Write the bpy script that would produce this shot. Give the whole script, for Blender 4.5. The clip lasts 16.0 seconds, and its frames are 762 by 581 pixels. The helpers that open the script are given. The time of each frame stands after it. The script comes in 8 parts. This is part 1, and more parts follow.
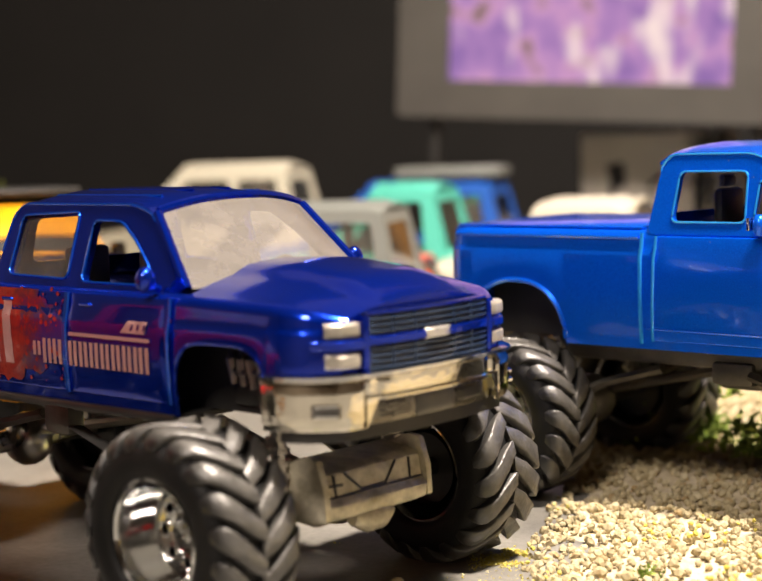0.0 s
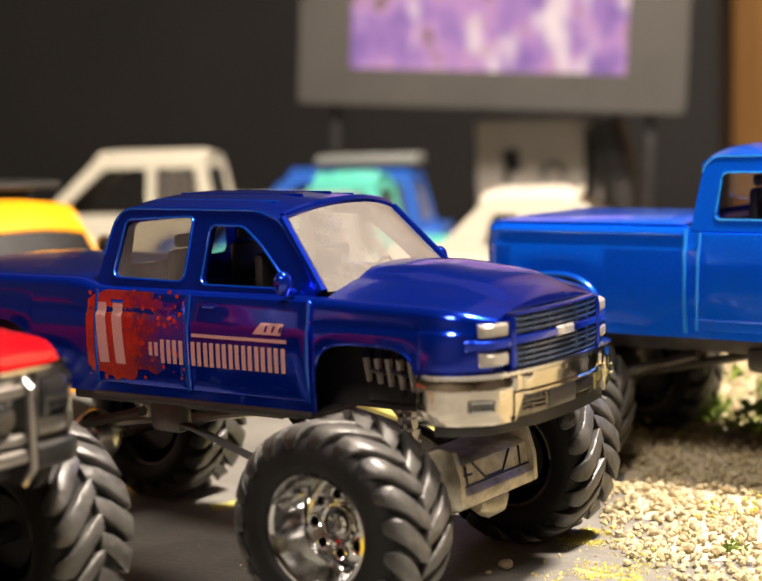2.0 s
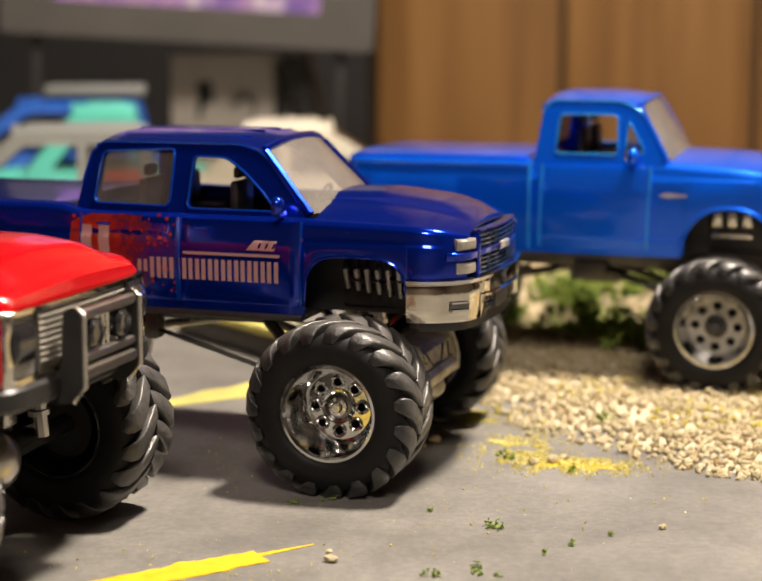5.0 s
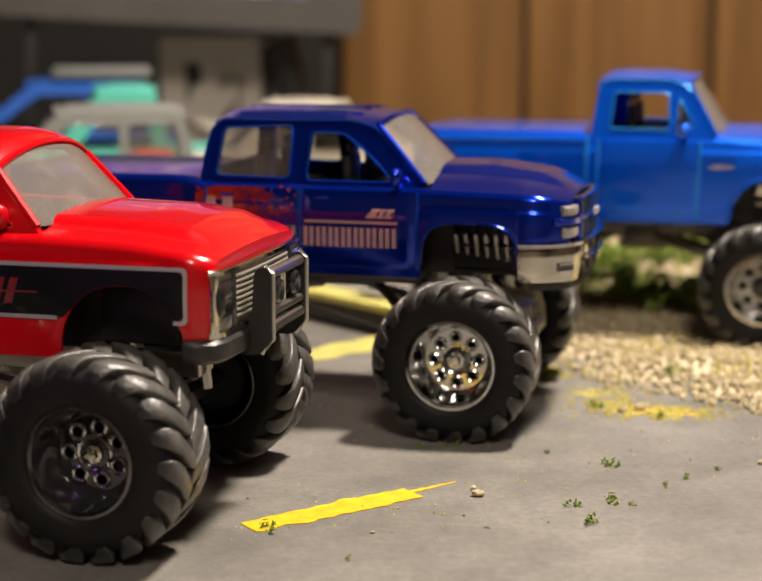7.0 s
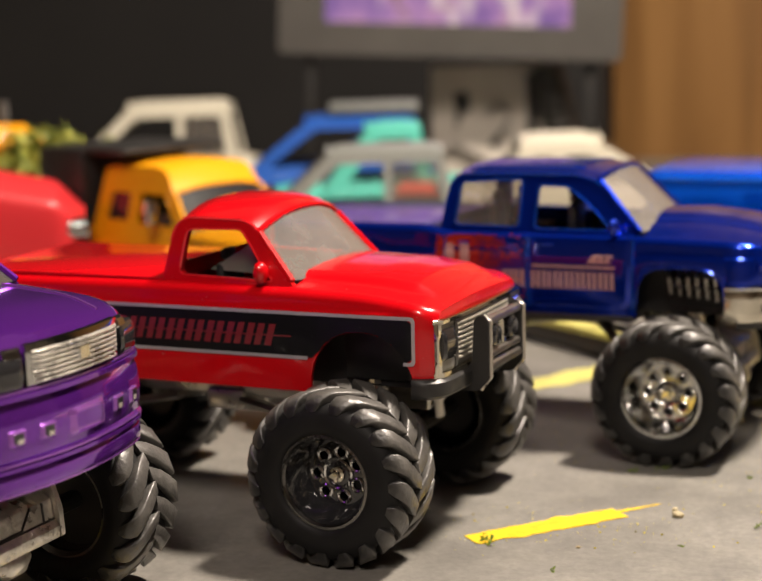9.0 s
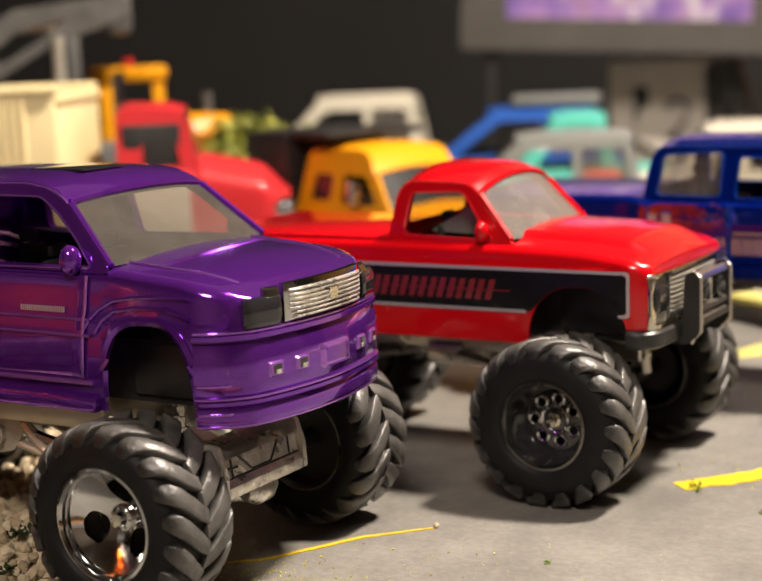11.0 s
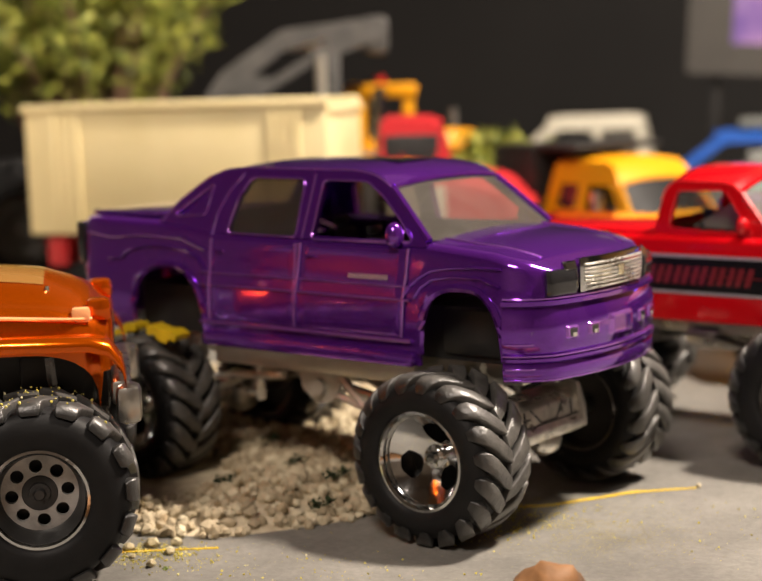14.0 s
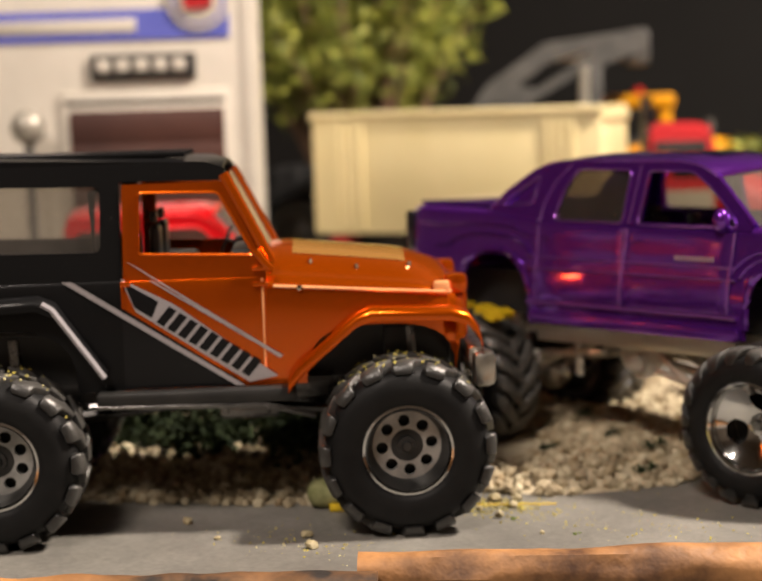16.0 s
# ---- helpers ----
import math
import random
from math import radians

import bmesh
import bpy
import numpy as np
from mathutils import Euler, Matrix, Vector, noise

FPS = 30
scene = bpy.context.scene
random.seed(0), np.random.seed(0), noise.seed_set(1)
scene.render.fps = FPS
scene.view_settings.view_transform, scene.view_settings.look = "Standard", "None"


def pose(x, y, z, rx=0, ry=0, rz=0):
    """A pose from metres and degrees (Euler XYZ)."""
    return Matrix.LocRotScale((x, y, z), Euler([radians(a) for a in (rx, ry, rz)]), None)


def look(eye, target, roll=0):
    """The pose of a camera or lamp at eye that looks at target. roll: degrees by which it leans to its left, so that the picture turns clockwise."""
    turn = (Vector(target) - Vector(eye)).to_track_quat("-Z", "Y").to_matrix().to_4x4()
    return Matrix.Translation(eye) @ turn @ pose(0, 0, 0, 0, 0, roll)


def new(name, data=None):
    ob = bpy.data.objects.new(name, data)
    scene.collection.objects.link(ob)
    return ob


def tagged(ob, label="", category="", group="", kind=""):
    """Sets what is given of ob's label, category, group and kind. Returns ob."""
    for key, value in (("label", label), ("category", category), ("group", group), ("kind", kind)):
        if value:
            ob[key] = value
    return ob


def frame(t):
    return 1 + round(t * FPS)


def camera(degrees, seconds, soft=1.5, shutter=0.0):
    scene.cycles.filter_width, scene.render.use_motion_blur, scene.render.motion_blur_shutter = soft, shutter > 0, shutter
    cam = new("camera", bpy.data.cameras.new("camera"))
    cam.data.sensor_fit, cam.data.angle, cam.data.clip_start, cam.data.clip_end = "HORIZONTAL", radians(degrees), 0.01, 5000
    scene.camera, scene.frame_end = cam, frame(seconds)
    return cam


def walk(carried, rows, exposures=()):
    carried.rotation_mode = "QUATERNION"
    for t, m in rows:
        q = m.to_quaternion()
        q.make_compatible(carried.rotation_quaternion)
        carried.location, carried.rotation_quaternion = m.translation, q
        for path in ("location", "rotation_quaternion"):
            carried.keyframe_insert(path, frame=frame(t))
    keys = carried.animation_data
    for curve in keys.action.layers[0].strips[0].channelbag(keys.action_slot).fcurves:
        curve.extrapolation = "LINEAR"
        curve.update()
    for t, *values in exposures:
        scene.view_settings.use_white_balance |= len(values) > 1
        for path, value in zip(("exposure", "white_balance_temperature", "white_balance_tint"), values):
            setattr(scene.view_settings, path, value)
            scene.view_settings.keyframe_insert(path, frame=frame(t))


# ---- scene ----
cam = camera(27.30, 16.0)
PATH = [
    (0, (0.08442, -0.01718, 0.04910), (-0.02140, 0.15150, 0.03037), -1.59),
    (0.5, (0.07707, -0.02125, 0.04851), (-0.02374, 0.15028, 0.02816), -1.75),
    (1, (0.07319, -0.02980, 0.05071), (-0.02181, 0.14496, 0.02987), -1.64),
    (1.5, (0.06418, -0.03640, 0.05180), (-0.02567, 0.14097, 0.03011), -1.58),
    (2, (0.05781, -0.04197, 0.05373), (-0.02548, 0.13847, 0.03127), -1.54),
    (2.5, (0.05362, -0.04725, 0.05271), (-0.02216, 0.13629, 0.02890), -1.51),
    (3, (0.04980, -0.05336, 0.05207), (-0.01830, 0.13301, 0.02701), -1.44),
    (3.5, (0.04430, -0.05908, 0.05092), (-0.01527, 0.12992, 0.02385), -1.32),
    (4, (0.03682, -0.06969, 0.05399), (-0.01306, 0.12175, 0.02463), -0.95),
    (4.2, (0.03316, -0.07423, 0.05482), (-0.01300, 0.11807, 0.02502), -0.73),
    (6.3, (0.00211, -0.10377, 0.06024), (-0.00940, 0.09269, 0.02457), 0.52),
    (6.5, (-0.00001, -0.10599, 0.05994), (-0.01265, 0.09048, 0.02475), 0.40),
    (7, (-0.00528, -0.10990, 0.05805), (-0.02343, 0.08623, 0.02338), -0.09),
    (7.5, (-0.00646, -0.11389, 0.05869), (-0.03348, 0.08126, 0.02427), -0.59),
    (8, (-0.00406, -0.12154, 0.06167), (-0.04091, 0.07208, 0.02770), -1.17),
    (8.5, (0.00295, -0.12700, 0.06652), (-0.04311, 0.06466, 0.03267), -1.54),
    (9, (0.00796, -0.13411, 0.06792), (-0.04614, 0.05549, 0.03435), -1.90),
    (9.2, (0.00785, -0.13650, 0.06779), (-0.04897, 0.05232, 0.03438), -2.03),
    (11.3, (0.00307, -0.15246, 0.06298), (-0.07229, 0.03014, 0.03171), -2.38),
    (11.5, (0.00200, -0.15355, 0.06263), (-0.07481, 0.02854, 0.03185), -2.34),
    (12, (0.00044, -0.15683, 0.06030), (-0.08015, 0.02374, 0.03035), -2.23),
    (12.5, (-0.00072, -0.16225, 0.05919), (-0.08494, 0.01681, 0.03010), -2.12),
    (13, (0.00177, -0.16878, 0.05992), (-0.08616, 0.00860, 0.03156), -2.03),
    (13.5, (0.00275, -0.17594, 0.06074), (-0.08887, -0.00031, 0.03315), -1.86),
    (14, (0.00406, -0.18235, 0.06106), (-0.09124, -0.00863, 0.03390), -1.78),
    (14.5, (0.00465, -0.18784, 0.06086), (-0.09482, -0.01641, 0.03406), -1.77),
    (15, (0.00553, -0.19755, 0.06093), (-0.09880, -0.02891, 0.03490), -1.70),
    (15.5, (0.00165, -0.20499, 0.05815), (-0.10829, -0.03982, 0.03302), -1.69),
    (16, (-0.00240, -0.21114, 0.05812), (-0.11853, -0.05002, 0.03452), -1.82),
]
walk(cam, [(t, look(eye, target, roll)) for t, eye, target, roll in PATH],
     exposures=[(0.0, 0.23), (1.0, 0.26), (2.0, 0.30), (3.0, 0.29), (4.0, 0.10), (6.5, -0.42), (8.0, -0.24), (9.0, -0.14), (11.5, 0.06), (13.5, 0.13), (14.5, 0.06), (16.0, 0.06)])

# depth of field of the small lens
cam.data.dof.use_dof = True
cam.data.dof.focus_distance = 0.188
cam.data.dof.aperture_fstop = 28.0

# ---------------------------------------------------------------- light
world = bpy.data.worlds.new("room_world")
scene.world = world
world.use_nodes = True
world.node_tree.nodes["Background"].inputs[0].default_value = (0.9, 0.82, 0.72, 1)
world.node_tree.nodes["Background"].inputs[1].default_value = 0.015


def area_lamp(name, eye, target, size, size_y, power, color):
    data = bpy.data.lights.new(name, "AREA")
    data.shape, data.size, data.size_y, data.energy, data.color = "RECTANGLE", size, size_y, power, color
    ob = new(name, data)
    ob.matrix_world = look(eye, target)
    return ob


area_lamp("desk_lamp_light", (0.14, 0.17, 0.48), (0.0, 0.10, 0.0), 0.05, 0.05, 8.6, (1.0, 0.86, 0.73))
# Unseen fill added to lift flanks and shadows; no fixture hangs here.
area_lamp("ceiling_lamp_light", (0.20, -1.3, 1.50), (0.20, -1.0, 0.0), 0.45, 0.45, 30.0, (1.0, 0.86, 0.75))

# ---------------------------------------------------------------- materials
CM = 0.01


def node_mat(name):
    m = bpy.data.materials.new(name)
    m.use_nodes = True
    nt = m.node_tree
    return m, nt, nt.nodes["Principled BSDF"]


def link(nt, a, b):
    nt.links.new(a, b)


def noise_node(nt, scale, detail=4.0, rough=0.55):
    co = nt.nodes.new("ShaderNodeTexCoord")
    n = nt.nodes.new("ShaderNodeTexNoise")
    n.inputs["Scale"].default_value, n.inputs["Detail"].default_value, n.inputs["Roughness"].default_value = scale, detail, rough
    link(nt, co.outputs["Object"], n.inputs["Vector"])
    return n


def ramp(nt, src, stops):
    r = nt.nodes.new("ShaderNodeValToRGB")
    e = r.color_ramp.elements
    while len(e) < len(stops):
        e.new(0.5)
    for el, (p, c) in zip(e, stops):
        el.position, el.color = p, (*c, 1)
    link(nt, src, r.inputs[0])
    return r


def bump(nt, bsdf, src, strength, dist):
    b = nt.nodes.new("ShaderNodeBump")
    b.inputs["Strength"].default_value, b.inputs["Distance"].default_value = strength, dist
    link(nt, src, b.inputs["Height"])
    link(nt, b.outputs[0], bsdf.inputs["Normal"])


def paint(name, c, metallic=0.0, rough=0.3, coat=1.0, flake=0.0, dust_amount=0.25):
    """Glossy enamel with fine dust and faint mottling."""
    m, nt, b = node_mat(name)
    n = noise_node(nt, 5000, 2)
    lo, hi = tuple(v * (0.92 - flake) for v in c), tuple(min(1, v * (1.06 + flake)) for v in c)
    r = ramp(nt, n.outputs["Fac"], [(0.3, lo), (0.7, hi)])
    dust = ramp(nt, noise_node(nt, 1900, 1).outputs["Fac"], [(0.765, (0, 0, 0)), (0.81, (dust_amount,) * 3)])
    mx = nt.nodes.new("ShaderNodeMix")
    mx.data_type = "RGBA"
    mx.inputs[7].default_value = (0.45, 0.42, 0.38, 1)
    link(nt, dust.outputs[0], mx.inputs[0]), link(nt, r.outputs[0], mx.inputs[6])
    link(nt, mx.outputs[2], b.inputs["Base Color"])
    b.inputs["Metallic"].default_value, b.inputs["Roughness"].default_value = metallic, rough
    b.inputs["Coat Weight"].default_value, b.inputs["Coat Roughness"].default_value = coat, 0.04
    b.inputs["Specular IOR Level"].default_value = 0.25
    n2 = noise_node(nt, 260, 2)
    bump(nt, b, n2.outputs["Fac"], 0.05, 0.0004)
    return m


def plain(name, lo, hi, rough, metallic=0.0, scale=300, bump_s=0.3, bump_d=0.0002, rough_hi=None):
    m, nt, b = node_mat(name)
    n = noise_node(nt, scale, 5, 0.6)
    r = ramp(nt, n.outputs["Fac"], [(0.32, lo), (0.68, hi)])
    link(nt, r.outputs[0], b.inputs["Base Color"])
    b.inputs["Metallic"].default_value, b.inputs["Roughness"].default_value = metallic, rough
    if rough_hi is not None:
        q = nt.nodes.new("ShaderNodeMapRange")
        q.inputs["To Min"].default_value, q.inputs["To Max"].default_value = rough, rough_hi
        link(nt, n.outputs["Fac"], q.inputs["Value"])
        link(nt, q.outputs[0], b.inputs["Roughness"])
    if bump_s:
        bump(nt, b, n.outputs["Fac"], bump_s, bump_d)
    return m


def clear_glass(name, tint, haze, haze_color, gloss=0.06):
    """Thin clear plastic: see-through, glossy by Fresnel; milky room reflections are put in as a little scattering
    haze.
    """
    m = bpy.data.materials.new(name)
    m.use_nodes = True
    nt = m.node_tree
    nt.nodes.clear()
    out = nt.nodes.new("ShaderNodeOutputMaterial")
    tr, gl, df = nt.nodes.new("ShaderNodeBsdfTransparent"), nt.nodes.new("ShaderNodeBsdfGlossy"), nt.nodes.new("ShaderNodeBsdfDiffuse")
    tr.inputs[0].default_value = (*tint, 1)
    gl.inputs["Roughness"].default_value = gloss
    df.inputs[0].default_value = (*haze_color, 1)
    a, b = nt.nodes.new("ShaderNodeMixShader"), nt.nodes.new("ShaderNodeMixShader")
    f = nt.nodes.new("ShaderNodeFresnel")
    f.inputs[0].default_value = 1.5
    # Noise mottles the haze that carries the milky reflected brightness.
    dust = nt.nodes.new("ShaderNodeMapRange")
    dust.inputs["From Min"].default_value, dust.inputs["From Max"].default_value = 0.3, 0.72
    dust.inputs["To Min"].default_value, dust.inputs["To Max"].default_value = haze * 0.8, haze * 1.25
    link(nt, noise_node(nt, 170, 5, 0.65).outputs["Fac"], dust.inputs["Value"]), link(nt, dust.outputs[0], a.inputs[0])
    link(nt, tr.outputs[0], a.inputs[1]), link(nt, df.outputs[0], a.inputs[2])
    link(nt, f.outputs[0], b.inputs[0]), link(nt, a.outputs[0], b.inputs[1]), link(nt, gl.outputs[0], b.inputs[2])
    link(nt, b.outputs[0], out.inputs[0])
    return m


BLUE_DEEP = paint("deep_blue_enamel", (0.0006, 0.026, 0.44), 0.82, 0.18, 0.85, 0.1)
BLUE_BRIGHT = paint("bright_blue_enamel", (0.0006, 0.118, 0.92), 0.55, 0.26, 0.8, 0.1)
RED = paint("red_enamel", (0.50, 0.001, 0.005), 0.0, 0.25, 0.9)
PURPLE = paint("purple_enamel", (0.165, 0.024, 0.38), 0.75, 0.13, 1.0, 0.15)
ORANGE = paint("copper_orange_enamel", (0.68, 0.108, 0.0005), 0.80, 0.20, 0.4, 0.05)
BLACK_GLOSS = paint("satin_black", (0.005, 0.005, 0.0055), 0.0, 0.45, 0.15, dust_amount=0.05)
DECAL_BLACK = paint("black_print", (0.006, 0.006, 0.007), 0.0, 0.4, 0.3, dust_amount=0.05)
for dull in (BLACK_GLOSS, DECAL_BLACK):
    dull.node_tree.nodes["Principled BSDF"].inputs["Specular IOR Level"].default_value = 0.12
DECAL_PINK = paint("pale_pink_print", (0.38, 0.21, 0.20), 0.0, 0.4, 0.8)
DECAL_RED = paint("red_print", (0.27, 0.017, 0.011), 0.0, 0.4, 0.8)
DECAL_DIMRED = paint("dim_red_print", (0.17, 0.016, 0.022), 0.0, 0.4, 0.8)
DECAL_SILVER = paint("silver_print", (0.50, 0.47, 0.50), 0.5, 0.35, 0.6)
# Paler edge enamel: thin paint, with bevel highlights put into the colour.
BLUE_EDGE = paint("thin_highlit_blue_edge_enamel", (0.004, 0.085, 0.60), 0.75, 0.2, 1.0)
SKY_EDGE = paint("thin_highlit_bright_blue_edge_enamel", (0.03, 0.34, 0.90), 0.5, 0.2, 1.0)
PURPLE_EDGE = paint("thin_highlit_purple_edge_enamel", (0.36, 0.12, 0.56), 0.75, 0.18, 1.0)
RED_EDGE = paint("thin_highlit_red_edge_enamel", (0.85, 0.02, 0.03), 0.2, 0.2, 1.0)
ORANGE_EDGE = paint("thin_highlit_orange_edge_enamel", (0.90, 0.42, 0.18), 0.15, 0.25, 1.0)
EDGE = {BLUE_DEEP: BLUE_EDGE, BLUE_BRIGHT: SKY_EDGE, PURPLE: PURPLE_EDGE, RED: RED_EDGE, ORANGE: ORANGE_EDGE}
DECAL_MAGENTA = paint("magenta_pinstripe", (0.12, 0.006, 0.04), 0.0, 0.4, 0.8)


def splash_mat():
    """Red spray that thins out towards the front over the blue enamel."""
    m, nt, b = node_mat("red_spray_print")
    n = noise_node(nt, 520, 5, 0.7)
    co, sep = nt.nodes.new("ShaderNodeTexCoord"), nt.nodes.new("ShaderNodeSeparateXYZ")
    link(nt, co.outputs["Object"], sep.inputs[0])
    g = nt.nodes.new("ShaderNodeMapRange")
    g.inputs["From Min"].default_value, g.inputs["From Max"].default_value = -0.034, -0.0235
    g.inputs["To Min"].default_value, g.inputs["To Max"].default_value = 0.30, -0.25
    link(nt, sep.outputs[0], g.inputs["Value"])
    add = nt.nodes.new("ShaderNodeMath")
    link(nt, n.outputs["Fac"], add.inputs[0]), link(nt, g.outputs[0], add.inputs[1])
    r = ramp(nt, add.outputs[0], [(0.34, (0.004, 0.012, 0.16)), (0.58, (0.10, 0.010, 0.030)), (0.72, (0.24, 0.014, 0.010)), (0.95, (0.34, 0.03, 0.012))])
    link(nt, r.outputs[0], b.inputs["Base Color"])
    b.inputs["Roughness"].default_value, b.inputs["Metallic"].default_value = 0.3, 0.2
    b.inputs["Coat Weight"].default_value, b.inputs["Coat Roughness"].default_value = 0.8, 0.04
    return m


SPLASH = splash_mat()
GRILLE_BLUE = paint("blue_grey_grille", (0.035, 0.06, 0.12), 0.5, 0.25, 0.8)
CHROME = plain("bright_chrome", (0.52, 0.525, 0.52), (0.66, 0.66, 0.65), 0.07, 1.0, 160, 0.3, 0.0003, 0.15)
CHROME_WARM = plain("pale_chrome_plating", (0.60, 0.565, 0.47), (0.74, 0.70, 0.60), 0.05, 1.0, 120, 0.45, 0.0004, 0.13)
CHROME_SATIN = plain("satin_chrome_plating", (0.42, 0.40, 0.36), (0.60, 0.57, 0.52), 0.20, 1.0, 140, 0.35, 0.0004, 0.38)
CREAM_PLATE = plain("cream_tinted_plating", (0.32, 0.28, 0.19), (0.74, 0.68, 0.52), 0.26, 0.25, 380, 0.8, 0.0006, 0.5)
BRIGHT_SILVER = plain("bright_silver_plating", (0.42, 0.40, 0.36), (0.86, 0.83, 0.76), 0.18, 0.7, 300, 0.8, 0.0006, 0.4)
GRILLE_GREY = plain("grey_plated_grille", (0.18, 0.175, 0.165), (0.36, 0.35, 0.33), 0.28, 0.5, 300, 0.5, 0.0004, 0.45)
WHEEL_GREY = plain("grey_wheel_paint", (0.24, 0.24, 0.23), (0.46, 0.455, 0.44), 0.28, 0.5, 300, 0.4, 0.0003, 0.5)
CHROME_DARK = plain("smoked_chrome", (0.10, 0.10, 0.10), (0.22, 0.21, 0.20), 0.18, 1.0, 160, 0.3, 0.0003, 0.35)
GREY_PLASTIC = plain("grey_chassis_plastic", (0.07, 0.066, 0.058), (0.15, 0.14, 0.12), 0.35, 0.5, 180, 0.4, 0.0004, 0.5)
DARK_PLASTIC = plain("dark_plastic", (0.011, 0.011, 0.011), (0.023, 0.022, 0.021), 0.42, 0.0, 220, 0.3, 0.0003)
RUBBER = plain("black_rubber", (0.005, 0.005, 0.0055), (0.010, 0.0098, 0.0098), 0.42, 0.0, 240, 0.35, 0.0003, 0.68)
RUBBER.node_tree.nodes["Principled BSDF"].inputs["Specular IOR Level"].default_value = 0.2


def tread_mat(low, high):
    """Black rubber, grey where the bars touch the ground: scuffing, with lamp sheen put into the colour."""
    m, nt, b = node_mat("scuffed_sheen_tread_rubber")
    n = noise_node(nt, 320, 5, 0.6)
    grey = ramp(nt, n.outputs["Fac"], [(0.32, (0.038, 0.036, 0.033)), (0.68, (0.100, 0.095, 0.087))])
    co, flat = nt.nodes.new("ShaderNodeTexCoord"), nt.nodes.new("ShaderNodeVectorMath")
    flat.operation = "MULTIPLY"
    flat.inputs[1].default_value = (1, 0, 1)
    size = nt.nodes.new("ShaderNodeVectorMath")
    size.operation = "LENGTH"
    link(nt, co.outputs["Object"], flat.inputs[0]), link(nt, flat.outputs[0], size.inputs[0])
    worn = nt.nodes.new("ShaderNodeMapRange")
    worn.inputs["From Min"].default_value, worn.inputs["From Max"].default_value = low, high
    link(nt, size.outputs["Value"], worn.inputs["Value"])
    mx = nt.nodes.new("ShaderNodeMix")
    mx.data_type = "RGBA"
    mx.inputs[6].default_value = (0.008, 0.008, 0.008, 1)
    link(nt, worn.outputs[0], mx.inputs[0]), link(nt, grey.outputs[0], mx.inputs[7])
    link(nt, mx.outputs[2], b.inputs["Base Color"])
    b.inputs["Roughness"].default_value, b.inputs["Specular IOR Level"].default_value = 0.40, 0.8
    bump(nt, b, n.outputs["Fac"], 0.8, 0.0005)
    return m


TREAD = tread_mat(0.0100, 0.0111)
TREAD_BLOCK = tread_mat(0.0108, 0.0124)
LAMP_WHITE = plain("frosted_lamp_lens", (0.27, 0.25, 0.21), (0.42, 0.39, 0.335), 0.3, 0.3, 500, 0.6, 0.0003)
LAMP_DARK = paint("dark_lamp_lens", (0.02, 0.02, 0.022), 0.2, 0.15)
GLASS = clear_glass("clear_window", (0.70, 0.68, 0.64), 0.12, (0.5, 0.45, 0.40))
GLASS_MILKY = clear_glass("reflection_hazed_windscreen", (0.56, 0.53, 0.50), 0.36, (0.37, 0.34, 0.31), 0.05)
GLASS_GREYED = clear_glass("reflection_greyed_windscreen", (0.50, 0.47, 0.43), 0.15, (0.36, 0.33, 0.29), 0.05)
GLASS_SMOKE = clear_glass("smoked_window", (0.34, 0.31, 0.27), 0.10, (0.3, 0.26, 0.22))
ENAMEL_WHITE = paint("white_enamel", (0.48, 0.45, 0.36), 0.0, 0.45, 0.25)
ENAMEL_YELLOW = paint("amber_yellow_enamel", (0.68, 0.29, 0.003), 0.0, 0.45, 0.25)
ENAMEL_TEAL = paint("teal_enamel", (0.075, 0.40, 0.32), 0.0, 0.45, 0.25)
ENAMEL_GREEN = paint("green_enamel", (0.01, 0.30, 0.16), 0.0, 0.45, 0.25)
ENAMEL_GREY = paint("grey_enamel", (0.20, 0.21, 0.195), 0.2, 0.45, 0.25)
ENAMEL_RED = paint("faded_red_enamel", (0.46, 0.022, 0.026), 0.0, 0.4, 0.4)
ENAMEL_CORAL = paint("orange_red_enamel", (0.62, 0.075, 0.04), 0.0, 0.4, 0.4)
ENAMEL_BLUE = paint("sky_blue_enamel", (0.014, 0.085, 0.38), 0.1, 0.45, 0.25)
CREAM = plain("cream_plastic", (0.68, 0.575, 0.30), (0.75, 0.64, 0.36), 0.5, 0.0, 60, 0.1, 0.0003)
WHITE_CARD = plain("white_printed_card", (0.56, 0.515, 0.445), (0.63, 0.58, 0.505), 0.6, 0.0, 80, 0.1, 0.0003)
SILVER_PLASTIC = plain("silvery_plated_plastic", (0.50, 0.47, 0.40), (0.64, 0.61, 0.53), 0.34, 0.6, 120, 0.2, 0.0004)
GREY_METAL = plain("dull_grey_plastic", (0.065, 0.065, 0.063), (0.11, 0.107, 0.10), 0.5, 0.1, 120, 0.2, 0.0004)


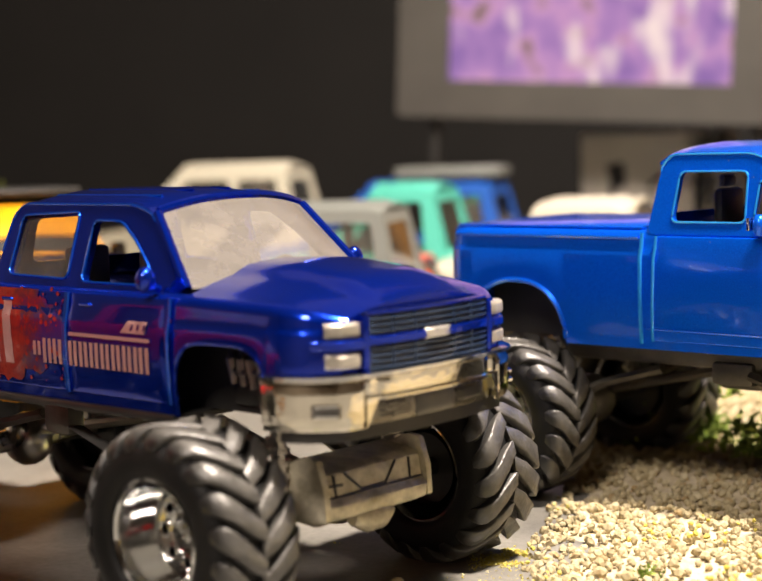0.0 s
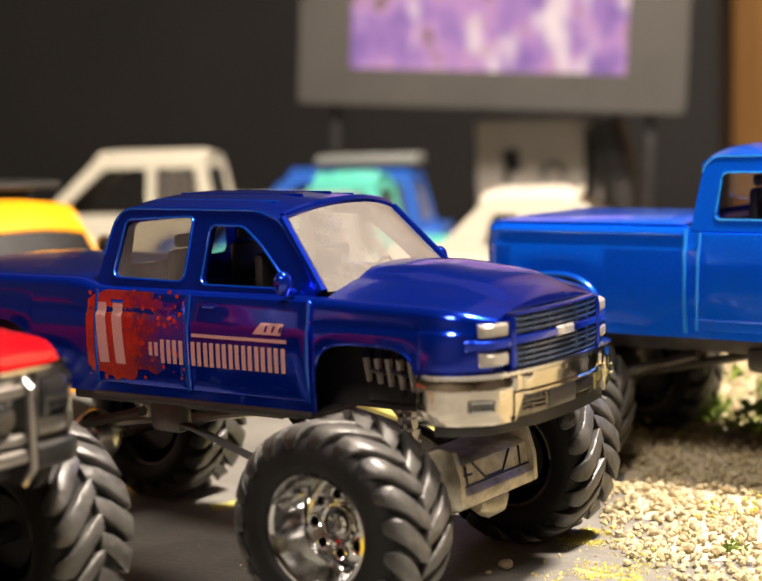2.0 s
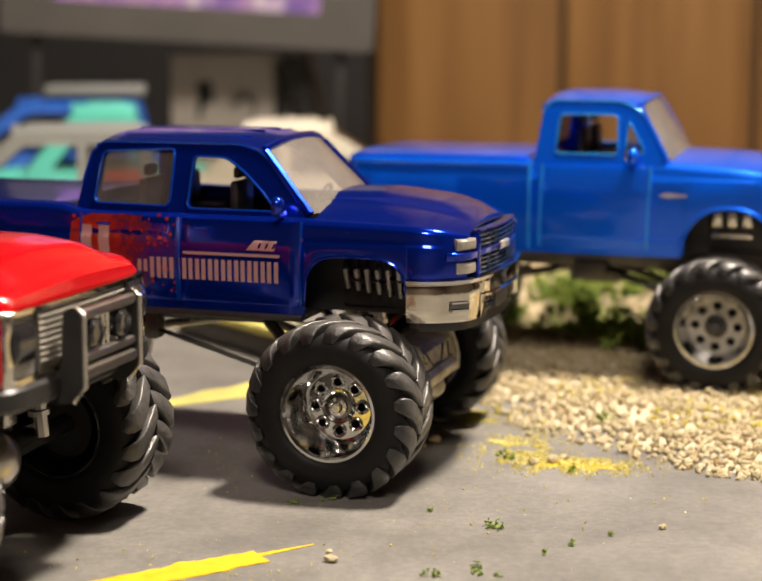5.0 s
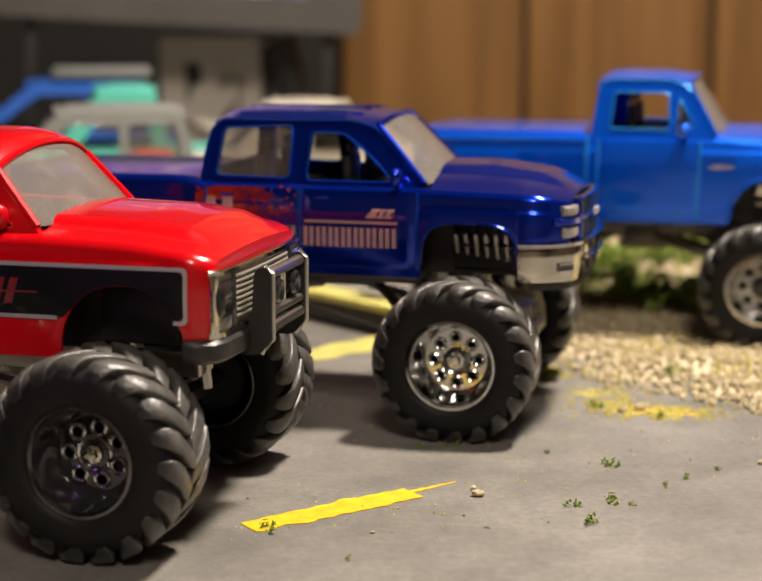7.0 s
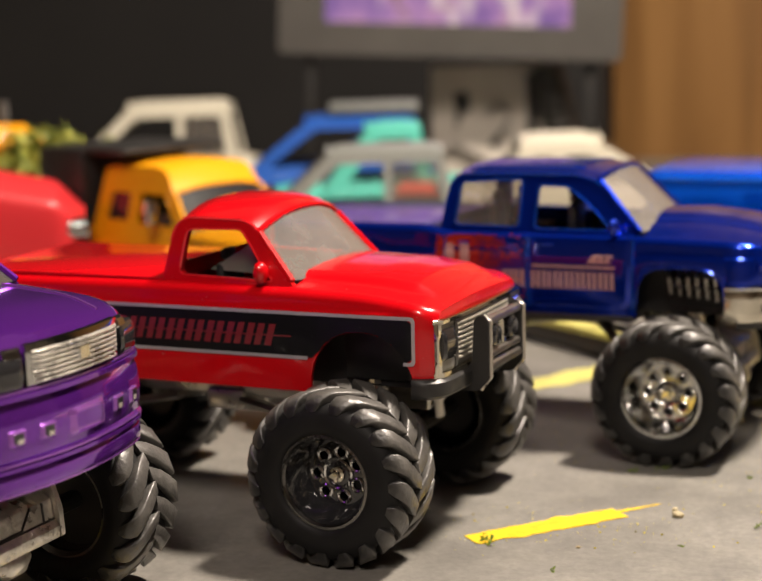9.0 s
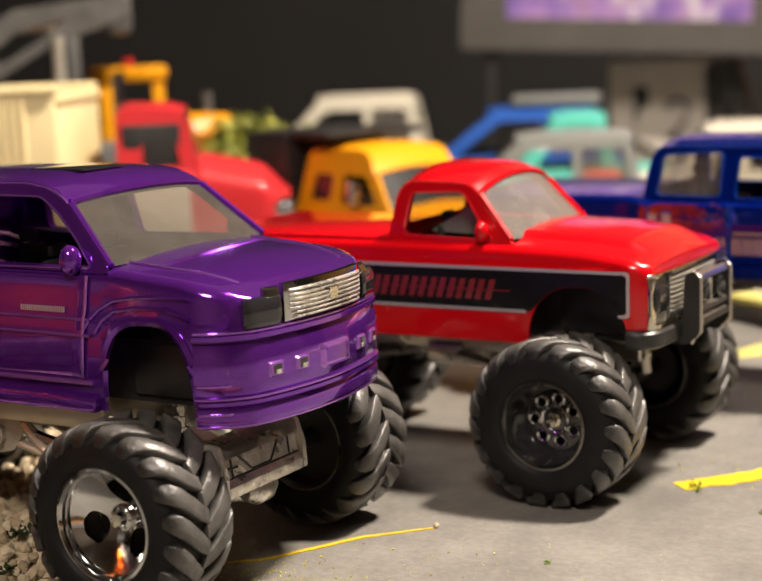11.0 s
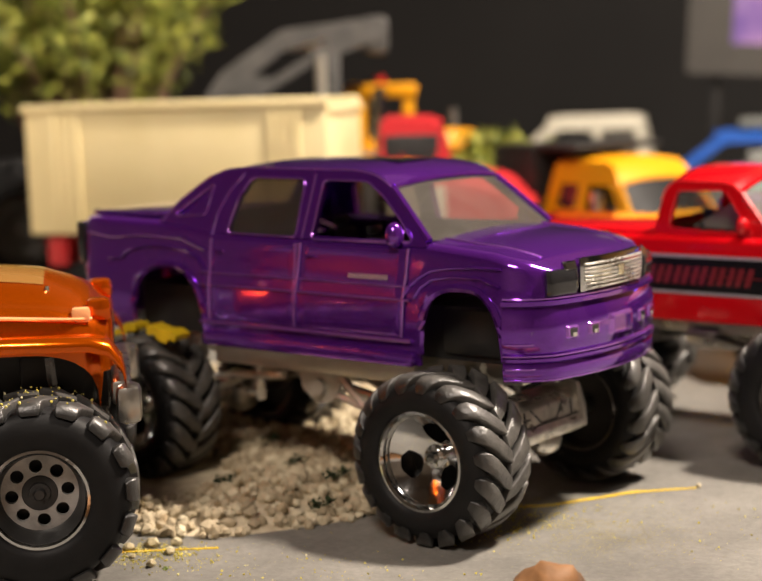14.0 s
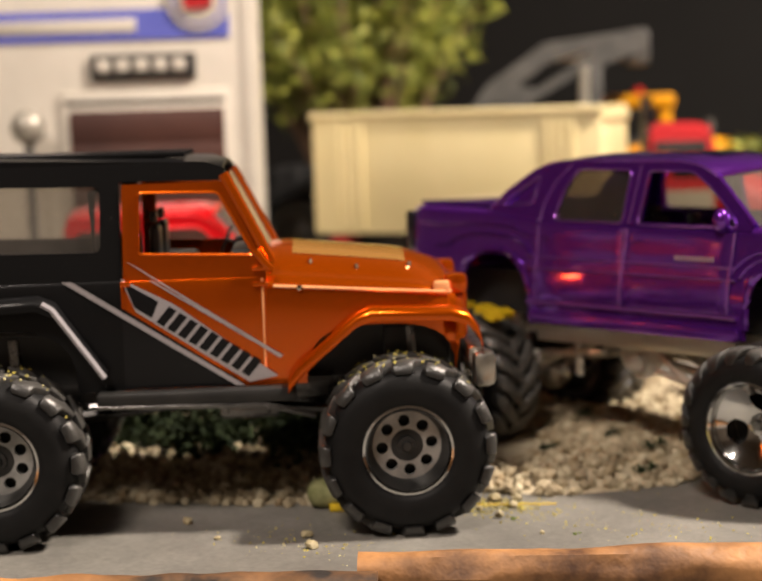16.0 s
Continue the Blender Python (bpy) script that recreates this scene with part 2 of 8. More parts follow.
def ground_mat():
    m, nt, b = node_mat("grey_lot_board")
    big, fine = noise_node(nt, 26, 5, 0.6), noise_node(nt, 900, 4, 0.7)
    r1 = ramp(nt, big.outputs["Fac"], [(0.3, (0.12, 0.1144, 0.104)), (0.55, (0.196, 0.188, 0.172)), (0.75, (0.272, 0.26, 0.24))])
    r2 = ramp(nt, fine.outputs["Fac"], [(0.35, (0.82, 0.82, 0.80)), (0.65, (1.08, 1.07, 1.05))])
    mx = nt.nodes.new("ShaderNodeMix")
    mx.data_type, mx.blend_type = "RGBA", "MULTIPLY"
    mx.inputs[0].default_value = 1.0
    link(nt, r1.outputs[0], mx.inputs[6]), link(nt, r2.outputs[0], mx.inputs[7])
    mid = ramp(nt, noise_node(nt, 150, 3, 0.6).outputs["Fac"], [(0.32, (0.84, 0.84, 0.85)), (0.7, (1.06, 1.06, 1.05))])
    my = nt.nodes.new("ShaderNodeMix")
    my.data_type, my.blend_type = "RGBA", "MULTIPLY"
    my.inputs[0].default_value = 1.0
    link(nt, mx.outputs[2], my.inputs[6]), link(nt, mid.outputs[0], my.inputs[7])
    link(nt, my.outputs[2], b.inputs["Base Color"])
    b.inputs["Roughness"].default_value = 0.5
    bump(nt, b, fine.outputs["Fac"], 0.3, 0.0002)
    return m


def random_mat(name, stops, rough=0.8, island=False):
    m, nt, b = node_mat(name)
    if island:
        g = nt.nodes.new("ShaderNodeNewGeometry")
        src = g.outputs["Random Per Island"]
    else:
        g = nt.nodes.new("ShaderNodeObjectInfo")
        src = g.outputs["Random"]
    r = ramp(nt, src, stops)
    n = noise_node(nt, 700, 4, 0.65)
    r2 = ramp(nt, n.outputs["Fac"], [(0.3, (0.75, 0.75, 0.74)), (0.7, (1.1, 1.1, 1.1))])
    mx = nt.nodes.new("ShaderNodeMix")
    mx.data_type, mx.blend_type = "RGBA", "MULTIPLY"
    mx.inputs[0].default_value = 1.0
    link(nt, r.outputs[0], mx.inputs[6]), link(nt, r2.outputs[0], mx.inputs[7])
    link(nt, mx.outputs[2], b.inputs["Base Color"])
    b.inputs["Roughness"].default_value = rough
    bump(nt, b, n.outputs["Fac"], 0.5, 0.0003)
    return m


LOT = ground_mat()
STONE = random_mat("cream_pebble", [(0.0, (0.34, 0.28, 0.155)), (0.5, (0.42, 0.355, 0.21)), (0.85, (0.52, 0.455, 0.295)), (1.0, (0.32, 0.225, 0.10))], 0.75, True)
STONE_WEST = random_mat("pale_brown_pebble", [(0.0, (0.30, 0.24, 0.15)), (0.5, (0.43, 0.355, 0.235)), (0.9, (0.60, 0.525, 0.365)), (1.0, (0.28, 0.195, 0.10))], 0.8, True)
SAND = plain("gritty_sand", (0.40, 0.33, 0.22), (0.62, 0.54, 0.38), 0.9, 0.0, 500, 0.8, 0.0008)
YELLOW_PAINT = plain("yellow_line_paint", (0.50, 0.33, 0.006), (0.70, 0.49, 0.012), 0.5, 0.0, 400, 0.5, 0.0003)
MOSS_STAIN = plain("olive_stained_plaster", (0.14, 0.15, 0.05), (0.36, 0.35, 0.17), 0.8, 0.0, 260, 0.6, 0.0006)
YELLOW_FADED = plain("faded_yellow_paint", (0.38, 0.35, 0.10), (0.56, 0.52, 0.14), 0.6, 0.0, 120, 0.4, 0.0003)
HOOD_PALE = paint("pale_copper_print", (0.34, 0.165, 0.04), 0.3, 0.25)
YELLOW_DUST = random_mat("pale_yellow_dust", [(0.0, (0.30, 0.25, 0.10)), (0.7, (0.40, 0.35, 0.17)), (1.0, (0.52, 0.44, 0.12))], 0.9, True)
YELLOW_GRIT = random_mat("yellow_grit", [(0.0, (0.48, 0.40, 0.05)), (0.7, (0.60, 0.52, 0.12)), (1.0, (0.58, 0.54, 0.34))], 0.8, True)
MOSS = random_mat("green_moss", [(0.0, (0.105, 0.1688, 0.0234)), (1.0, (0.27, 0.36, 0.0585))], 0.9, True)
# Near-black green: the shade under the off-roader is put into this colour.
MOSS_SHADED = random_mat("shade_darkened_moss", [(0.0, (0.010, 0.020, 0.005)), (1.0, (0.028, 0.044, 0.011))], 0.95, True)
TABLE_BROWN = plain("brown_table_wood", (0.13, 0.10, 0.08), (0.17, 0.135, 0.105), 0.5, 0.0, 8, 0.2, 0.001)
LEAF = random_mat("fern_leaf", [(0.0, (0.10, 0.13, 0.014)), (0.6, (0.27, 0.30, 0.038)), (1.0, (0.50, 0.50, 0.085))], 0.6, True)
TWIG = plain("brown_twig", (0.12, 0.065, 0.035), (0.22, 0.13, 0.075), 0.8, 0.0, 300, 0.4, 0.0004)
BARK = plain("orange_brown_wood", (0.05, 0.018, 0.007), (0.56, 0.27, 0.095), 0.6, 0.0, 75, 0.9, 0.001)
BARK_DARK = plain("charred_brown_wood", (0.012, 0.008, 0.006), (0.42, 0.19, 0.06), 0.7, 0.0, 60, 0.9, 0.001)
BLACKBOARD = plain("black_backboard", (0.0052, 0.0046, 0.0043), (0.0082, 0.0073, 0.0066), 0.7, 0.0, 12, 0.1, 0.001)
CEIL = plain("warm_ceiling_paint", (0.50, 0.45, 0.39), (0.56, 0.51, 0.45), 0.9, 0.0, 8, 0.2, 0.001)
WALL = plain("warm_wall_paint", (0.42, 0.35, 0.28), (0.48, 0.41, 0.33), 0.9, 0.0, 8, 0.2, 0.001)


def wood_mat():
    m, nt, b = node_mat("brown_panel_wood")
    co, mp = nt.nodes.new("ShaderNodeTexCoord"), nt.nodes.new("ShaderNodeMapping")
    mp.inputs["Scale"].default_value = (60, 60, 4)
    n = nt.nodes.new("ShaderNodeTexNoise")
    n.inputs["Scale"].default_value, n.inputs["Detail"].default_value = 1.0, 6
    link(nt, co.outputs["Object"], mp.inputs[0]), link(nt, mp.outputs[0], n.inputs["Vector"])
    r = ramp(nt, n.outputs["Fac"], [(0.25, (0.12, 0.054, 0.014)), (0.5, (0.25, 0.125, 0.037)), (0.75, (0.35, 0.185, 0.062))])
    link(nt, r.outputs[0], b.inputs["Base Color"])
    b.inputs["Roughness"].default_value = 0.5
    bump(nt, b, n.outputs["Fac"], 0.2, 0.0005)
    return m


WOOD = wood_mat()

# ---------------------------------------------------------------- mesh helpers (all shapes in centimetres)


def part(name, bm, material, parent=None, label="", sharp=35, at=None):
    """Links a bmesh, drawn in centimetres, as one mesh object under a thing or a part."""
    bmesh.ops.recalc_face_normals(bm, faces=bm.faces)
    me = bpy.data.meshes.new(name)
    bm.to_mesh(me)
    bm.free()
    me.transform(Matrix.Scale(CM, 4))
    me.shade_smooth()
    me.set_sharp_from_angle(angle=radians(sharp))
    me.materials.append(material)
    ob = new(name, me)
    if parent:
        ob.parent = parent
    if at is not None:
        ob.matrix_basis = at
    if label:
        tagged(ob, label)
    return ob


def again(ob, parent, m):
    """The same part once more, on the same mesh, with its own parts."""
    o = ob.copy()
    scene.collection.objects.link(o)
    o.parent, o.matrix_basis = parent, m
    for c in ob.children:
        k = c.copy()
        scene.collection.objects.link(k)
        k.parent = o
    return o


def thing(name, m, label, category, group="", kind=""):
    ob = new(name)
    ob.empty_display_size = 0.01
    ob.matrix_basis = m
    return tagged(ob, label, category, group, kind)


def cmpose(x, y, z, rz=0, rx=0, ry=0):
    return pose(x * CM, y * CM, z * CM, rx, ry, rz)


def box(bm, x0, x1, y0, y1, z0, z1, bevel=0.0, seg=2):
    r = bmesh.ops.create_cube(bm, size=1)
    vs = r["verts"]
    for v in vs:
        v.co = Vector(((x0 + x1) / 2 + v.co.x * (x1 - x0), (y0 + y1) / 2 + v.co.y * (y1 - y0), (z0 + z1) / 2 + v.co.z * (z1 - z0)))
    if bevel:
        es = list({e for v in vs for e in v.link_edges})
        bmesh.ops.bevel(bm, geom=es, offset=bevel, segments=seg, profile=0.5, affect="EDGES")
    return bm


def newbox(*a, **k):
    return box(bmesh.new(), *a, **k)


def tube(bm, pts, r, n=8, ry=None, cap=True):
    """A tube along points; r may be a list."""
    pts = [Vector(p) for p in pts]
    rs = r if isinstance(r, (list, tuple)) else [r] * len(pts)
    rings, up = [], Vector((0.01, 0.02, 1))
    for i, p in enumerate(pts):
        d = (pts[min(i + 1, len(pts) - 1)] - pts[max(i - 1, 0)]).normalized()
        a = d.cross(up if abs(d.dot(up.normalized())) < 0.97 else Vector((0, 1, 0.01))).normalized()
        b = a.cross(d)
        rings.append([bm.verts.new(p + (a * math.cos(q) + b * math.sin(q) * (ry or 1)) * rs[i]) for q in [2 * math.pi * k / n for k in range(n)]])
    for u, v in zip(rings, rings[1:]):
        for k in range(n):
            bm.faces.new((u[k], u[(k + 1) % n], v[(k + 1) % n], v[k]))
    if cap:
        bm.faces.new(rings[0]), bm.faces.new(rings[-1])
    return bm


def lathe(bm, prof, n=40, closed=False):
    """Turns (radius, y) points about the y axis."""
    rings = []
    for r, y in prof:
        if r < 1e-5:
            rings.append([bm.verts.new((0, y, 0))] * n)
        else:
            rings.append([bm.verts.new((r * math.cos(2 * math.pi * k / n), y, r * math.sin(2 * math.pi * k / n))) for k in range(n)])
    pairs = list(zip(rings, rings[1:])) + ([(rings[-1], rings[0])] if closed else [])
    for u, v in pairs:
        for k in range(n):
            f = [u[k], u[(k + 1) % n], v[(k + 1) % n], v[k]]
            f = [w for i, w in enumerate(f) if w not in f[:i]]
            if len(f) > 2:
                bm.faces.new(f)
    return bm


def rounded(poly, r, n=4):
    """The polygon with its corners rounded; r: one radius, or one for each corner."""
    out, m = [], len(poly)
    for i, p in enumerate(poly):
        p, a, b = Vector(p), Vector(poly[i - 1]), Vector(poly[(i + 1) % m])
        q = r[i] if isinstance(r, (list, tuple)) else r
        u, v = (a - p), (b - p)
        k = min(q, u.length * 0.45, v.length * 0.45)
        s, e = p + u.normalized() * k, p + v.normalized() * k
        for j in range(n + 1):
            t = j / n
            out.append((1 - t) ** 2 * s + 2 * t * (1 - t) * p + t * t * e)
    return out


def fill2d(bm, outer, holes, put):
    """Fills a flat polygon with holes; put(u, v) gives each corner's place."""
    edges, verts = [], []
    for loop in (outer, *holes):
        vs = [bm.verts.new((p[0], p[1], 0)) for p in loop]
        verts += vs
        edges += [bm.edges.new((vs[i], vs[(i + 1) % len(vs)])) for i in range(len(vs))]
    res = bmesh.ops.triangle_fill(bm, use_beauty=True, use_dissolve=False, edges=edges)
    for v in verts:
        v.co = Vector(put(v.co.x, v.co.y))
    return [g for g in res["geom"] if isinstance(g, bmesh.types.BMFace)]


def slab(outer, holes, put, thick):
    """A filled sheet with holes, given thickness along thick (a vector)."""
    bm = bmesh.new()
    faces = fill2d(bm, outer, holes, put)
    r = bmesh.ops.extrude_face_region(bm, geom=faces)
    vs = [g for g in r["geom"] if isinstance(g, bmesh.types.BMVert)]
    bmesh.ops.translate(bm, verts=vs, vec=Vector(thick))
    return bm


def refine(bm, longest=0.09):
    """Splits the long edges of a flat sheet, so that it can be bent."""
    far = [e for e in bm.edges if e.calc_length() > longest]
    while far and len(bm.verts) < 6000:
        bmesh.ops.subdivide_edges(bm, edges=far, cuts=1)
        bmesh.ops.triangulate(bm, faces=[f for f in bm.faces if len(f.verts) > 3])
        far = [e for e in bm.edges if e.calc_length() > longest]


def pieces(x, table):
    """Straight lines between (x, value) rows."""
    return float(np.interp(x, [a for a, _ in table], [b for _, b in table]))


def smooth_table(table):
    """A rounded curve through rows."""
    xs, vs = [a for a, _ in table], [b for _, b in table]

    def value(x):
        h = 0.12
        return sum(float(np.interp(x + d * h, xs, vs)) * w for d, w in ((-1, 0.25), (0, 0.5), (1, 0.25)))
    return value

# ---------------------------------------------------------------- lifted toy trucks


class Body:
    """The outer skin of a toy truck: x ahead from the front axle, y to its left, z up."""

    def __init__(self, width, rear, front, sill, arches, top, crown, crease=None, nose=0.5, nose_in=0.3, tail=0.25, tail_in=0.12, bottom=None, dome=None):
        self.width, self.rear, self.front, self.sill, self.arches = width, rear, front, sill, arches
        self.top, self.crown = smooth_table(top), smooth_table(crown)
        self.crease, self.nose, self.nose_in, self.tail, self.tail_in = crease, nose, nose_in, tail, tail_in
        self.low = bottom
        self.dome = dome  # raised middle of the bonnet: half width, height, from x, to x

    def half(self, x):
        w = self.width
        a, b = (x - (self.front - self.nose)) / self.nose, ((self.rear + self.tail) - x) / self.tail
        if a > 0:
            w -= self.nose_in * min(a, 1) ** 2.2
        if b > 0:
            w -= self.tail_in * min(b, 1) ** 2
        return w

    def under(self, x):
        z = pieces(x, self.low) if self.low else self.sill
        for xa, hw, ztop, pw in self.arches:
            d = abs(x - xa) / hw
            if d < 1:
                z = max(z, self.sill + (ztop - self.sill) * (1 - d ** pw) ** (1 / pw))
        return z

    def side(self, x, z):
        """How far out the flank stands at a height."""
        zt = self.top(x)
        k = (z - self.sill) / max(zt - self.sill, 0.1)
        y = self.half(x) - 0.07 * max(0.0, 0.45 - k) ** 1.5 * 2 - 0.05 * max(0.0, k - 0.55) ** 2 * 4
        if self.crease is not None:
            y -= 0.035 / (1 + math.exp(-(z - self.crease) / 0.012))
        return y

    def stations(self):
        xs = set(np.linspace(self.rear, self.front, 34).round(3).tolist())
        xs |= {round(self.front - self.nose * k, 3) for k in (0.03, 0.08, 0.15, 0.25, 0.38, 0.55, 0.75)}
        xs |= {round(self.rear + self.tail * k, 3) for k in (0.05, 0.15, 0.35, 0.6)}
        for xa, hw, _, _ in self.arches:
            xs = {x for x in xs if abs(abs(x - xa) - hw) > 0.03 or x in (self.rear, self.front)}
            xs |= {round(xa + hw * math.cos(math.pi * k / 16), 3) for k in range(17)} | {round(xa + s * (hw + 0.004), 3) for s in (-1, 1)}
        return sorted(xs)

    def section(self, x, r):
        zb, zt = self.under(x), self.top(x)
        r = min(r, (zt - zb) * 0.6)
        zs = zt - r
        rows = [(self.side(x, zb + 0.03) - 0.05, zb + 0.002)]
        ks = [0.0, 0.03, 0.12, 0.3, 0.5, 0.7, 0.85, 1.0]
        zz = [zb + (zs - zb) * k for k in ks]
        if self.crease is not None and zb < self.crease < zs:
            zz[4:6] = [self.crease - 0.02, self.crease + 0.02]
            zz = sorted(zz)
        rows += [(self.side(x, z), z) for z in zz]
        ys = rows[-1][0]
        for k in (0.25, 0.5, 0.75, 1.0):
            a = k * math.pi / 2
            rows.append((ys - r * (1 - math.cos(a)), zs + r * math.sin(a)))
        ye, zc = rows[-1][0], self.crown(x)
        for k in (0.06, 0.12, 0.18, 0.24, 0.30, 0.36, 0.42, 0.5, 0.6, 0.72, 0.86, 1.0):
            y = ye * (1 - k)
            rows.append((y, zt + (zc - zt) * (1 - (1 - k) ** 2) + self.raised(x, y)))
        return rows

    def raised(self, x, y):
        if not self.dome:
            return 0.0
        hw, h, x0, x1 = self.dome
        a = min(1.0, max(0.0, (hw - abs(y)) / 0.16))
        b = min(1.0, max(0.0, (x1 - x) / 0.35)) * min(1.0, max(0.0, (x - x0) / 0.1))
        return h * a * a * (3 - 2 * a) * b

    def mesh(self, r=0.12, open_from=None, open_to=None):
        bm = bmesh.new()
        xs = self.stations()
        right, left = [], []
        for x in xs:
            rows = self.section(x, r)
            right.append([bm.verts.new((x, -y, z)) for y, z in rows])
            left.append([bm.verts.new((x, y, z)) for y, z in rows[:-1]] + [right[-1][-1]])
        n = len(right[0])
        for i in range(len(xs) - 1):
            mid = (xs[i] + xs[i + 1]) / 2
            for j in range(n - 1):
                if open_from is not None and open_from < mid < open_to and j >= n - 13:
                    continue
                for s in (right, left):
                    q = (s[i][j], s[i + 1][j], s[i + 1][j + 1], s[i][j + 1])
                    bm.faces.new(q)
        for i in (0, -1):
            for j in range(n - 1):
                q = [right[i][j], right[i][j + 1], left[i][j + 1], left[i][j]]
                q = [v for k, v in enumerate(q) if v not in q[:k]]
                if len(q) > 2:
                    bm.faces.new(q)
        return bm

    def patch(self, x0, x1, z0, z1, proud=0.02, nx=10, nz=8, slant=0.0):
        """A panel of the flank, set a little proud, with rolled edges."""
        bm = bmesh.new()
        e = 0.022

        def ticks(a, b, n):
            return [a, a + e * 0.4, a + e] + [a + (b - a) * k / n for k in range(1, n)] + [b - e, b - e * 0.4, b]
        xs, zs = ticks(x0, x1, nx), ticks(z0, z1, nz)
        grid = []
        for i, x in enumerate(xs):
            row = []
            for j, z in enumerate(zs):
                q = min(i, j, len(xs) - 1 - i, len(zs) - 1 - j)
                off = (-0.012, proud * 0.75, proud)[min(q, 2)]
                xx = x + slant * (z - z0) / (z1 - z0)
                row.append(bm.verts.new((xx, -(self.side(xx, z) + off), z)))
            grid.append(row)
        for i in range(len(xs) - 1):
            for j in range(len(zs) - 1):
                bm.faces.new((grid[i][j], grid[i + 1][j], grid[i + 1][j + 1], grid[i][j + 1]))
        return bm

    def print_on(self, shapes, off=0.018):
        """Flat printed shapes, as (x, z) outlines laid on the flank."""
        bm = bmesh.new()
        for s in shapes:
            outer, holes = s if isinstance(s, tuple) else (s, [])
            fill2d(bm, [Vector(p) for p in outer], [[Vector(p) for p in h] for h in holes], lambda x, z: (x, z, 0))
        refine(bm)
        for v in bm.verts:
            x, z = v.co.x, v.co.y
            v.co = Vector((x, -(self.side(x, z) + off), z))
        return bm

    def band(self, x0, x1, zlow, zhigh, off=0.010, n=40):
        """A long printed band; its edges are functions of x."""
        bm = bmesh.new()
        rows = []
        for i in range(n + 1):
            x = x0 + (x1 - x0) * i / n
            a, b = max(zlow(x), self.under(x) + 0.005), zhigh(x)
            if b - a < 0.004:
                rows.append(None)
                continue
            rows.append([bm.verts.new((x, -(self.side(x, a + (b - a) * k / 6) + off), a + (b - a) * k / 6)) for k in range(7)])
        for u, v in zip(rows, rows[1:]):
            if u and v:
                for k in range(6):
                    bm.faces.new((u[k], v[k], v[k + 1], u[k + 1]))
        return bm

    def arch_lip(self, i, r=0.03, out=0.02):
        xa, hw, ztop, pw = self.arches[i]
        pts = []
        for k in range(25):
            x = xa + (hw - 0.001) * math.cos(math.pi * k / 24)
            z = self.under(x)
            pts.append((x, -(self.side(x, z + 0.02) + out - r), z + 0.005))
        return tube(bmesh.new(), pts, r, 6)


def flipped(bm):
    for v in bm.verts:
        v.co.y = -v.co.y
    return bm


def strip(edge, bulge, cols=10, forward=0.0, thick=0.0, squeeze=1.0):
    """A crowned sheet between an edge on the right flank and its mirror image."""
    bm = bmesh.new()
    rows = []
    for i, (x, y, z) in enumerate(edge):
        row = []
        fw = forward[i] if isinstance(forward, list) else forward
        bu = bulge[i] if isinstance(bulge, list) else bulge
        for k in range(cols + 1):
            t = 2 * k / cols - 1
            c = (1 - abs(t) ** 2.4)
            row.append(bm.verts.new((x + fw * c, y * -t * squeeze, z + bu * c)))
        rows.append(row)
    for u, v in zip(rows, rows[1:]):
        for k in range(cols):
            bm.faces.new((u[k], u[k + 1], v[k + 1], v[k]))
    if thick:
        r = bmesh.ops.extrude_face_region(bm, geom=bm.faces[:])
        bmesh.ops.translate(bm, verts=[g for g in r["geom"] if isinstance(g, bmesh.types.BMVert)], vec=(0, 0, -thick))
    return bm


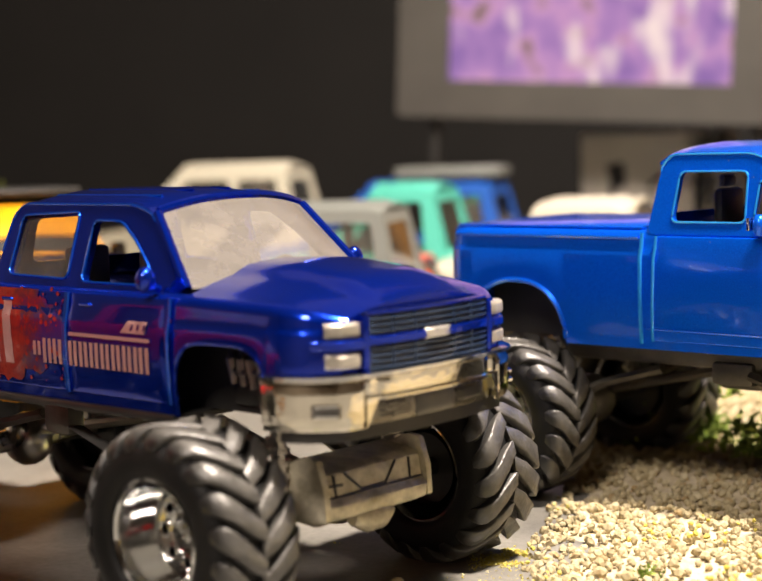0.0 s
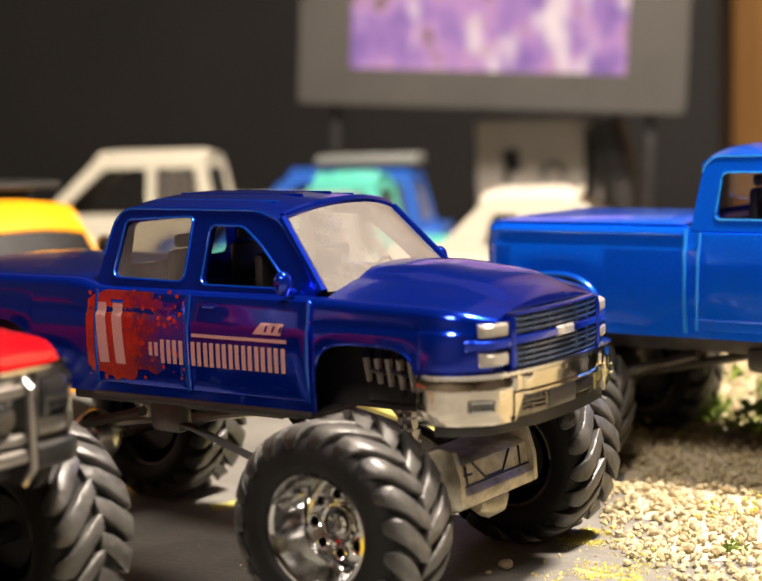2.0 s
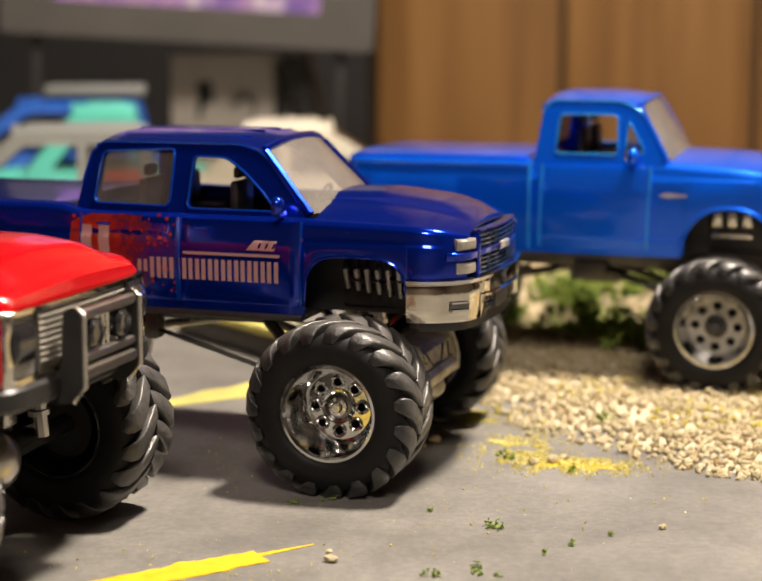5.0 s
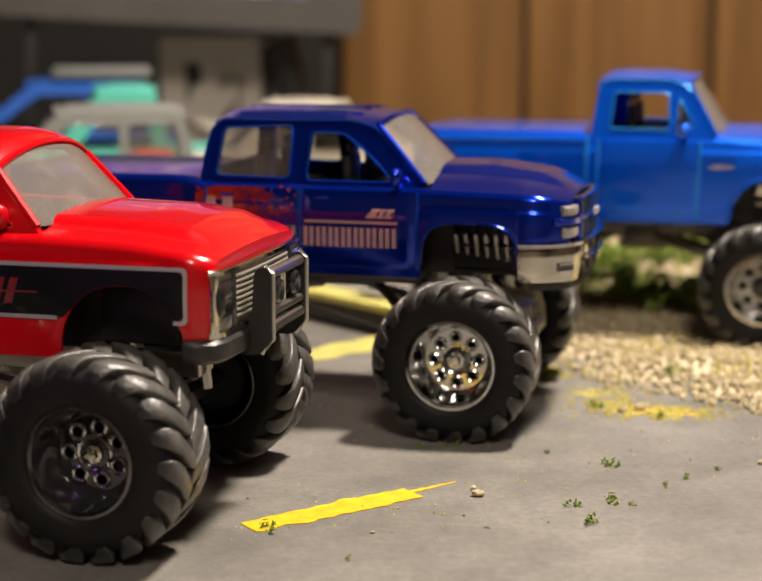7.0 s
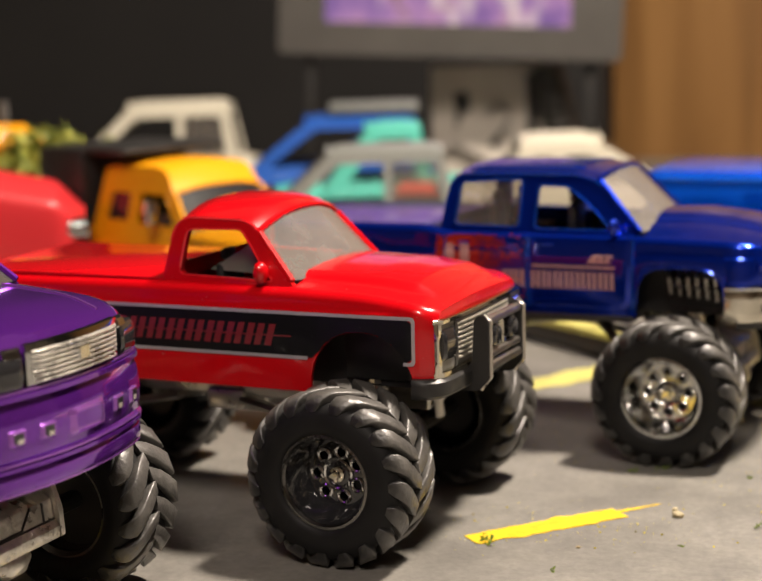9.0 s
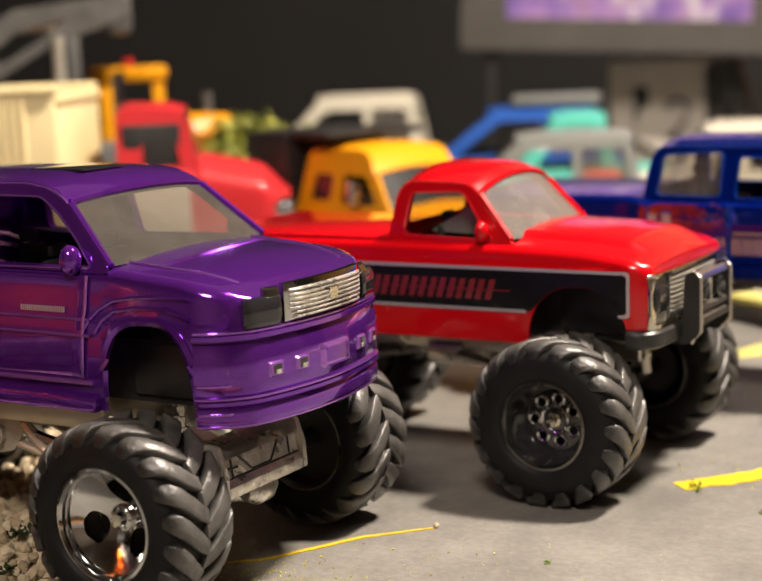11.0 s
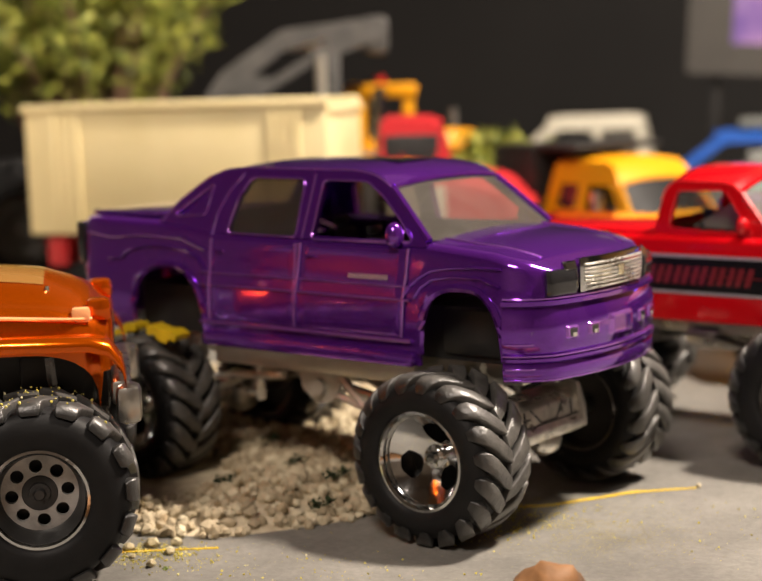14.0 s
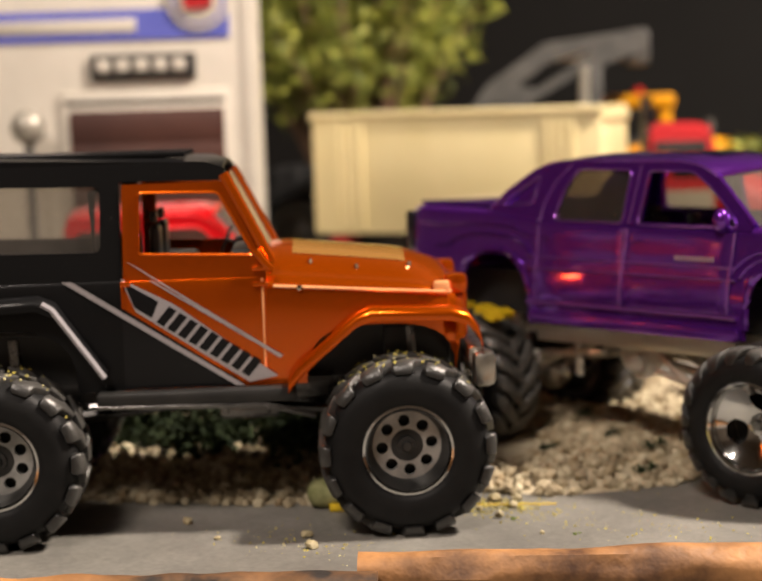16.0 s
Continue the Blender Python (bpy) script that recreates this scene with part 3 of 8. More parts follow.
def cabin(car, body, paint_mat, outline, windows, lean, belt, wbelt, roof_line, screen, back, glass=None, rear_glass=None, crown=0.13, roof_mat=None, closed_panels=()):
    """Cab of a truck: two flanks with window openings, roof, pillars, glass."""
    gl, rg = glass or GLASS, rear_glass or GLASS

    def out(z):
        return wbelt - lean * (z - belt)
    holes = [rounded(w, 0.09) for w in windows]
    flank = slab(rounded(outline, 0.10), holes, lambda x, z: (x, -out(z), z), (0, 0.10, 0))
    flank2 = flipped(flank.copy())
    part("cab_side", flank, paint_mat, car)
    part("cab_side", flank2, paint_mat, car)
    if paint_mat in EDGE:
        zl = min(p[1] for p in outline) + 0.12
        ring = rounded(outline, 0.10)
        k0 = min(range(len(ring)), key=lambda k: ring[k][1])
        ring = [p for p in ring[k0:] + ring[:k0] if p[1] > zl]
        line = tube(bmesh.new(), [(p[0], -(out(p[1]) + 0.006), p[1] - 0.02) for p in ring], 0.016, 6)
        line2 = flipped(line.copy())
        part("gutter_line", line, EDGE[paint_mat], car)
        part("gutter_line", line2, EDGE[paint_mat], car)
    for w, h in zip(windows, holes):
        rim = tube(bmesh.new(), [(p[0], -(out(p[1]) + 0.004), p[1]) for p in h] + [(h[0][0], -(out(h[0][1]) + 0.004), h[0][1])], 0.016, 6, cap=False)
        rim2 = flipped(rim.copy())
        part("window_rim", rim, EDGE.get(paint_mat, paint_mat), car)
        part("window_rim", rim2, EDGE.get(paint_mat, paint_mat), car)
        if w is not windows[-1]:
            closed = windows.index(w) in closed_panels
            g = bmesh.new()
            fill2d(g, [Vector(p) for p in h], [], lambda x, z: (x, -(out(z) - 0.05), z))
            g2 = flipped(g.copy())
            part("sail_panel" if closed else "side_window", g, paint_mat if closed else rg, car)
            part("sail_panel" if closed else "side_window", g2, paint_mat if closed else rg, car)
    roof = strip([(x, -(out(z) + 0.0) * s, z + dz) for x, z in roof_line for s, dz in ((1.0, 0.0),)], crown, 14, forward=[0.0] * (len(roof_line) - 2) + [screen[2] * 0.18, screen[2] * 0.35], thick=0.05)
    part("roof", roof, roof_mat or paint_mat, car)
    # windscreen
    (xt, zt), (xb, zb), fwd = screen
    rows = []
    for k in range(9):
        t = k / 8
        z = zt + (zb - zt) * t
        rows.append((xt + (xb - xt) * t, -(out(z) - 0.07), z))
    part("windscreen", strip(rows, [crown * (1 - k / 8) ** 1.5 for k in range(9)], 12, forward=[fwd * (0.35 + 0.65 * k / 8) for k in range(9)]), gl, car, "hazy clear plastic windscreen")
    for s in (-1, 1):
        part("windscreen_pillar", tube(bmesh.new(), [(x, s * (abs(y) + 0.03), z) for x, y, z in rows], 0.055, 8), paint_mat, car)
    top = rows[0]
    part("windscreen_header", tube(bmesh.new(), [(top[0] + 0.35 * fwd * (1 - abs(t) ** 2.4) - 0.02, -top[1] * t, top[2] + 0.02 + crown * (1 - abs(t) ** 2.4)) for t in np.linspace(-1, 1, 13)], 0.05, 8), paint_mat, car)
    # back of the cab
    (xt, zt), (xb, zb) = back
    rows = [(xt + (xb - xt) * t, -(out(zt + (zb - zt) * t) - 0.05), zt + (zb - zt) * t) for t in np.linspace(0, 1, 6)]
    wid = abs(rows[2][1])
    frame_o = [(-wid, zb), (wid, zb), (wid - 0.12, zt + 0.06), (-wid + 0.12, zt + 0.06)]
    hole = rounded([(-wid + 0.25, zb + 0.22), (wid - 0.25, zb + 0.22), (wid - 0.32, zt - 0.1), (-wid + 0.32, zt - 0.1)], 0.1)

    def put(y, z):
        return (xb + (xt - xb) * (z - zb) / (zt - zb), y, z)
    part("cab_back", slab(rounded(frame_o, 0.06), [hole], put, (0.06, 0, 0)), paint_mat, car)
    g = bmesh.new()
    fill2d(g, hole, [], lambda y, z: (put(y, z)[0] + 0.03, y, z))
    part("rear_window", g, rg, car)


def seat(car, x, y, z, mat):
    bm = newbox(x - 0.1, x + 0.42, y - 0.3, y + 0.3, z - 0.2, z, 0.06)
    box(bm, x - 0.16, x - 0.02, y - 0.3, y + 0.3, z - 0.1, z + 0.48, 0.06)
    box(bm, x - 0.16, x - 0.06, y - 0.16, y + 0.16, z + 0.5, z + 0.66, 0.045)
    part("seat", bm, mat, car, "dark moulded plastic seat")


def cockpit(car, x_dash, seats, z, w, mat=None):
    mat = mat or DARK_PLASTIC
    part("interior_tub", newbox(min(x for x, _ in seats) - 0.3, x_dash + 0.12, -w + 0.16, w - 0.16, z - 0.5, z - 0.32), mat, car)
    bm = newbox(x_dash - 0.16, x_dash + 0.2, -w + 0.18, w - 0.18, z - 0.3, z + 0.02, 0.05)
    box(bm, x_dash - 0.16, x_dash + 0.1, 0.25, 0.75, z, z + 0.07, 0.03)
    part("dashboard", bm, mat, car)
    ring = [Vector((x_dash - 0.3 + 0.08 * math.sin(a), 0.5 + 0.2 * math.cos(a), z + 0.03 + 0.19 * math.sin(a))) for a in np.linspace(0, 2 * math.pi, 17)]
    bm = tube(bmesh.new(), ring, 0.022, 6, cap=False)
    tube(bm, [(x_dash - 0.1, 0.5, z - 0.05), (x_dash - 0.3, 0.5, z + 0.03)], 0.03, 6)
    tube(bm, [ring[0], ring[8]], 0.018, 5)
    part("steering_wheel", bm, mat, car)
    for x, y in seats:
        seat(car, x, y, z - 0.12, mat)


# wheels


def tyre_mesh(R=1.1, half=0.5, bead=0.64):
    bm = bmesh.new()
    q = R / 1.1
    side = [(bead, 0.80), (bead + 0.015, 0.90), (bead + 0.05, 0.955), (bead + 0.10, 0.985), ((bead + 0.95 * q) / 2, 1.0), (0.84 * q, 0.985), (0.90 * q, 0.945), (0.95 * q, 0.88), (0.99 * q, 0.76), (1.015 * q, 0.5), (1.022 * q, 0.2)]
    lathe(bm, [(r, -half * u) for r, u in side] + [(r, half * u) for r, u in reversed(side)], 64, closed=True)
    return bm


def tread_mesh(R=1.1, half=0.5, lugs=15, style="paddle"):
    """Bars that run from the middle over the shoulder and die away on the sidewall."""
    bm = bmesh.new()
    q = R / 1.1
    if style == "paddle":
        path = [(-0.04, 1.09, 0.0, 0.0), (0.3, 1.112, 0.12, 0.0), (0.60, 1.115, 0.25, 0.05), (0.78, 1.095, 0.32, 0.35), (0.90, 1.04, 0.36, 0.8), (0.965, 0.965, 0.385, 1.15), (0.985, 0.89, 0.40, 1.4)]
        wd = [0.16, 0.215, 0.235, 0.24, 0.225, 0.19, 0.11]
    else:
        path = [(0.04, 1.085, 0.0, 0.0), (0.34, 1.10, 0.02, 0.0), (0.64, 1.10, 0.16, 0.0), (0.84, 1.085, 0.18, 0.3), (0.93, 1.045, 0.18, 0.7), (0.965, 0.99, 0.18, 1.0), (0.965, 0.955, 0.18, 1.2)]
        wd = [0.20, 0.23, 0.24, 0.24, 0.24, 0.22, 0.18]
    high = [0.12, 0.12, 0.12, 0.12, 0.11, 0.08, 0.03]
    across = [(-0.58, 1.0), (-0.52, 0.22), (-0.49, 0.07), (-0.43, 0.0), (0.43, 0.0), (0.49, 0.07), (0.52, 0.22), (0.58, 1.0)]
    for side in (-1, 1):
        for k in range(lugs):
            a0 = 2 * math.pi * (k + (0.5 if side > 0 else 0)) / lugs
            rings = []
            for (u, r, p, tilt), w, h in zip(path, wd, high):
                ring = []
                for da, deep in across:
                    a, rr, y = a0 + p + w * da, r - h * deep * math.cos(tilt), side * (u * half - h * deep * math.sin(tilt))
                    ring.append(bm.verts.new((rr * q * math.cos(a), y, rr * q * math.sin(a))))
                rings.append(ring)
            for m, n in zip(rings, rings[1:]):
                for i in range(len(across) - 1):
                    bm.faces.new((m[i], m[i + 1], n[i + 1], n[i]))
            bm.faces.new(rings[0]), bm.faces.new(rings[-1])
    return bm


def circle2d(cx, cz, r, n=14):
    return [Vector((cx + r * math.cos(2 * math.pi * k / n), cz + r * math.sin(2 * math.pi * k / n))) for k in range(n)]


def make_wheel(car, half, rim_r, depth, holes, hole_r, hole_at, lip_mat, face_mat, hub_mat, style="paddle", R=1.1, lugs=19, nuts=True, hub_r=0.16, kind="holes", barrel_mat=None, dome=0.0, face_r=None, ring_mat=None, disc_mat=None, disc_r=0.24):
    """A rim with its barrel; under it the tyre, the pierced face, the hub cap and nuts. The outer side looks to -y."""
    o = -half * 0.80
    bm = lathe(bmesh.new(), [(rim_r - 0.04, o + 0.06), (rim_r - 0.045, o - 0.02), (rim_r - 0.02, o - 0.055), (rim_r + 0.02, o - 0.05), (rim_r + 0.03, o + 0.02), (rim_r + 0.02, -o - 0.02), (rim_r + 0.03, -o + 0.03), (rim_r - 0.02, -o + 0.04), (rim_r - 0.05, -o - 0.06)], 48)
    wheel = part("wheel", bm, lip_mat, car)
    r_face = face_r or rim_r - 0.10
    bm = lathe(bmesh.new(), [(rim_r - 0.043, o + 0.0), (rim_r - 0.05, o + 0.05), (rim_r - 0.07, o + depth * 0.45), (r_face + (rim_r - 0.07 - r_face) * 0.35, o + depth * 0.85), (r_face, o + depth), (r_face, half * 0.6)], 48)
    part("barrel", bm, barrel_mat or lip_mat, wheel)
    part("tyre", tyre_mesh(R, half, rim_r), RUBBER, wheel, "black rubber tyre")
    part("tread", tread_mesh(R, half, lugs, style), TREAD if style == "paddle" else TREAD_BLOCK, wheel, "deep angled tread bars, lamp sheen in their scuffed grey tops", sharp=48)
    cut = []
    if kind == "holes":
        cut = [circle2d(hole_at * math.cos(2 * math.pi * (k + 0.3) / holes), hole_at * math.sin(2 * math.pi * (k + 0.3) / holes), hole_r) for k in range(holes)]
    else:
        for k in range(holes):
            a0 = 2 * math.pi * k / holes + 0.5
            w = hole_r
            ring = [(0.20, -w * 0.5), (0.28, -w * 0.9), (0.38, -w), (0.47, -w * 0.5), (0.49, w * 0.2), (0.43, w), (0.32, w * 1.1), (0.21, w * 0.5)]
            cut.append(rounded([Vector((r * rim_r / 0.64 * math.cos(a0 + q), r * rim_r / 0.64 * math.sin(a0 + q))) for r, q in ring], 0.05, 3))

    def put(x, z):
        rr = math.hypot(x, z) / r_face
        return (x, o + depth - dome * (1 - rr * rr), z)
    face = bmesh.new()
    fill2d(face, circle2d(0, 0, r_face + 0.01, 48), cut, lambda x, z: (x, z, 0))
    if dome:
        refine(face, 0.10)
    for v in face.verts:
        v.co = Vector(put(v.co.x, v.co.y))
    back = bmesh.ops.extrude_face_region(face, geom=face.faces[:])
    bmesh.ops.translate(face, verts=[g for g in back["geom"] if isinstance(g, bmesh.types.BMVert)], vec=(0, 0.07, 0))
    part("rim_face", face, face_mat, wheel, sharp=50)
    bm = lathe(bmesh.new(), [(0, o + depth + 0.25 - min(dome, 0)), (r_face, o + depth + 0.25 - min(dome, 0))], 24)
    part("brake_disc", bm, DARK_PLASTIC, wheel)
    y0 = o + depth - dome
    bm = lathe(bmesh.new(), [(0.0, y0 - 0.13), (hub_r * 0.45, y0 - 0.13), (hub_r * 0.55, y0 - 0.10), (hub_r * 0.6, y0 - 0.06), (hub_r, y0 - 0.05), (hub_r * 1.08, y0), (hub_r * 1.08, y0 + 0.03)], 20)
    part("hub_cap", bm, hub_mat, wheel)
    if disc_mat:
        bm = lathe(bmesh.new(), [(0.0, y0 - 0.012), (disc_r * 0.92, y0 - 0.012), (disc_r, y0 - 0.004), (disc_r, y0 + 0.03)], 28)
        part("hub_disc", bm, disc_mat, wheel, "dark disc behind the hub cap")
    if ring_mat:
        for k in range(holes):
            a = 2 * math.pi * (k + 0.3) / holes
            cx, cz = hole_at * math.cos(a), hole_at * math.sin(a)
            part("hole_ring", tube(bmesh.new(), [(cx + hole_r * 1.05 * math.cos(q), o + depth - 0.008, cz + hole_r * 1.05 * math.sin(q)) for q in np.linspace(0, 2 * math.pi, 15)], 0.024, 6, cap=False), ring_mat, wheel)
        part("hub_ring", tube(bmesh.new(), [(disc_r * math.cos(q), y0 - 0.02, disc_r * math.sin(q)) for q in np.linspace(0, 2 * math.pi, 25)], 0.026, 6, cap=False), ring_mat, wheel)
    if nuts:
        bm = bmesh.new()
        for k in range(6):
            a = 2 * math.pi * k / 6
            for v in bmesh.ops.create_cone(bm, cap_ends=True, segments=6, radius1=0.022, radius2=0.018, depth=0.04)["verts"]:
                v.co = Vector((v.co.x + (hub_r * 0.80) * math.cos(a), y0 - 0.055 + v.co.z, v.co.y + (hub_r * 0.80) * math.sin(a)))
        part("lug_nuts", bm, hub_mat, wheel)
    return wheel


def four_wheels(car, wheel, xf, xr, y_face, half, z=1.1, turns=(12, 130, 50, 200), y_rear=None):
    """Sets the first wheel at the near front corner and repeats it."""
    y = y_face - half
    yr = (y_rear or y_face) - half
    spots = [(xf, -y, 0), (xf, y, 180), (xr, -yr, 0), (xr, yr, 180)]
    for x, q in ((xf, y), (xr, yr)):
        part("hub_carrier", tube(bmesh.new(), [(x, -q, z), (x, q, z)], 0.12, 10), DARK_PLASTIC, car)
    for i, ((x, yy, rz), spin) in enumerate(zip(spots, turns)):
        m = cmpose(x, yy, z, rz) @ pose(0, 0, 0, 0, spin, 0)
        if i == 0:
            wheel.matrix_basis = m
        else:
            again(wheel, car, m)


def chassis(car, xf, xr, sill, w, rail_mat, axle_mat, link_mat=None, skid=True, z=1.1, skid_mat=None, open_below=False, engine_mat=None):
    link_mat = link_mat or rail_mat
    for s in (-1, 1):
        bm = newbox(xr - 0.9, xf + 0.9, s * 0.75 - 0.12, s * 0.75 + 0.12, sill - (0.02 if open_below else 0.30), sill + 0.05, 0.03)
        part("frame_rail", bm, rail_mat, car)
        bm = tube(bmesh.new(), [(xf - 0.25, s * 1.0, z + 0.05), (xf - 1.0, s * 0.95, z + 0.45), (xf - (1.5 if open_below else 1.9), s * 0.9, sill - (0.05 if open_below else 0.35))], 0.10, 6, ry=0.7)
        part("control_link", bm, link_mat, car)
        bm = tube(bmesh.new(), [(xr + 0.25, s * 1.0, z + 0.05), (xr + 1.0, s * 0.95, z + 0.45), (xr + 1.9, s * 0.9, sill - 0.35)], 0.10, 6, ry=0.7)
        part("control_link", bm, link_mat, car)
    for x in (xf, xr):
        bm = tube(bmesh.new(), [(x, -1.25, z), (x, 1.25, z)], 0.15, 10)
        part("axle", bm, axle_mat, car)
        bm = bmesh.new()
        bmesh.ops.create_uvsphere(bm, u_segments=14, v_segments=10, radius=0.36)
        bmesh.ops.scale(bm, vec=(1.0, 0.9, 1.0), verts=bm.verts)
        bmesh.ops.translate(bm, vec=(x + 0.08, 0.12, z), verts=bm.verts)
        part("differential", bm, axle_mat, car)
        for s in (-1, 1):
            bm = tube(bmesh.new(), [(x + 0.28, s * 0.92, z + 0.1), (x + 0.18, s * 0.86, sill + 0.7)], 0.085, 8)
            for k in range(7):
                zz = z + 0.35 + k * 0.13
                tube(bm, [(x + 0.255 - k * 0.009, s * 0.905, zz), (x + 0.25 - k * 0.009, s * 0.903, zz + 0.06)], 0.13, 8)
            part("shock_absorber", bm, axle_mat, car)
    up = 0.45 if open_below else 0.0
    bm = newbox(xf - 2.6, xf - 1.7, -0.55, 0.55, sill - 0.62 + up, sill - 0.05, 0.08)
    box(bm, xf - 2.45, xf - 1.85, -0.95, 0.95, sill - 0.5 + up, sill - 0.2 + up, 0.05)
    part("transfer_case", bm, axle_mat, car)
    bm = tube(bmesh.new(), [(xf - 0.1, 0.15, z + 0.1), (xf - 1.8, 0.15, sill - 0.4)], 0.07, 8)
    tube(bm, [(xr + 0.1, 0.15, z + 0.1), (xf - 2.5, 0.15, sill - 0.4)], 0.07, 8)
    part("drive_shaft", bm, axle_mat, car)
    part("underbody", newbox(xr - 0.8, xf + 0.9, -w + 0.55, w - 0.55, sill + 0.02, sill + 0.75), DARK_PLASTIC, car)
    bm = newbox(xr + 1.2, xf - 0.95, -w + 0.12, w - 0.12, sill + 0.02, sill + 0.1)
    part("floor_pan", bm, DARK_PLASTIC, car)
    # moulded engine block seen in the front wheel arch
    for s in (-1, 1):
        block = part("engine_block", newbox(xf - 0.2, xf + 0.75, s * (w - 0.62) - 0.12, s * (w - 0.62) + 0.12, sill + 0.10, sill + 0.74, 0.04), DARK_PLASTIC, car)
        for k in range(6 if engine_mat else 0):
            x = xf - 0.16 + k * 0.145
            part("engine_fin", tube(bmesh.new(), [(x, s * (w - 0.47), sill + 0.74), (x + 0.02, s * (w - 0.42), sill + 0.60), (x + 0.05, s * (w - 0.44), sill + 0.34 - 0.02 * k)], [0.030, 0.048, 0.036], 6), engine_mat, block)
            if k % 2:
                part("engine_fin", tube(bmesh.new(), [(x - 0.06, s * (w - 0.42), sill + 0.48), (x + 0.12, s * (w - 0.42), sill + 0.45)], 0.04, 6), engine_mat, block)
    if skid:
        m = skid_mat or axle_mat
        prof = [(xf + 0.18, z + 0.50), (xf + 0.62, z + 0.46), (xf + 0.74, z + 0.40), (xf + 0.78, z + 0.16), (xf + 0.86, z + 0.08), (xf + 0.84, z - 0.06), (xf + 0.66, z - 0.14), (xf + 0.18, z - 0.10)]
        housing = part("axle_housing", slab(rounded(prof, 0.03, 2), [], lambda x, zz: (x, -0.80, zz), (0, 1.56, 0)), m, car, "pale plated axle housing", sharp=25)
        for y in (-0.86, 0.77):
            part("end_plate", slab(rounded([(xf + 0.22, z - 0.1), (xf + 0.86, z - 0.06), (xf + 0.84, z + 0.28), (xf + 0.74, z + 0.58), (xf + 0.56, z + 0.60), (xf + 0.22, z + 0.46)], 0.04, 2), [], lambda x, zz, y=y: (x, y, zz), (0, 0.08, 0)), m, housing)
        for ya, ka, yb, kb in ((-0.62, 0.0, -0.62, 1.0), (-0.46, 0.0, -0.22, 0.9), (-0.22, 0.9, 0.16, 0.9), (0.16, 0.9, 0.36, 0.0), (0.58, 0.0, 0.56, 1.0), (-0.78, 1.0, 0.75, 1.0), (-0.7, 0.45, -0.5, 0.5)):
            part("housing_groove", tube(bmesh.new(), [(xf + 0.748 + 0.034 * k, y, z + 0.39 - 0.23 * k) for y, k in ((ya, ka), (yb, kb))], 0.016, 6), DARK_PLASTIC, housing)
        part("diff_bulge", tube(bmesh.new(), [(xf + 0.70, -0.30, z - 0.13), (xf + 0.70, -0.1, z - 0.16), (xf + 0.70, 0.12, z - 0.16), (xf + 0.70, 0.30, z - 0.13)], [0.08, 0.16, 0.16, 0.08], 10), m, housing)


def mirror_pair(car, x, y, z, mat, r=0.15):
    for s in (-1, 1):
        bm = bmesh.new()
        bmesh.ops.create_uvsphere(bm, u_segments=14, v_segments=10, radius=r)
        for v in bm.verts:
            v.co = Vector((x + v.co.x * 0.75, s * (y + 0.12) + v.co.y * 0.8, z + v.co.z))
            if v.co.x < x - 0.06:
                v.co.x = x - 0.06
        tube(bm, [(x + 0.02, s * (y - 0.05), z - r * 0.8), (x, s * (y + 0.1), z - r * 0.4)], 0.045, 6)
        part("wing_mirror", bm, mat, car)


def handle(car, body, x, z, mat, w=0.22):
    y = body.side(x, z)
    for s in (-1, 1):
        bm = tube(bmesh.new(), [(x - w / 2, s * y, z), (x - w / 2 + 0.03, s * (y + 0.035), z), (x + w / 2 - 0.03, s * (y + 0.035), z), (x + w / 2, s * y, z)], 0.022, 6)
        part("door_handle", bm, mat, car)


def doors(car, body, mat, spans):
    for x0, x1, z0, z1, sl in spans:
        bm = body.patch(x0, x1, z0, z1, slant=sl)
        other = flipped(bm.copy())
        panel = part("door", bm, mat, car)
        panel2 = part("door", other, mat, car)
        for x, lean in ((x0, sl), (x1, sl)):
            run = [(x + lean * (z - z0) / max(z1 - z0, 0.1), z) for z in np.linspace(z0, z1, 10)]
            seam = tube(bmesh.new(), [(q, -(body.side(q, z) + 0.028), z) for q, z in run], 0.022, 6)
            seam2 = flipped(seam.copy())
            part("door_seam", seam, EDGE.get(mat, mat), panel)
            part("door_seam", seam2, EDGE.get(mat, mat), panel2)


def print_bars(x0, x1, z0, z1, n, gap=0.2, slant=0.0):
    """A row of plain bars in place of lettering."""
    out, w = [], (x1 - x0) / n
    for k in range(n):
        a, b = x0 + k * w, x0 + (k + 1 - gap) * w
        out.append([(a, z0), (b, z0), (b + slant, z1), (a + slant, z1)])
    return out


def twin_bars(x0, x1, z0, z1, n, gap=0.16, slant=0.0):
    """A row of plain upright bars, two to a cell, in place of lettering."""
    out, w = [], (x1 - x0) / n
    h = z1 - z0

    def at(x, z):
        return (x + slant * (z - z0) / h, z)
    for k in range(n):
        a, b = x0 + k * w, x0 + (k + 1 - gap) * w
        t = (b - a) * 0.38
        for q0 in (a, b - t):
            out.append([at(q0, z0), at(q0 + t, z0), at(q0 + t, z1), at(q0, z1)])
    return out


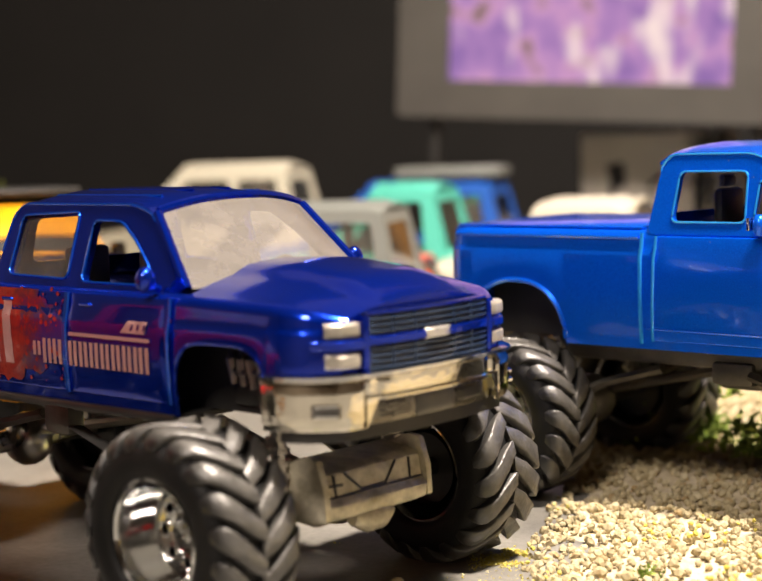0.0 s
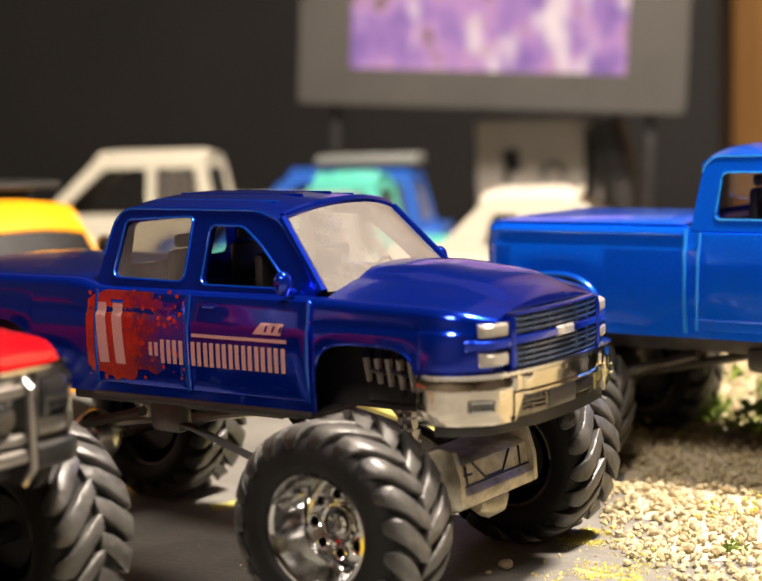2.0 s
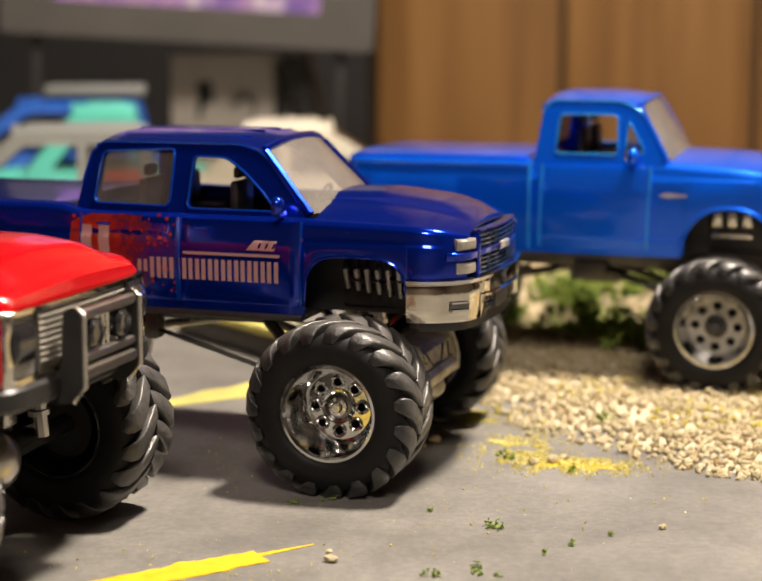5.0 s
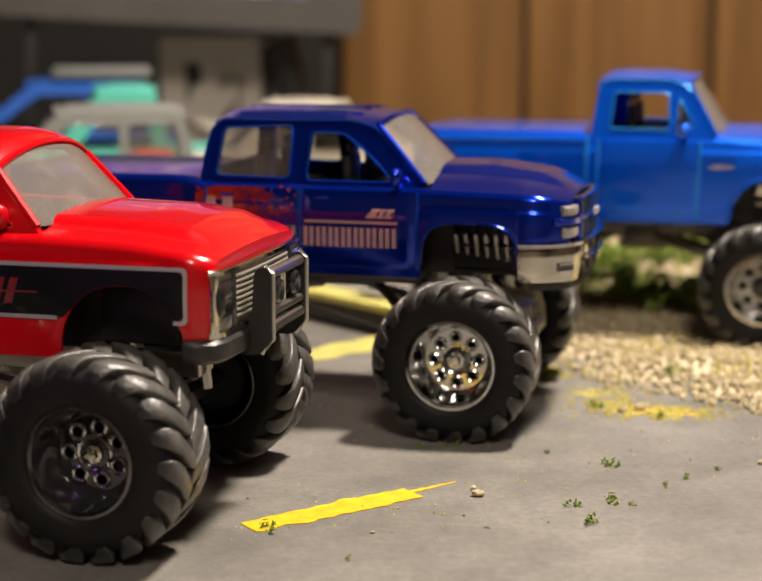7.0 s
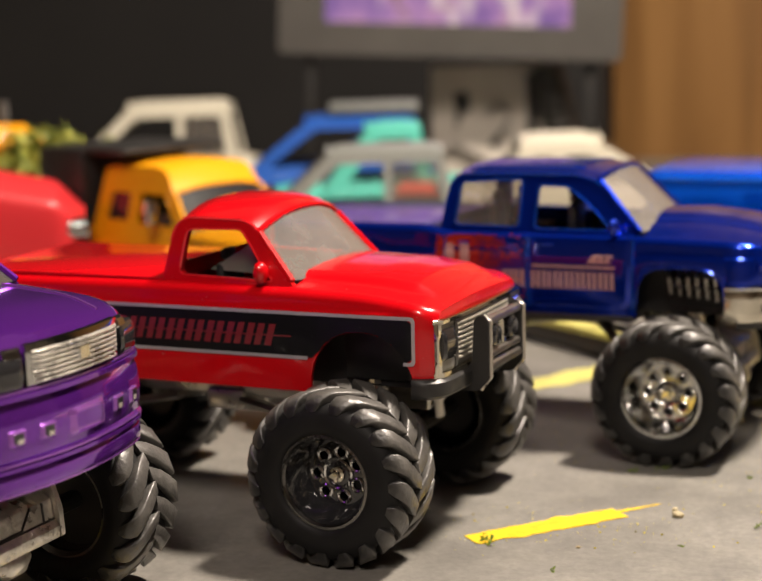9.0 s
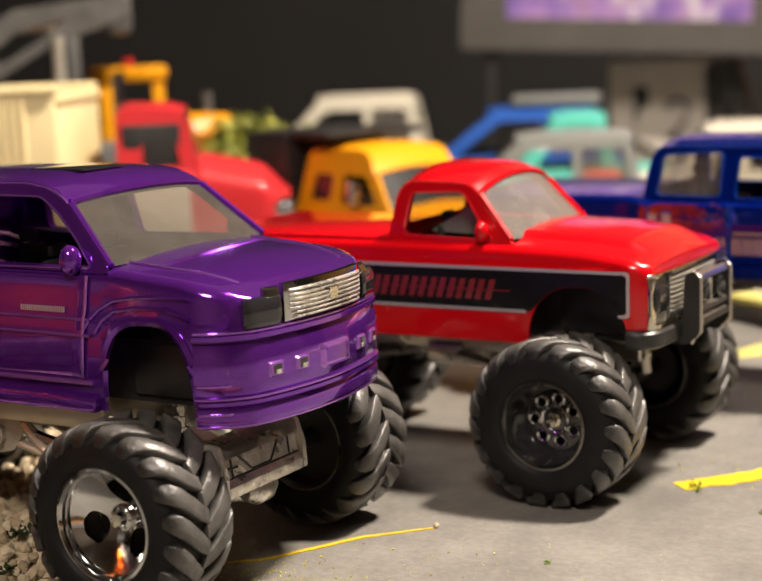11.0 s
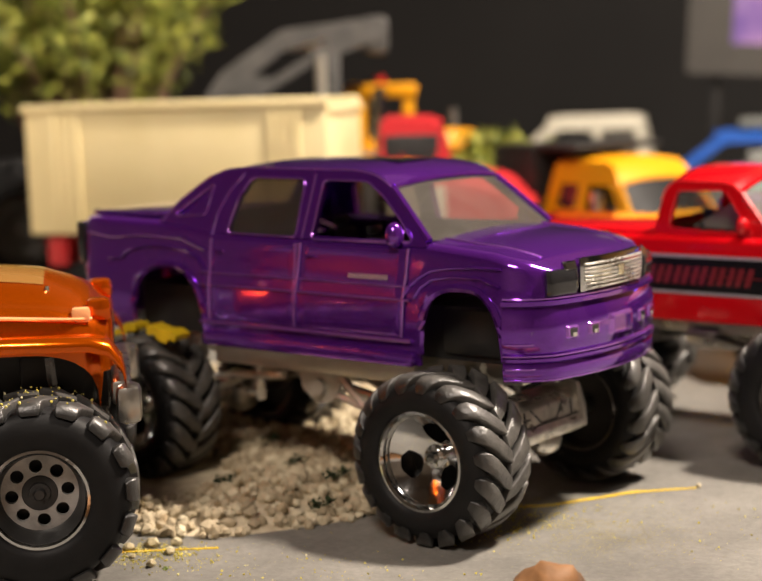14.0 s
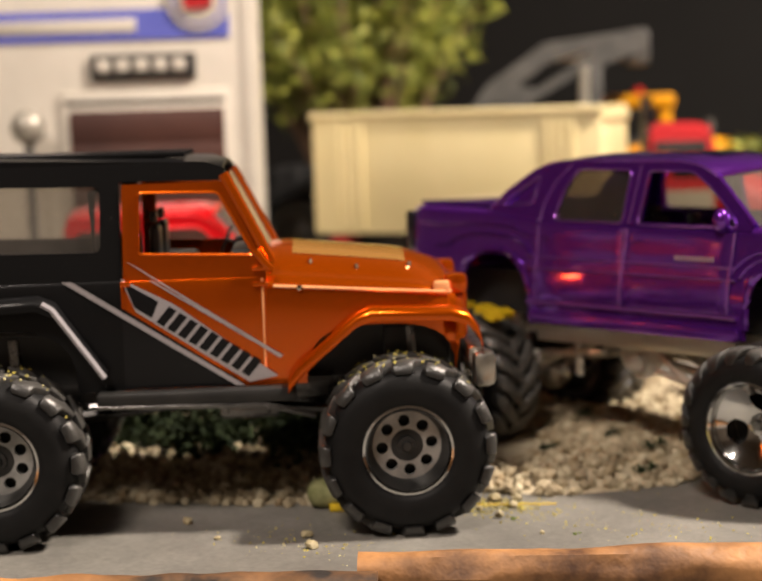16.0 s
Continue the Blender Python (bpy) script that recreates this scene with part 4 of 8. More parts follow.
class Wrap:
    """Runs round a truck's nose: c is the distance from the centre line, out how far proud."""

    def __init__(self, body, x0, xf, bow, rear=False):
        pts = []
        hw = body.half(xf)
        for t in np.linspace(0, 1, 16):
            y = -hw * t
            pts.append(Vector((xf + (bow * (1 - t * t)) * (-1 if rear else 1), y)))
        for x in np.linspace(xf, x0, 24)[1:]:
            pts.append(Vector((x, -body.half(x))))
        self.pts = pts
        self.c = np.r_[0, np.cumsum([(b - a).length for a, b in zip(pts, pts[1:])])]
        self.rear = rear

    def at(self, c, out):
        s, c = (1, c) if c >= 0 else (-1, -c)
        c = min(c, float(self.c[-1]) - 1e-4)
        i = max(1, int(np.searchsorted(self.c, c)))
        t = (c - self.c[i - 1]) / (self.c[i] - self.c[i - 1])
        a, b = self.pts[i - 1], self.pts[i]
        p, d = a + (b - a) * t, (b - a).normalized()
        n = Vector((-d.y, d.x)) if not self.rear else Vector((d.y, -d.x))
        if n.y > 0.01:
            n = -n
        q = p + n * out
        return q.x, q.y * s

    def slab(self, c0, c1, z0, z1, out=0.03, thick=0.1, n=12, bulge=0.0, slope=0.0, inset=0.0):
        """A curved block on the nose from c0 to c1 and z0 to z1."""
        bm = bmesh.new()
        rows_o, rows_i = [], []
        nz = 6
        for i in range(n + 1):
            c = c0 + (c1 - c0) * i / n
            ro, ri = [], []
            for j in range(nz + 1):
                t = j / nz
                e = 0.6 if (j in (0, nz) or i in (0, n)) else 1.0
                z = z0 + (z1 - z0) * t + slope * abs(c)
                ro.append(bm.verts.new((*self.at(c, out * e + bulge * math.sin(math.pi * t) - inset * t), z)))
                ri.append(bm.verts.new((*self.at(c, out - thick), z)))
            rows_o.append(ro), rows_i.append(ri)
        for u, v in zip(rows_o, rows_o[1:]):
            for j in range(nz):
                bm.faces.new((u[j], v[j], v[j + 1], u[j + 1]))
        for i in range(n):
            for j in (0, nz):
                bm.faces.new((rows_o[i][j], rows_i[i][j], rows_i[i + 1][j], rows_o[i + 1][j]))
        for i in (0, n):
            for j in range(nz):
                bm.faces.new((rows_o[i][j], rows_o[i][j + 1], rows_i[i][j + 1], rows_i[i][j]))
        return bm


HEAD = -9.5
TRUCKS = "lifted toy trucks parked in a row"

# ---- deep blue crew cab truck


def crew_cab_truck():
    car = thing("toy_truck", cmpose(-1.17, 12.29, 0, HEAD), "deep blue lifted crew cab toy truck with chrome bumper", "toy truck", TRUCKS)
    b = Body(1.6, -7.3, 1.5, 2.12, [(0.12, 0.70, 2.93, 3.8), (-5.65, 0.75, 2.93, 3.4)],
             [(-7.3, 3.50), (-4.1, 3.50), (-3.9, 3.40), (-0.6, 3.40), (0.9, 3.36), (1.25, 3.31), (1.5, 3.22)],
             [(-7.3, 3.52), (-4.1, 3.52), (-3.9, 3.42), (-0.7, 3.62), (0.2, 3.64), (0.9, 3.55), (1.3, 3.45), (1.5, 3.35)],
             crease=3.10, dome=(0.78, 0.06, -0.7, 1.42), nose=0.62, nose_in=0.34, bottom=[(-7.3, 2.2), (-6.4, 2.12), (0.81, 2.12), (0.83, 2.48), (1.6, 2.48)])
    part("body_shell", b.mesh(0.13, -3.75, -0.45), BLUE_DEEP, car)
    cabin(car, b, BLUE_DEEP, [(-3.94, 3.34), (-3.87, 3.87), (-3.80, 4.20), (-3.64, 4.33), (-1.64, 4.33), (-1.30, 4.23), (-0.58, 3.38)],
          [[(-3.68, 3.50), (-2.56, 3.48), (-2.56, 4.23), (-3.62, 4.18)], [(-2.30, 3.46), (-1.02, 3.46), (-1.22, 3.68), (-1.50, 3.93), (-1.80, 4.13), (-2.28, 4.14)]],
          0.32, 3.38, 1.42, [(-3.80, 4.18), (-3.70, 4.28), (-3.4, 4.325), (-1.9, 4.32), (-1.55, 4.29), (-1.28, 4.22)],
          ((-1.28, 4.22), (-0.56, 3.44), 0.30), ((-3.78, 4.22), (-3.88, 3.38)), glass=GLASS_MILKY)
    for y in (-0.75, -0.28, 0.28, 0.75):
        part("roof_groove", tube(bmesh.new(), [(x, y, 4.322 + 0.13 * (1 - (abs(y) / 1.1) ** 2.4) - 0.012) for x in (-3.5, -2.8, -2.2, -1.62)], 0.02, 6), BLUE_EDGE if abs(y) > 0.5 else BLUE_DEEP, car)
    cockpit(car, -0.75, [(-1.75, -0.6), (-1.75, 0.6), (-3.1, -0.6), (-3.1, 0.6)], 3.43, 1.34)
    doors(car, b, BLUE_DEEP, [(-3.78, -2.36, 2.25, 3.36, 0.0), (-2.33, -0.62, 2.25, 3.36, 0.0)])
    handle(car, b, -3.45, 3.24, BLUE_DEEP), handle(car, b, -2.02, 3.24, BLUE_DEEP)
    mirror_pair(car, -0.92, 1.5, 3.55, BLUE_DEEP, 0.14)
    part("wheel_arch_lip", b.arch_lip(0, 0.02, 0.012), BLUE_DEEP, car)
    part("wheel_arch_lip", flipped(b.arch_lip(0, 0.02, 0.012)), BLUE_DEEP, car)
    part("sill_step", newbox(-3.9, -0.6, -1.6, 1.6, 2.05, 2.14, 0.03), DARK_PLASTIC, car)
    for s in (-1, 1):
        rail = part("frame_side", newbox(-4.6, -1.3, s * 1.15 - 0.06, s * 1.15 + 0.06, 1.93, 2.12, 0.03), GREY_METAL, car)
        part("frame_block", newbox(-3.3, -2.8, s * 1.15 - 0.14, s * 1.15 + 0.14, 1.62, 2.08, 0.10), GREY_PLASTIC, rail)
        part("trailing_arm", tube(bmesh.new(), [(-2.8, s * 1.2, 1.75), (-1.2, s * 1.35, 1.35)], 0.10, 6, ry=0.06), GREY_METAL, rail)
    w = Wrap(b, 0.84, 1.5, 0.14)
    part("front_bumper", w.slab(-0.90, 0.90, 2.42, 2.66, 0.10, 0.3, 20), CHROME_WARM, car, "pale chrome front bumper")
    part("bumper_lip", w.slab(-2.15, 2.15, 2.63, 2.69, 0.13, 0.2, 44), CHROME, car)
    for s in (-1, 1):
        part("bumper_end", w.slab(s * 1.02, s * 2.15, 2.14, 2.66, 0.10, 0.3, 22), CHROME_WARM, car)
        part("bumper_end", w.slab(s * 0.88, s * 1.03, 2.43, 2.66, 0.10, 0.3, 4), CHROME_WARM, car)
        wedge = bmesh.new()
        outer = [w.at(s * c, o) for c, o in ((0.88, 0.10), (1.04, 0.10), (1.04, -0.05), (0.88, -0.05))]
        low, high = [wedge.verts.new((*outer[i], 2.14)) for i in (1, 2)], [wedge.verts.new((*p, 2.44)) for p in outer]
        wedge.faces.new((high[0], high[1], low[0])), wedge.faces.new((high[3], high[2], low[1]))
        wedge.faces.new((high[0], low[0], low[1], high[3])), wedge.faces.new(high)
        part("bumper_wedge", wedge, CHROME_WARM, car)
    inlet = part("air_inlet", w.slab(-0.96, 0.96, 2.16, 2.42, 0.03, 0.1, 18), CHROME_DARK, car, "dark air inlet")
    part("inlet_recess", w.slab(-0.80, -0.30, 2.22, 2.37, 0.06, 0.06, 8), DARK_PLASTIC, inlet)
    part("inlet_panel", w.slab(-0.26, 0.34, 2.17, 2.41, 0.065, 0.06, 8), GREY_METAL, inlet, "plain grey middle panel")
    for z in (2.22, 2.27, 2.32):
        part("inlet_bar", w.slab(0.42, 0.82, z, z + 0.02, 0.07, 0.03, 6), CHROME_DARK, inlet)
    part("inlet_rim", w.slab(-0.94, 0.94, 2.405, 2.44, 0.125, 0.05, 16), CHROME_WARM, inlet)
    part("valance", w.slab(-1.9, 1.9, 2.02, 2.16, 0.0, 0.3, 30), DARK_PLASTIC, car, "black plastic valance under the bumper")
    for s in (-1, 1):
        fog = part("fog_lamp", w.slab(s * 1.26, s * 1.58, 2.28, 2.42, 0.115, 0.06, 8), CHROME_DARK, car)
        part("fog_slot", w.slab(s * 1.28, s * 1.56, 2.28, 2.32, 0.15, 0.06, 8), CHROME, fog)
        part("fog_slot", w.slab(s * 1.28, s * 1.56, 2.38, 2.415, 0.14, 0.06, 8), CHROME, fog)
        part("headlight", w.slab(s * 1.05, s * 1.42, 3.03, 3.17, 0.05, 0.1, 10, bulge=0.004, slope=0.01), LAMP_WHITE, car, "pale frosted headlight lens")
        part("headlight", w.slab(s * 1.05, s * 1.42, 2.73, 2.87, 0.05, 0.1, 10, bulge=0.004, slope=0.01), LAMP_WHITE, car, "pale frosted headlight lens")
        part("headlight_surround", w.slab(s * 0.96, s * 1.56, 2.90, 3.01, 0.06, 0.1, 10, slope=0.01), BLUE_DEEP, car)
        part("headlight_surround", w.slab(s * 0.94, s * 1.01, 2.64, 3.24, 0.06, 0.1, 4), BLUE_DEEP, car)
    part("grille_backing", w.slab(-0.94, 0.94, 2.66, 3.26, 0.012, 0.1, 20), DARK_PLASTIC, car)
    for z in (2.70, 2.76, 2.82, 2.88, 3.06, 3.12, 3.18, 3.24):
        part("grille_bar", w.slab(-0.93, 0.93, z, z + 0.03, 0.05, 0.06, 20), GRILLE_BLUE if z != 3.24 else BLUE_DEEP, car)
    for c in (-0.62, -0.31, 0.31, 0.62):
        part("grille_post", w.slab(c - 0.012, c + 0.012, 2.70, 3.24, 0.048, 0.05, 2), GRILLE_BLUE, car)
    part("grille_crossbar", w.slab(-0.94, 0.94, 2.93, 3.03, 0.065, 0.1, 20), BLUE_DEEP, car)
    bm = w.slab(-0.2, 0.2, 2.93, 3.04, 0.095, 0.05, 6)
    part("front_emblem", bm, BRIGHT_SILVER, car)
    # printed flank
    rnd = random.Random(4)
    rim = []
    for k in range(72):
        q = 2 * math.pi * k / 72
        r = 1 + 0.22 * noise.noise(Vector((math.cos(q) * 2.6, math.sin(q) * 2.6, 3.0))) + 0.16 * noise.noise(Vector((math.cos(q) * 9, math.sin(q) * 9, 1.0)))
        rim.append((max(-3.93, -3.30 + 0.92 * r * math.cos(q)), min(3.37, 2.86 + 0.53 * r * math.sin(q))))
    part("splash_print", b.print_on([rim], 0.030), SPLASH, car, "red splash print fading to blue")
    dots = []
    for _ in range(110):
        x, z, r = rnd.uniform(-3.92, -2.35), rnd.uniform(2.30, 3.38), rnd.uniform(0.008, 0.036)
        dots.append([(x + r * rnd.uniform(0.5, 1.3) * math.cos(a), z + r * rnd.uniform(0.6, 1.3) * math.sin(a)) for a in np.linspace(0, 2 * math.pi, 9)[:-1]])
    part("splash_print", b.print_on(dots, 0.034), DECAL_RED, car, "red splash specks")
    part("emblem_print", b.print_on(twin_bars(-3.72, -3.30, 2.50, 3.22, 1, 0.0, -0.06), 0.036), DECAL_PINK, car, "pale pink slanted emblem block")
    part("lettering_print", b.print_on(twin_bars(-2.92, -2.78, 2.63, 2.79, 1, 0.0) + twin_bars(-2.74, -0.88, 2.55, 2.83, 10, 0.16), 0.036), DECAL_PINK, car, "row of pale pink print bars")
    part("slogan_bar", b.print_on(print_bars(-2.26, -0.89, 2.885, 2.925, 1, 0.0), 0.036), DECAL_PINK, car)
    part("badge_print", b.print_on([[(-1.36, 2.97), (-0.97, 2.97), (-0.93, 3.10), (-1.25, 3.10)]], 0.036), DECAL_PINK, car)
    part("badge_cutout", b.print_on([[(-1.20 + k * 0.1, 3.0), (-1.17 + k * 0.1, 3.0), (-1.14 + k * 0.1, 3.07), (-1.17 + k * 0.1, 3.07)] for k in range(3)], 0.040), BLUE_DEEP, car)
    part("pinstripe", b.band(-3.9, -0.58, lambda x: 3.115 - 0.03 * (x > -0.5) * (x + 0.5), lambda x: 3.15 - 0.03 * (x > -0.5) * (x + 0.5), 0.032), DECAL_MAGENTA, car)
    chassis(car, 0.0, -5.65, 2.12, 1.6, GREY_PLASTIC, CHROME_SATIN, skid_mat=CREAM_PLATE, open_below=True, engine_mat=CHROME_SATIN)
    wh = make_wheel(car, 0.55, 0.61, 0.40, 8, 0.070, 0.315, CHROME, CHROME, CHROME, R=1.12, hub_r=0.12, face_r=0.43, disc_mat=CHROME_DARK, disc_r=0.20, ring_mat=CHROME)
    four_wheels(car, wh, 0.06, -5.65, 2.55, 0.55, z=1.09, y_rear=2.2)


crew_cab_truck()

# ---- red pickup


def red_pickup():
    car = thing("toy_truck", cmpose(-4.905, 7.03, 0, HEAD), "red lifted toy pickup with black side band and bull bar", "toy truck", TRUCKS)
    b = Body(1.55, -6.3, 1.30, 2.06, [(0.27, 0.75, 2.90, 2.2), (-4.7, 0.78, 2.90, 2.2)],
             [(-6.3, 3.42), (-2.8, 3.44), (-0.7, 3.42), (0.3, 3.38), (1.0, 3.29), (1.22, 3.24), (1.30, 3.16)],
             [(-6.3, 3.46), (-2.8, 3.47), (-0.9, 3.54), (0.3, 3.51), (0.9, 3.42), (1.2, 3.33), (1.30, 3.19)],
             crease=3.16, dome=(1.08, 0.09, -1.0, 1.18), nose=0.35, nose_in=0.14, bottom=[(-6.3, 2.06), (1.0, 2.06), (1.03, 2.14), (1.4, 2.2)])
    part("body_shell", b.mesh(0.16, -2.7, -0.85), RED, car)
    cabin(car, b, RED, [(-2.82, 3.34), (-2.70, 4.05), (-2.64, 4.20), (-2.48, 4.30), (-1.62, 4.28), (-1.44, 4.21), (-0.74, 3.38)],
          [[(-2.54, 3.52), (-1.06, 3.47), (-1.20, 3.58), (-1.62, 4.14), (-2.46, 4.12)]],
          0.24, 3.38, 1.36, [(-2.64, 4.16), (-2.54, 4.25), (-2.3, 4.29), (-1.75, 4.28), (-1.58, 4.25), (-1.46, 4.20), (-1.36, 4.09)],
          ((-1.36, 4.09), (-0.82, 3.48), 0.20), ((-2.62, 4.20), (-2.78, 3.42)), glass=GLASS_MILKY, crown=0.21)
    cockpit(car, -0.98, [(-2.15, -0.48), (-2.15, 0.48)], 3.24, 1.30)
    bm = bmesh.new()
    fill2d(bm, [Vector(p) for p in ((-2.2, 3.5), (-1.0, 3.45), (-1.25, 3.9), (-1.5, 3.88))], [], lambda x, z: (x - 0.2, -0.75 - 0.2 * (z - 3.5), z))
    bmesh.ops.extrude_face_region(bm, geom=bm.faces[:])
    for v in bm.verts[-4:]:
        v.co.y += 0.1
    part("inner_panel", bm, SILVER_PLASTIC, car)
    mirror_pair(car, -1.22, 1.30, 3.60, RED, 0.15)
    part("bed_cover", newbox(-6.2, -2.75, -1.38, 1.38, 3.43, 3.475, 0.02), RED, car)
    part("flank_band", b.band(-6.2, 1.02, lambda x: 2.53 + 5 * max(0, x - 0.9) ** 2, lambda x: 3.10 - 5 * max(0, x - 0.9) ** 2, 0.010, 70), DECAL_BLACK, car, "black side band")
    for z0, z1 in ((3.085, 3.13), (2.50, 2.545)):
        part("band_border", b.band(-6.2, 0.90 if z0 > 3 else -0.49, lambda x, q=z0: q, lambda x, q=z1: q, 0.014, 70), DECAL_SILVER, car, "thin silver border line")
    part("band_border", b.print_on([rounded([(0.88, 2.50), (1.045, 2.50), (1.045, 3.13), (0.88, 3.13), (0.88, 3.085), (1.0, 3.085), (1.0, 2.545), (0.88, 2.545)], [0.001, 0.14, 0.14, 0.001, 0.001, 0.10, 0.10, 0.001], 6)], 0.014), DECAL_SILVER, car)
    shapes = twin_bars(-3.45, -0.98, 2.66, 2.95, 8, 0.16, 0.09)
    shapes.append([(-3.5, 2.79), (-0.72, 2.79), (-0.72, 2.808), (-3.5, 2.808)])
    part("flank_print", b.print_on(shapes, 0.016), DECAL_DIMRED, car, "dim red slanted print bars")
    w = Wrap(b, 0.9, 1.30, 0.05)
    part("grille_frame", w.slab(-1.46, 1.46, 2.34, 3.06, 0.03, 0.1, 30), GRILLE_GREY, car, "tarnished chrome grille frame")
    part("grille_frame", w.slab(-1.48, 1.48, 3.02, 3.09, 0.07, 0.1, 30), CHROME_WARM, car)
    part("grille_frame", w.slab(-1.48, 1.48, 2.33, 2.42, 0.07, 0.1, 30), CHROME_WARM, car)
    for k in range(8):
        z = 2.50 + k * 0.064
        part("grille_bar", w.slab(-0.92, 0.92, z, z + 0.03, 0.07, 0.06, 20), SILVER_PLASTIC, car)
    for s in (-1, 1):
        part("grille_post", w.slab(s * 0.95, s * 1.0, 2.40, 3.04, 0.075, 0.06, 2), CHROME_DARK, car)
        part("headlight", w.slab(s * 1.05, s * 1.40, 2.55, 2.95, 0.075, 0.08, 10, bulge=0.04), LAMP_DARK, car)
        part("headlight_ring", w.slab(s * 1.40, s * 1.47, 2.36, 3.04, 0.08, 0.08, 3), CHROME_WARM, car)
    part("front_bumper", w.slab(-1.75, 1.75, 2.08, 2.34, 0.10, 0.3, 34, bulge=0.02), DARK_PLASTIC, car, "black front bumper")
    # bull bar: two thick side plates, three tubes and two round lamps
    bx = 1.60
    prof = rounded([(bx - 0.62, 2.02), (bx - 0.05, 2.02), (bx + 0.10, 2.20), (bx + 0.10, 2.96), (bx + 0.02, 3.04), (bx - 0.10, 2.98), (bx - 0.14, 2.40), (bx - 0.28, 2.26), (bx - 0.62, 2.24)], 0.07)
    for q in (-1, 1):
        plate = part("bull_bar_plate", slab(prof, [], lambda x, z, q=q: (x, q * 0.62 - 0.06, z), (0, 0.12, 0)), DARK_PLASTIC, car, "thick black bull bar plate")
        part("plate_edge", tube(bmesh.new(), [(bx - 0.04, q * 0.62, 2.03), (bx + 0.10, q * 0.62, 2.20), (bx + 0.105, q * 0.62, 2.96), (bx + 0.02, q * 0.62, 3.05)], 0.028, 8), CHROME_SATIN, plate, "pale silver edge strip")
        bm = lathe(bmesh.new(), [(0.0, -0.05), (0.12, -0.04), (0.15, 0.0), (0.15, 0.12), (0.0, 0.16)], 20)
        for v in bm.verts:
            v.co = Vector((bx + 0.06 - v.co.y, v.co.x + q * 0.30, v.co.z + 2.71))
        part("spot_lamp", bm, LAMP_DARK, car, "black round spot lamp")
    for z, r in ((2.93, 0.065), (2.48, 0.055), (2.32, 0.07)):
        part("bull_bar_tube", tube(bmesh.new(), [(bx + 0.03, -0.6, z), (bx + 0.03, 0.6, z)], r, 10), CHROME_SATIN, car, "satin chrome tube")
    for y in (-0.05, 0.05):
        part("lamp_bracket", tube(bmesh.new(), [(bx, y, 2.48), (bx, y, 2.93)], 0.03, 6), CHROME_WARM, car)
    chassis(car, 0.0, -4.8, 2.06, 1.55, CHROME_SATIN, CHROME_SATIN, skid=False)
    wh = make_wheel(car, 0.55, 0.60, 0.38, 7, 0.078, 0.30, CHROME_DARK, LAMP_DARK, CHROME_WARM, R=1.14, hub_r=0.10, barrel_mat=LAMP_DARK, face_r=0.42, ring_mat=CHROME, disc_mat=LAMP_DARK, disc_r=0.19)
    four_wheels(car, wh, 0.12, -4.8, 2.48, 0.55, z=1.14, y_rear=2.1, turns=(40, 10, 70, 25))


red_pickup()

# ---- purple truck with sloping sail panels


